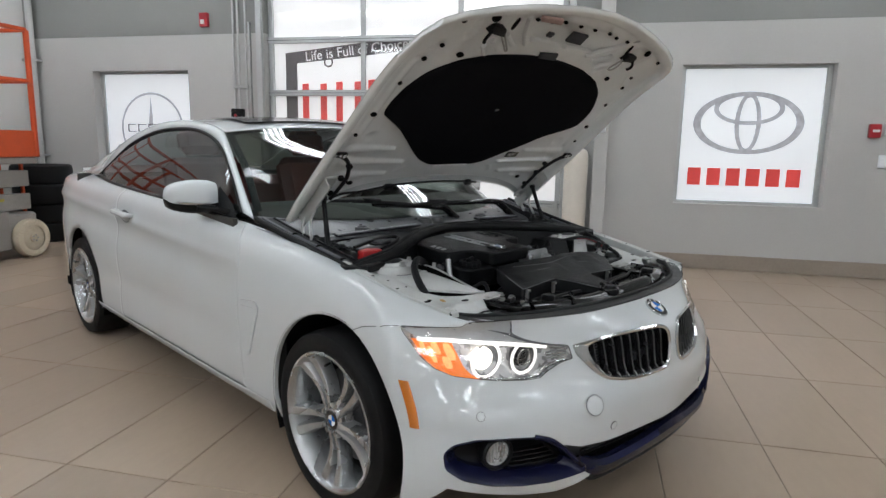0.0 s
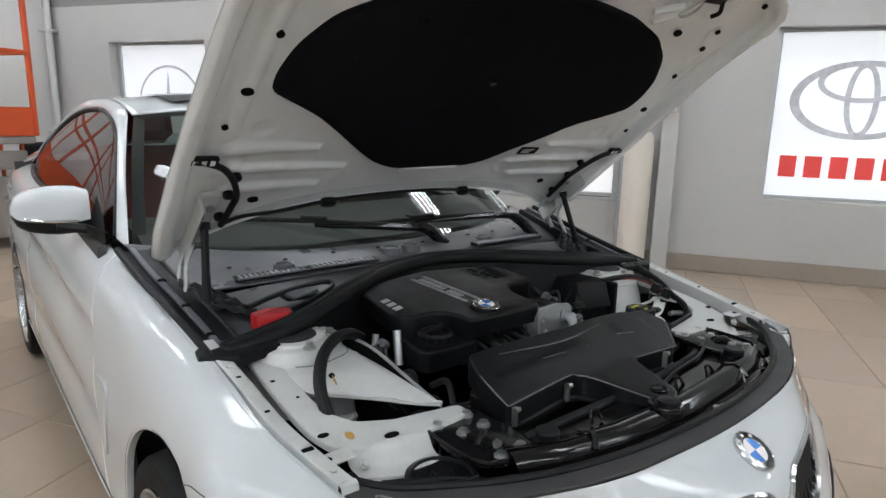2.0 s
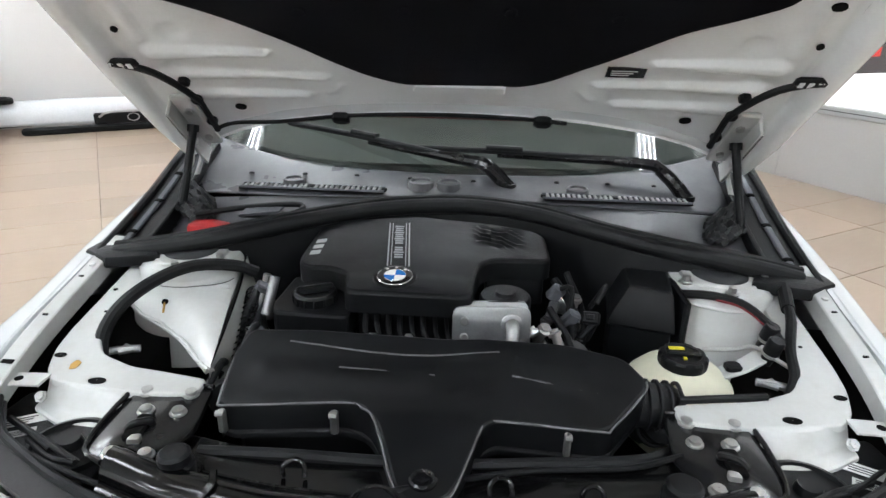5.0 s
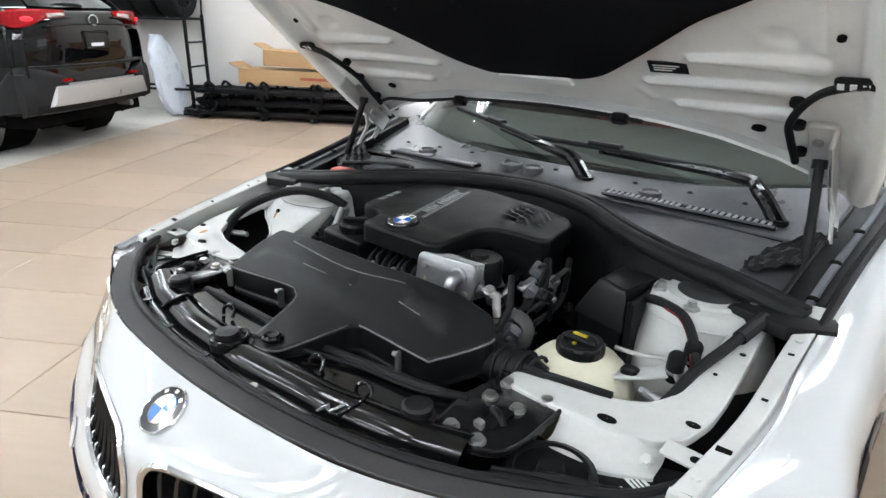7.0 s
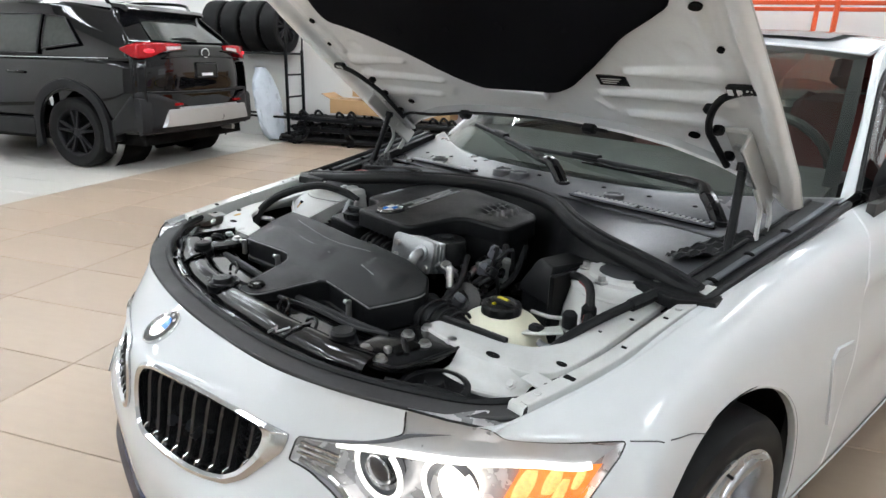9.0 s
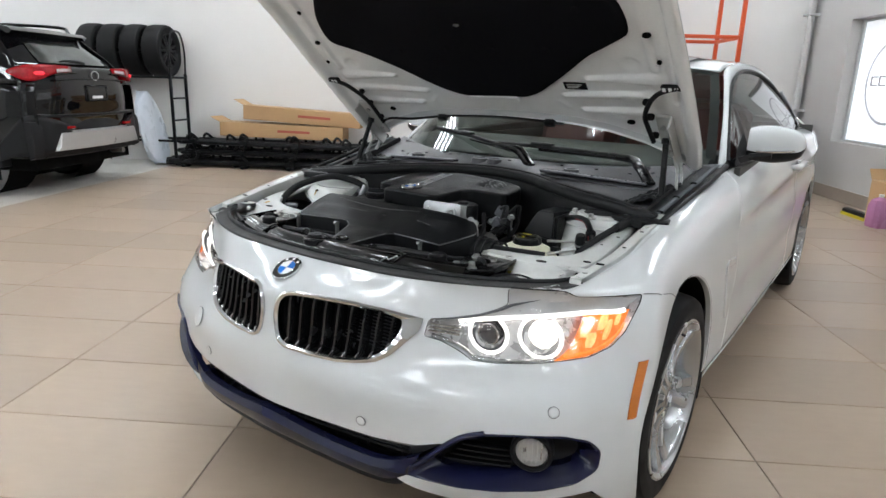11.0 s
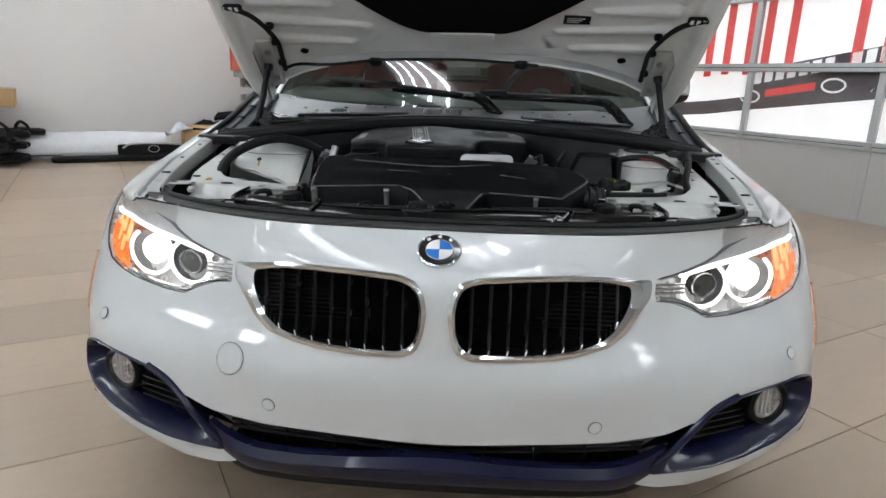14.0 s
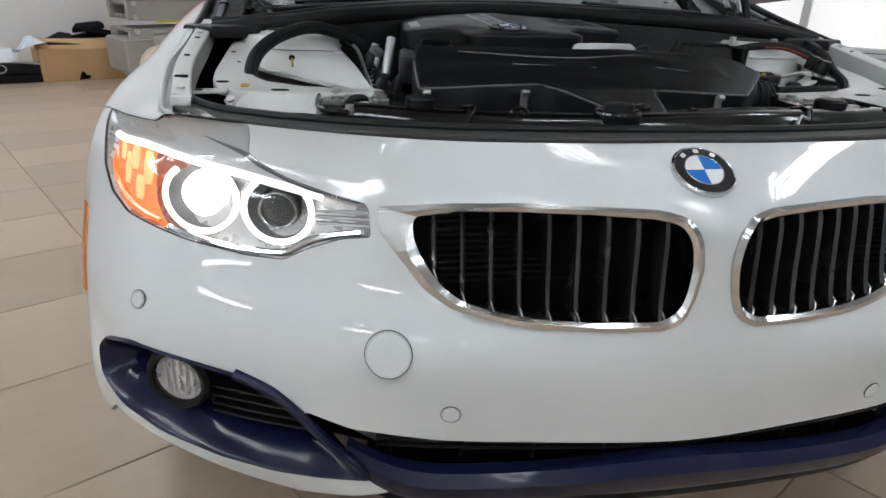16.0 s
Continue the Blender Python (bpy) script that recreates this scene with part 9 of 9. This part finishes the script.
for x, y, z, w, d, h, a, t, r in ((.02, .06, .37, .22, .13, .05, 8, -8, 14), (.18, .02, .45, .17, .12, .045, -14, 10, -10), (-.20, .08, .37, .14, .12, .05, 20, -20, 8), (.30, .07, .40, .12, .12, .05, 24, 22, 6), (.10, .12, .50, .16, .08, .04, -5, -6, 18), (-.05, -.02, .33, .30, .16, .06, 0, 4, 4)):
    part("foam_slab", Geo().join(Geo().prism(rounded([(-w, -d), (w * .7, -d * .9), (w, -d * .2), (w * .8, d), (-w * .6, d * .9)], .012, 2), -h / 2, h / 2, .006), pose(x, y, z, r, t, a)), INSULATION, oc, "black foam slab")
pl = thing("plastic_wrap", room(-.05, 6.38, .24), "crumpled clear plastic wrap on the carton", "plastic wrap")
g = np.array([[(x + .02 * math.sin(9 * y), y, .12 + .05 * math.sin(17 * x + 11 * y) + .03 * math.cos(23 * x)) for x in np.linspace(-.14, .16, 10)] for y in np.linspace(-.1, .1, 8)])
part("film", Geo().grid(g), BAG, pl, angle=15, thick=.004)

# ---- floor tiles: 0.895 x 0.447 m, the nearest as pieces of their own ----
floor = tagged(new("floor"), "polished beige porcelain tiles with fine joints", "floor", kind="structure")
floor.matrix_basis = ROOM
TU, TV, JW = 0.895, 0.447, 0.004


def tile_geo(a, b):
    c = .0015
    g = Geo()
    ring = lambda i, z: [(i, i, z), (a - i, i, z), (a - i, b - i, z), (i, b - i, z)]
    return g.rings([ring(0, -.006), ring(0, -c), ring(c, 0)])


tile_meshes = []
for mt in (FLOOR_TILE, LIGHT_TILE):
    me = bpy.data.meshes.new("tile")
    g = tile_geo(TU - JW, TV - JW)
    me.from_pydata(g.v, [], g.f)
    me.materials.append(mt)
    tile_meshes.append(me)
rest = (Geo(), Geo())
for i in range(-10, 6):
    for j in range(-20, 16):
        u, v = -.70 + TU * i, .225 + TV * j
        if u < REAR_U or u > DOOR_U - .1 or v < FRONT_V or v > 6.84:
            continue
        light = u + TU / 2 < -4.6
        if -3.5 < u and -3.4 < v < 6.8 and not light:
            near = True
        else:
            near = False
        if near:
            ob = new("tile", tile_meshes[light])
            ob.parent = floor
            ob.matrix_basis = pose(u, v, 0)
        else:
            rest[light].join(tile_geo(min(TU, DOOR_U - u) - JW, min(TV, 6.85 - v) - JW), Matrix.Translation((u, v, 0)))
tagged(part("tiling", rest[0], FLOOR_TILE, floor), "beige floor tiles further off", kind="stuff")
tagged(part("tiling", rest[1], LIGHT_TILE, floor), "pale grey floor tiles under the parked vehicle", kind="stuff")
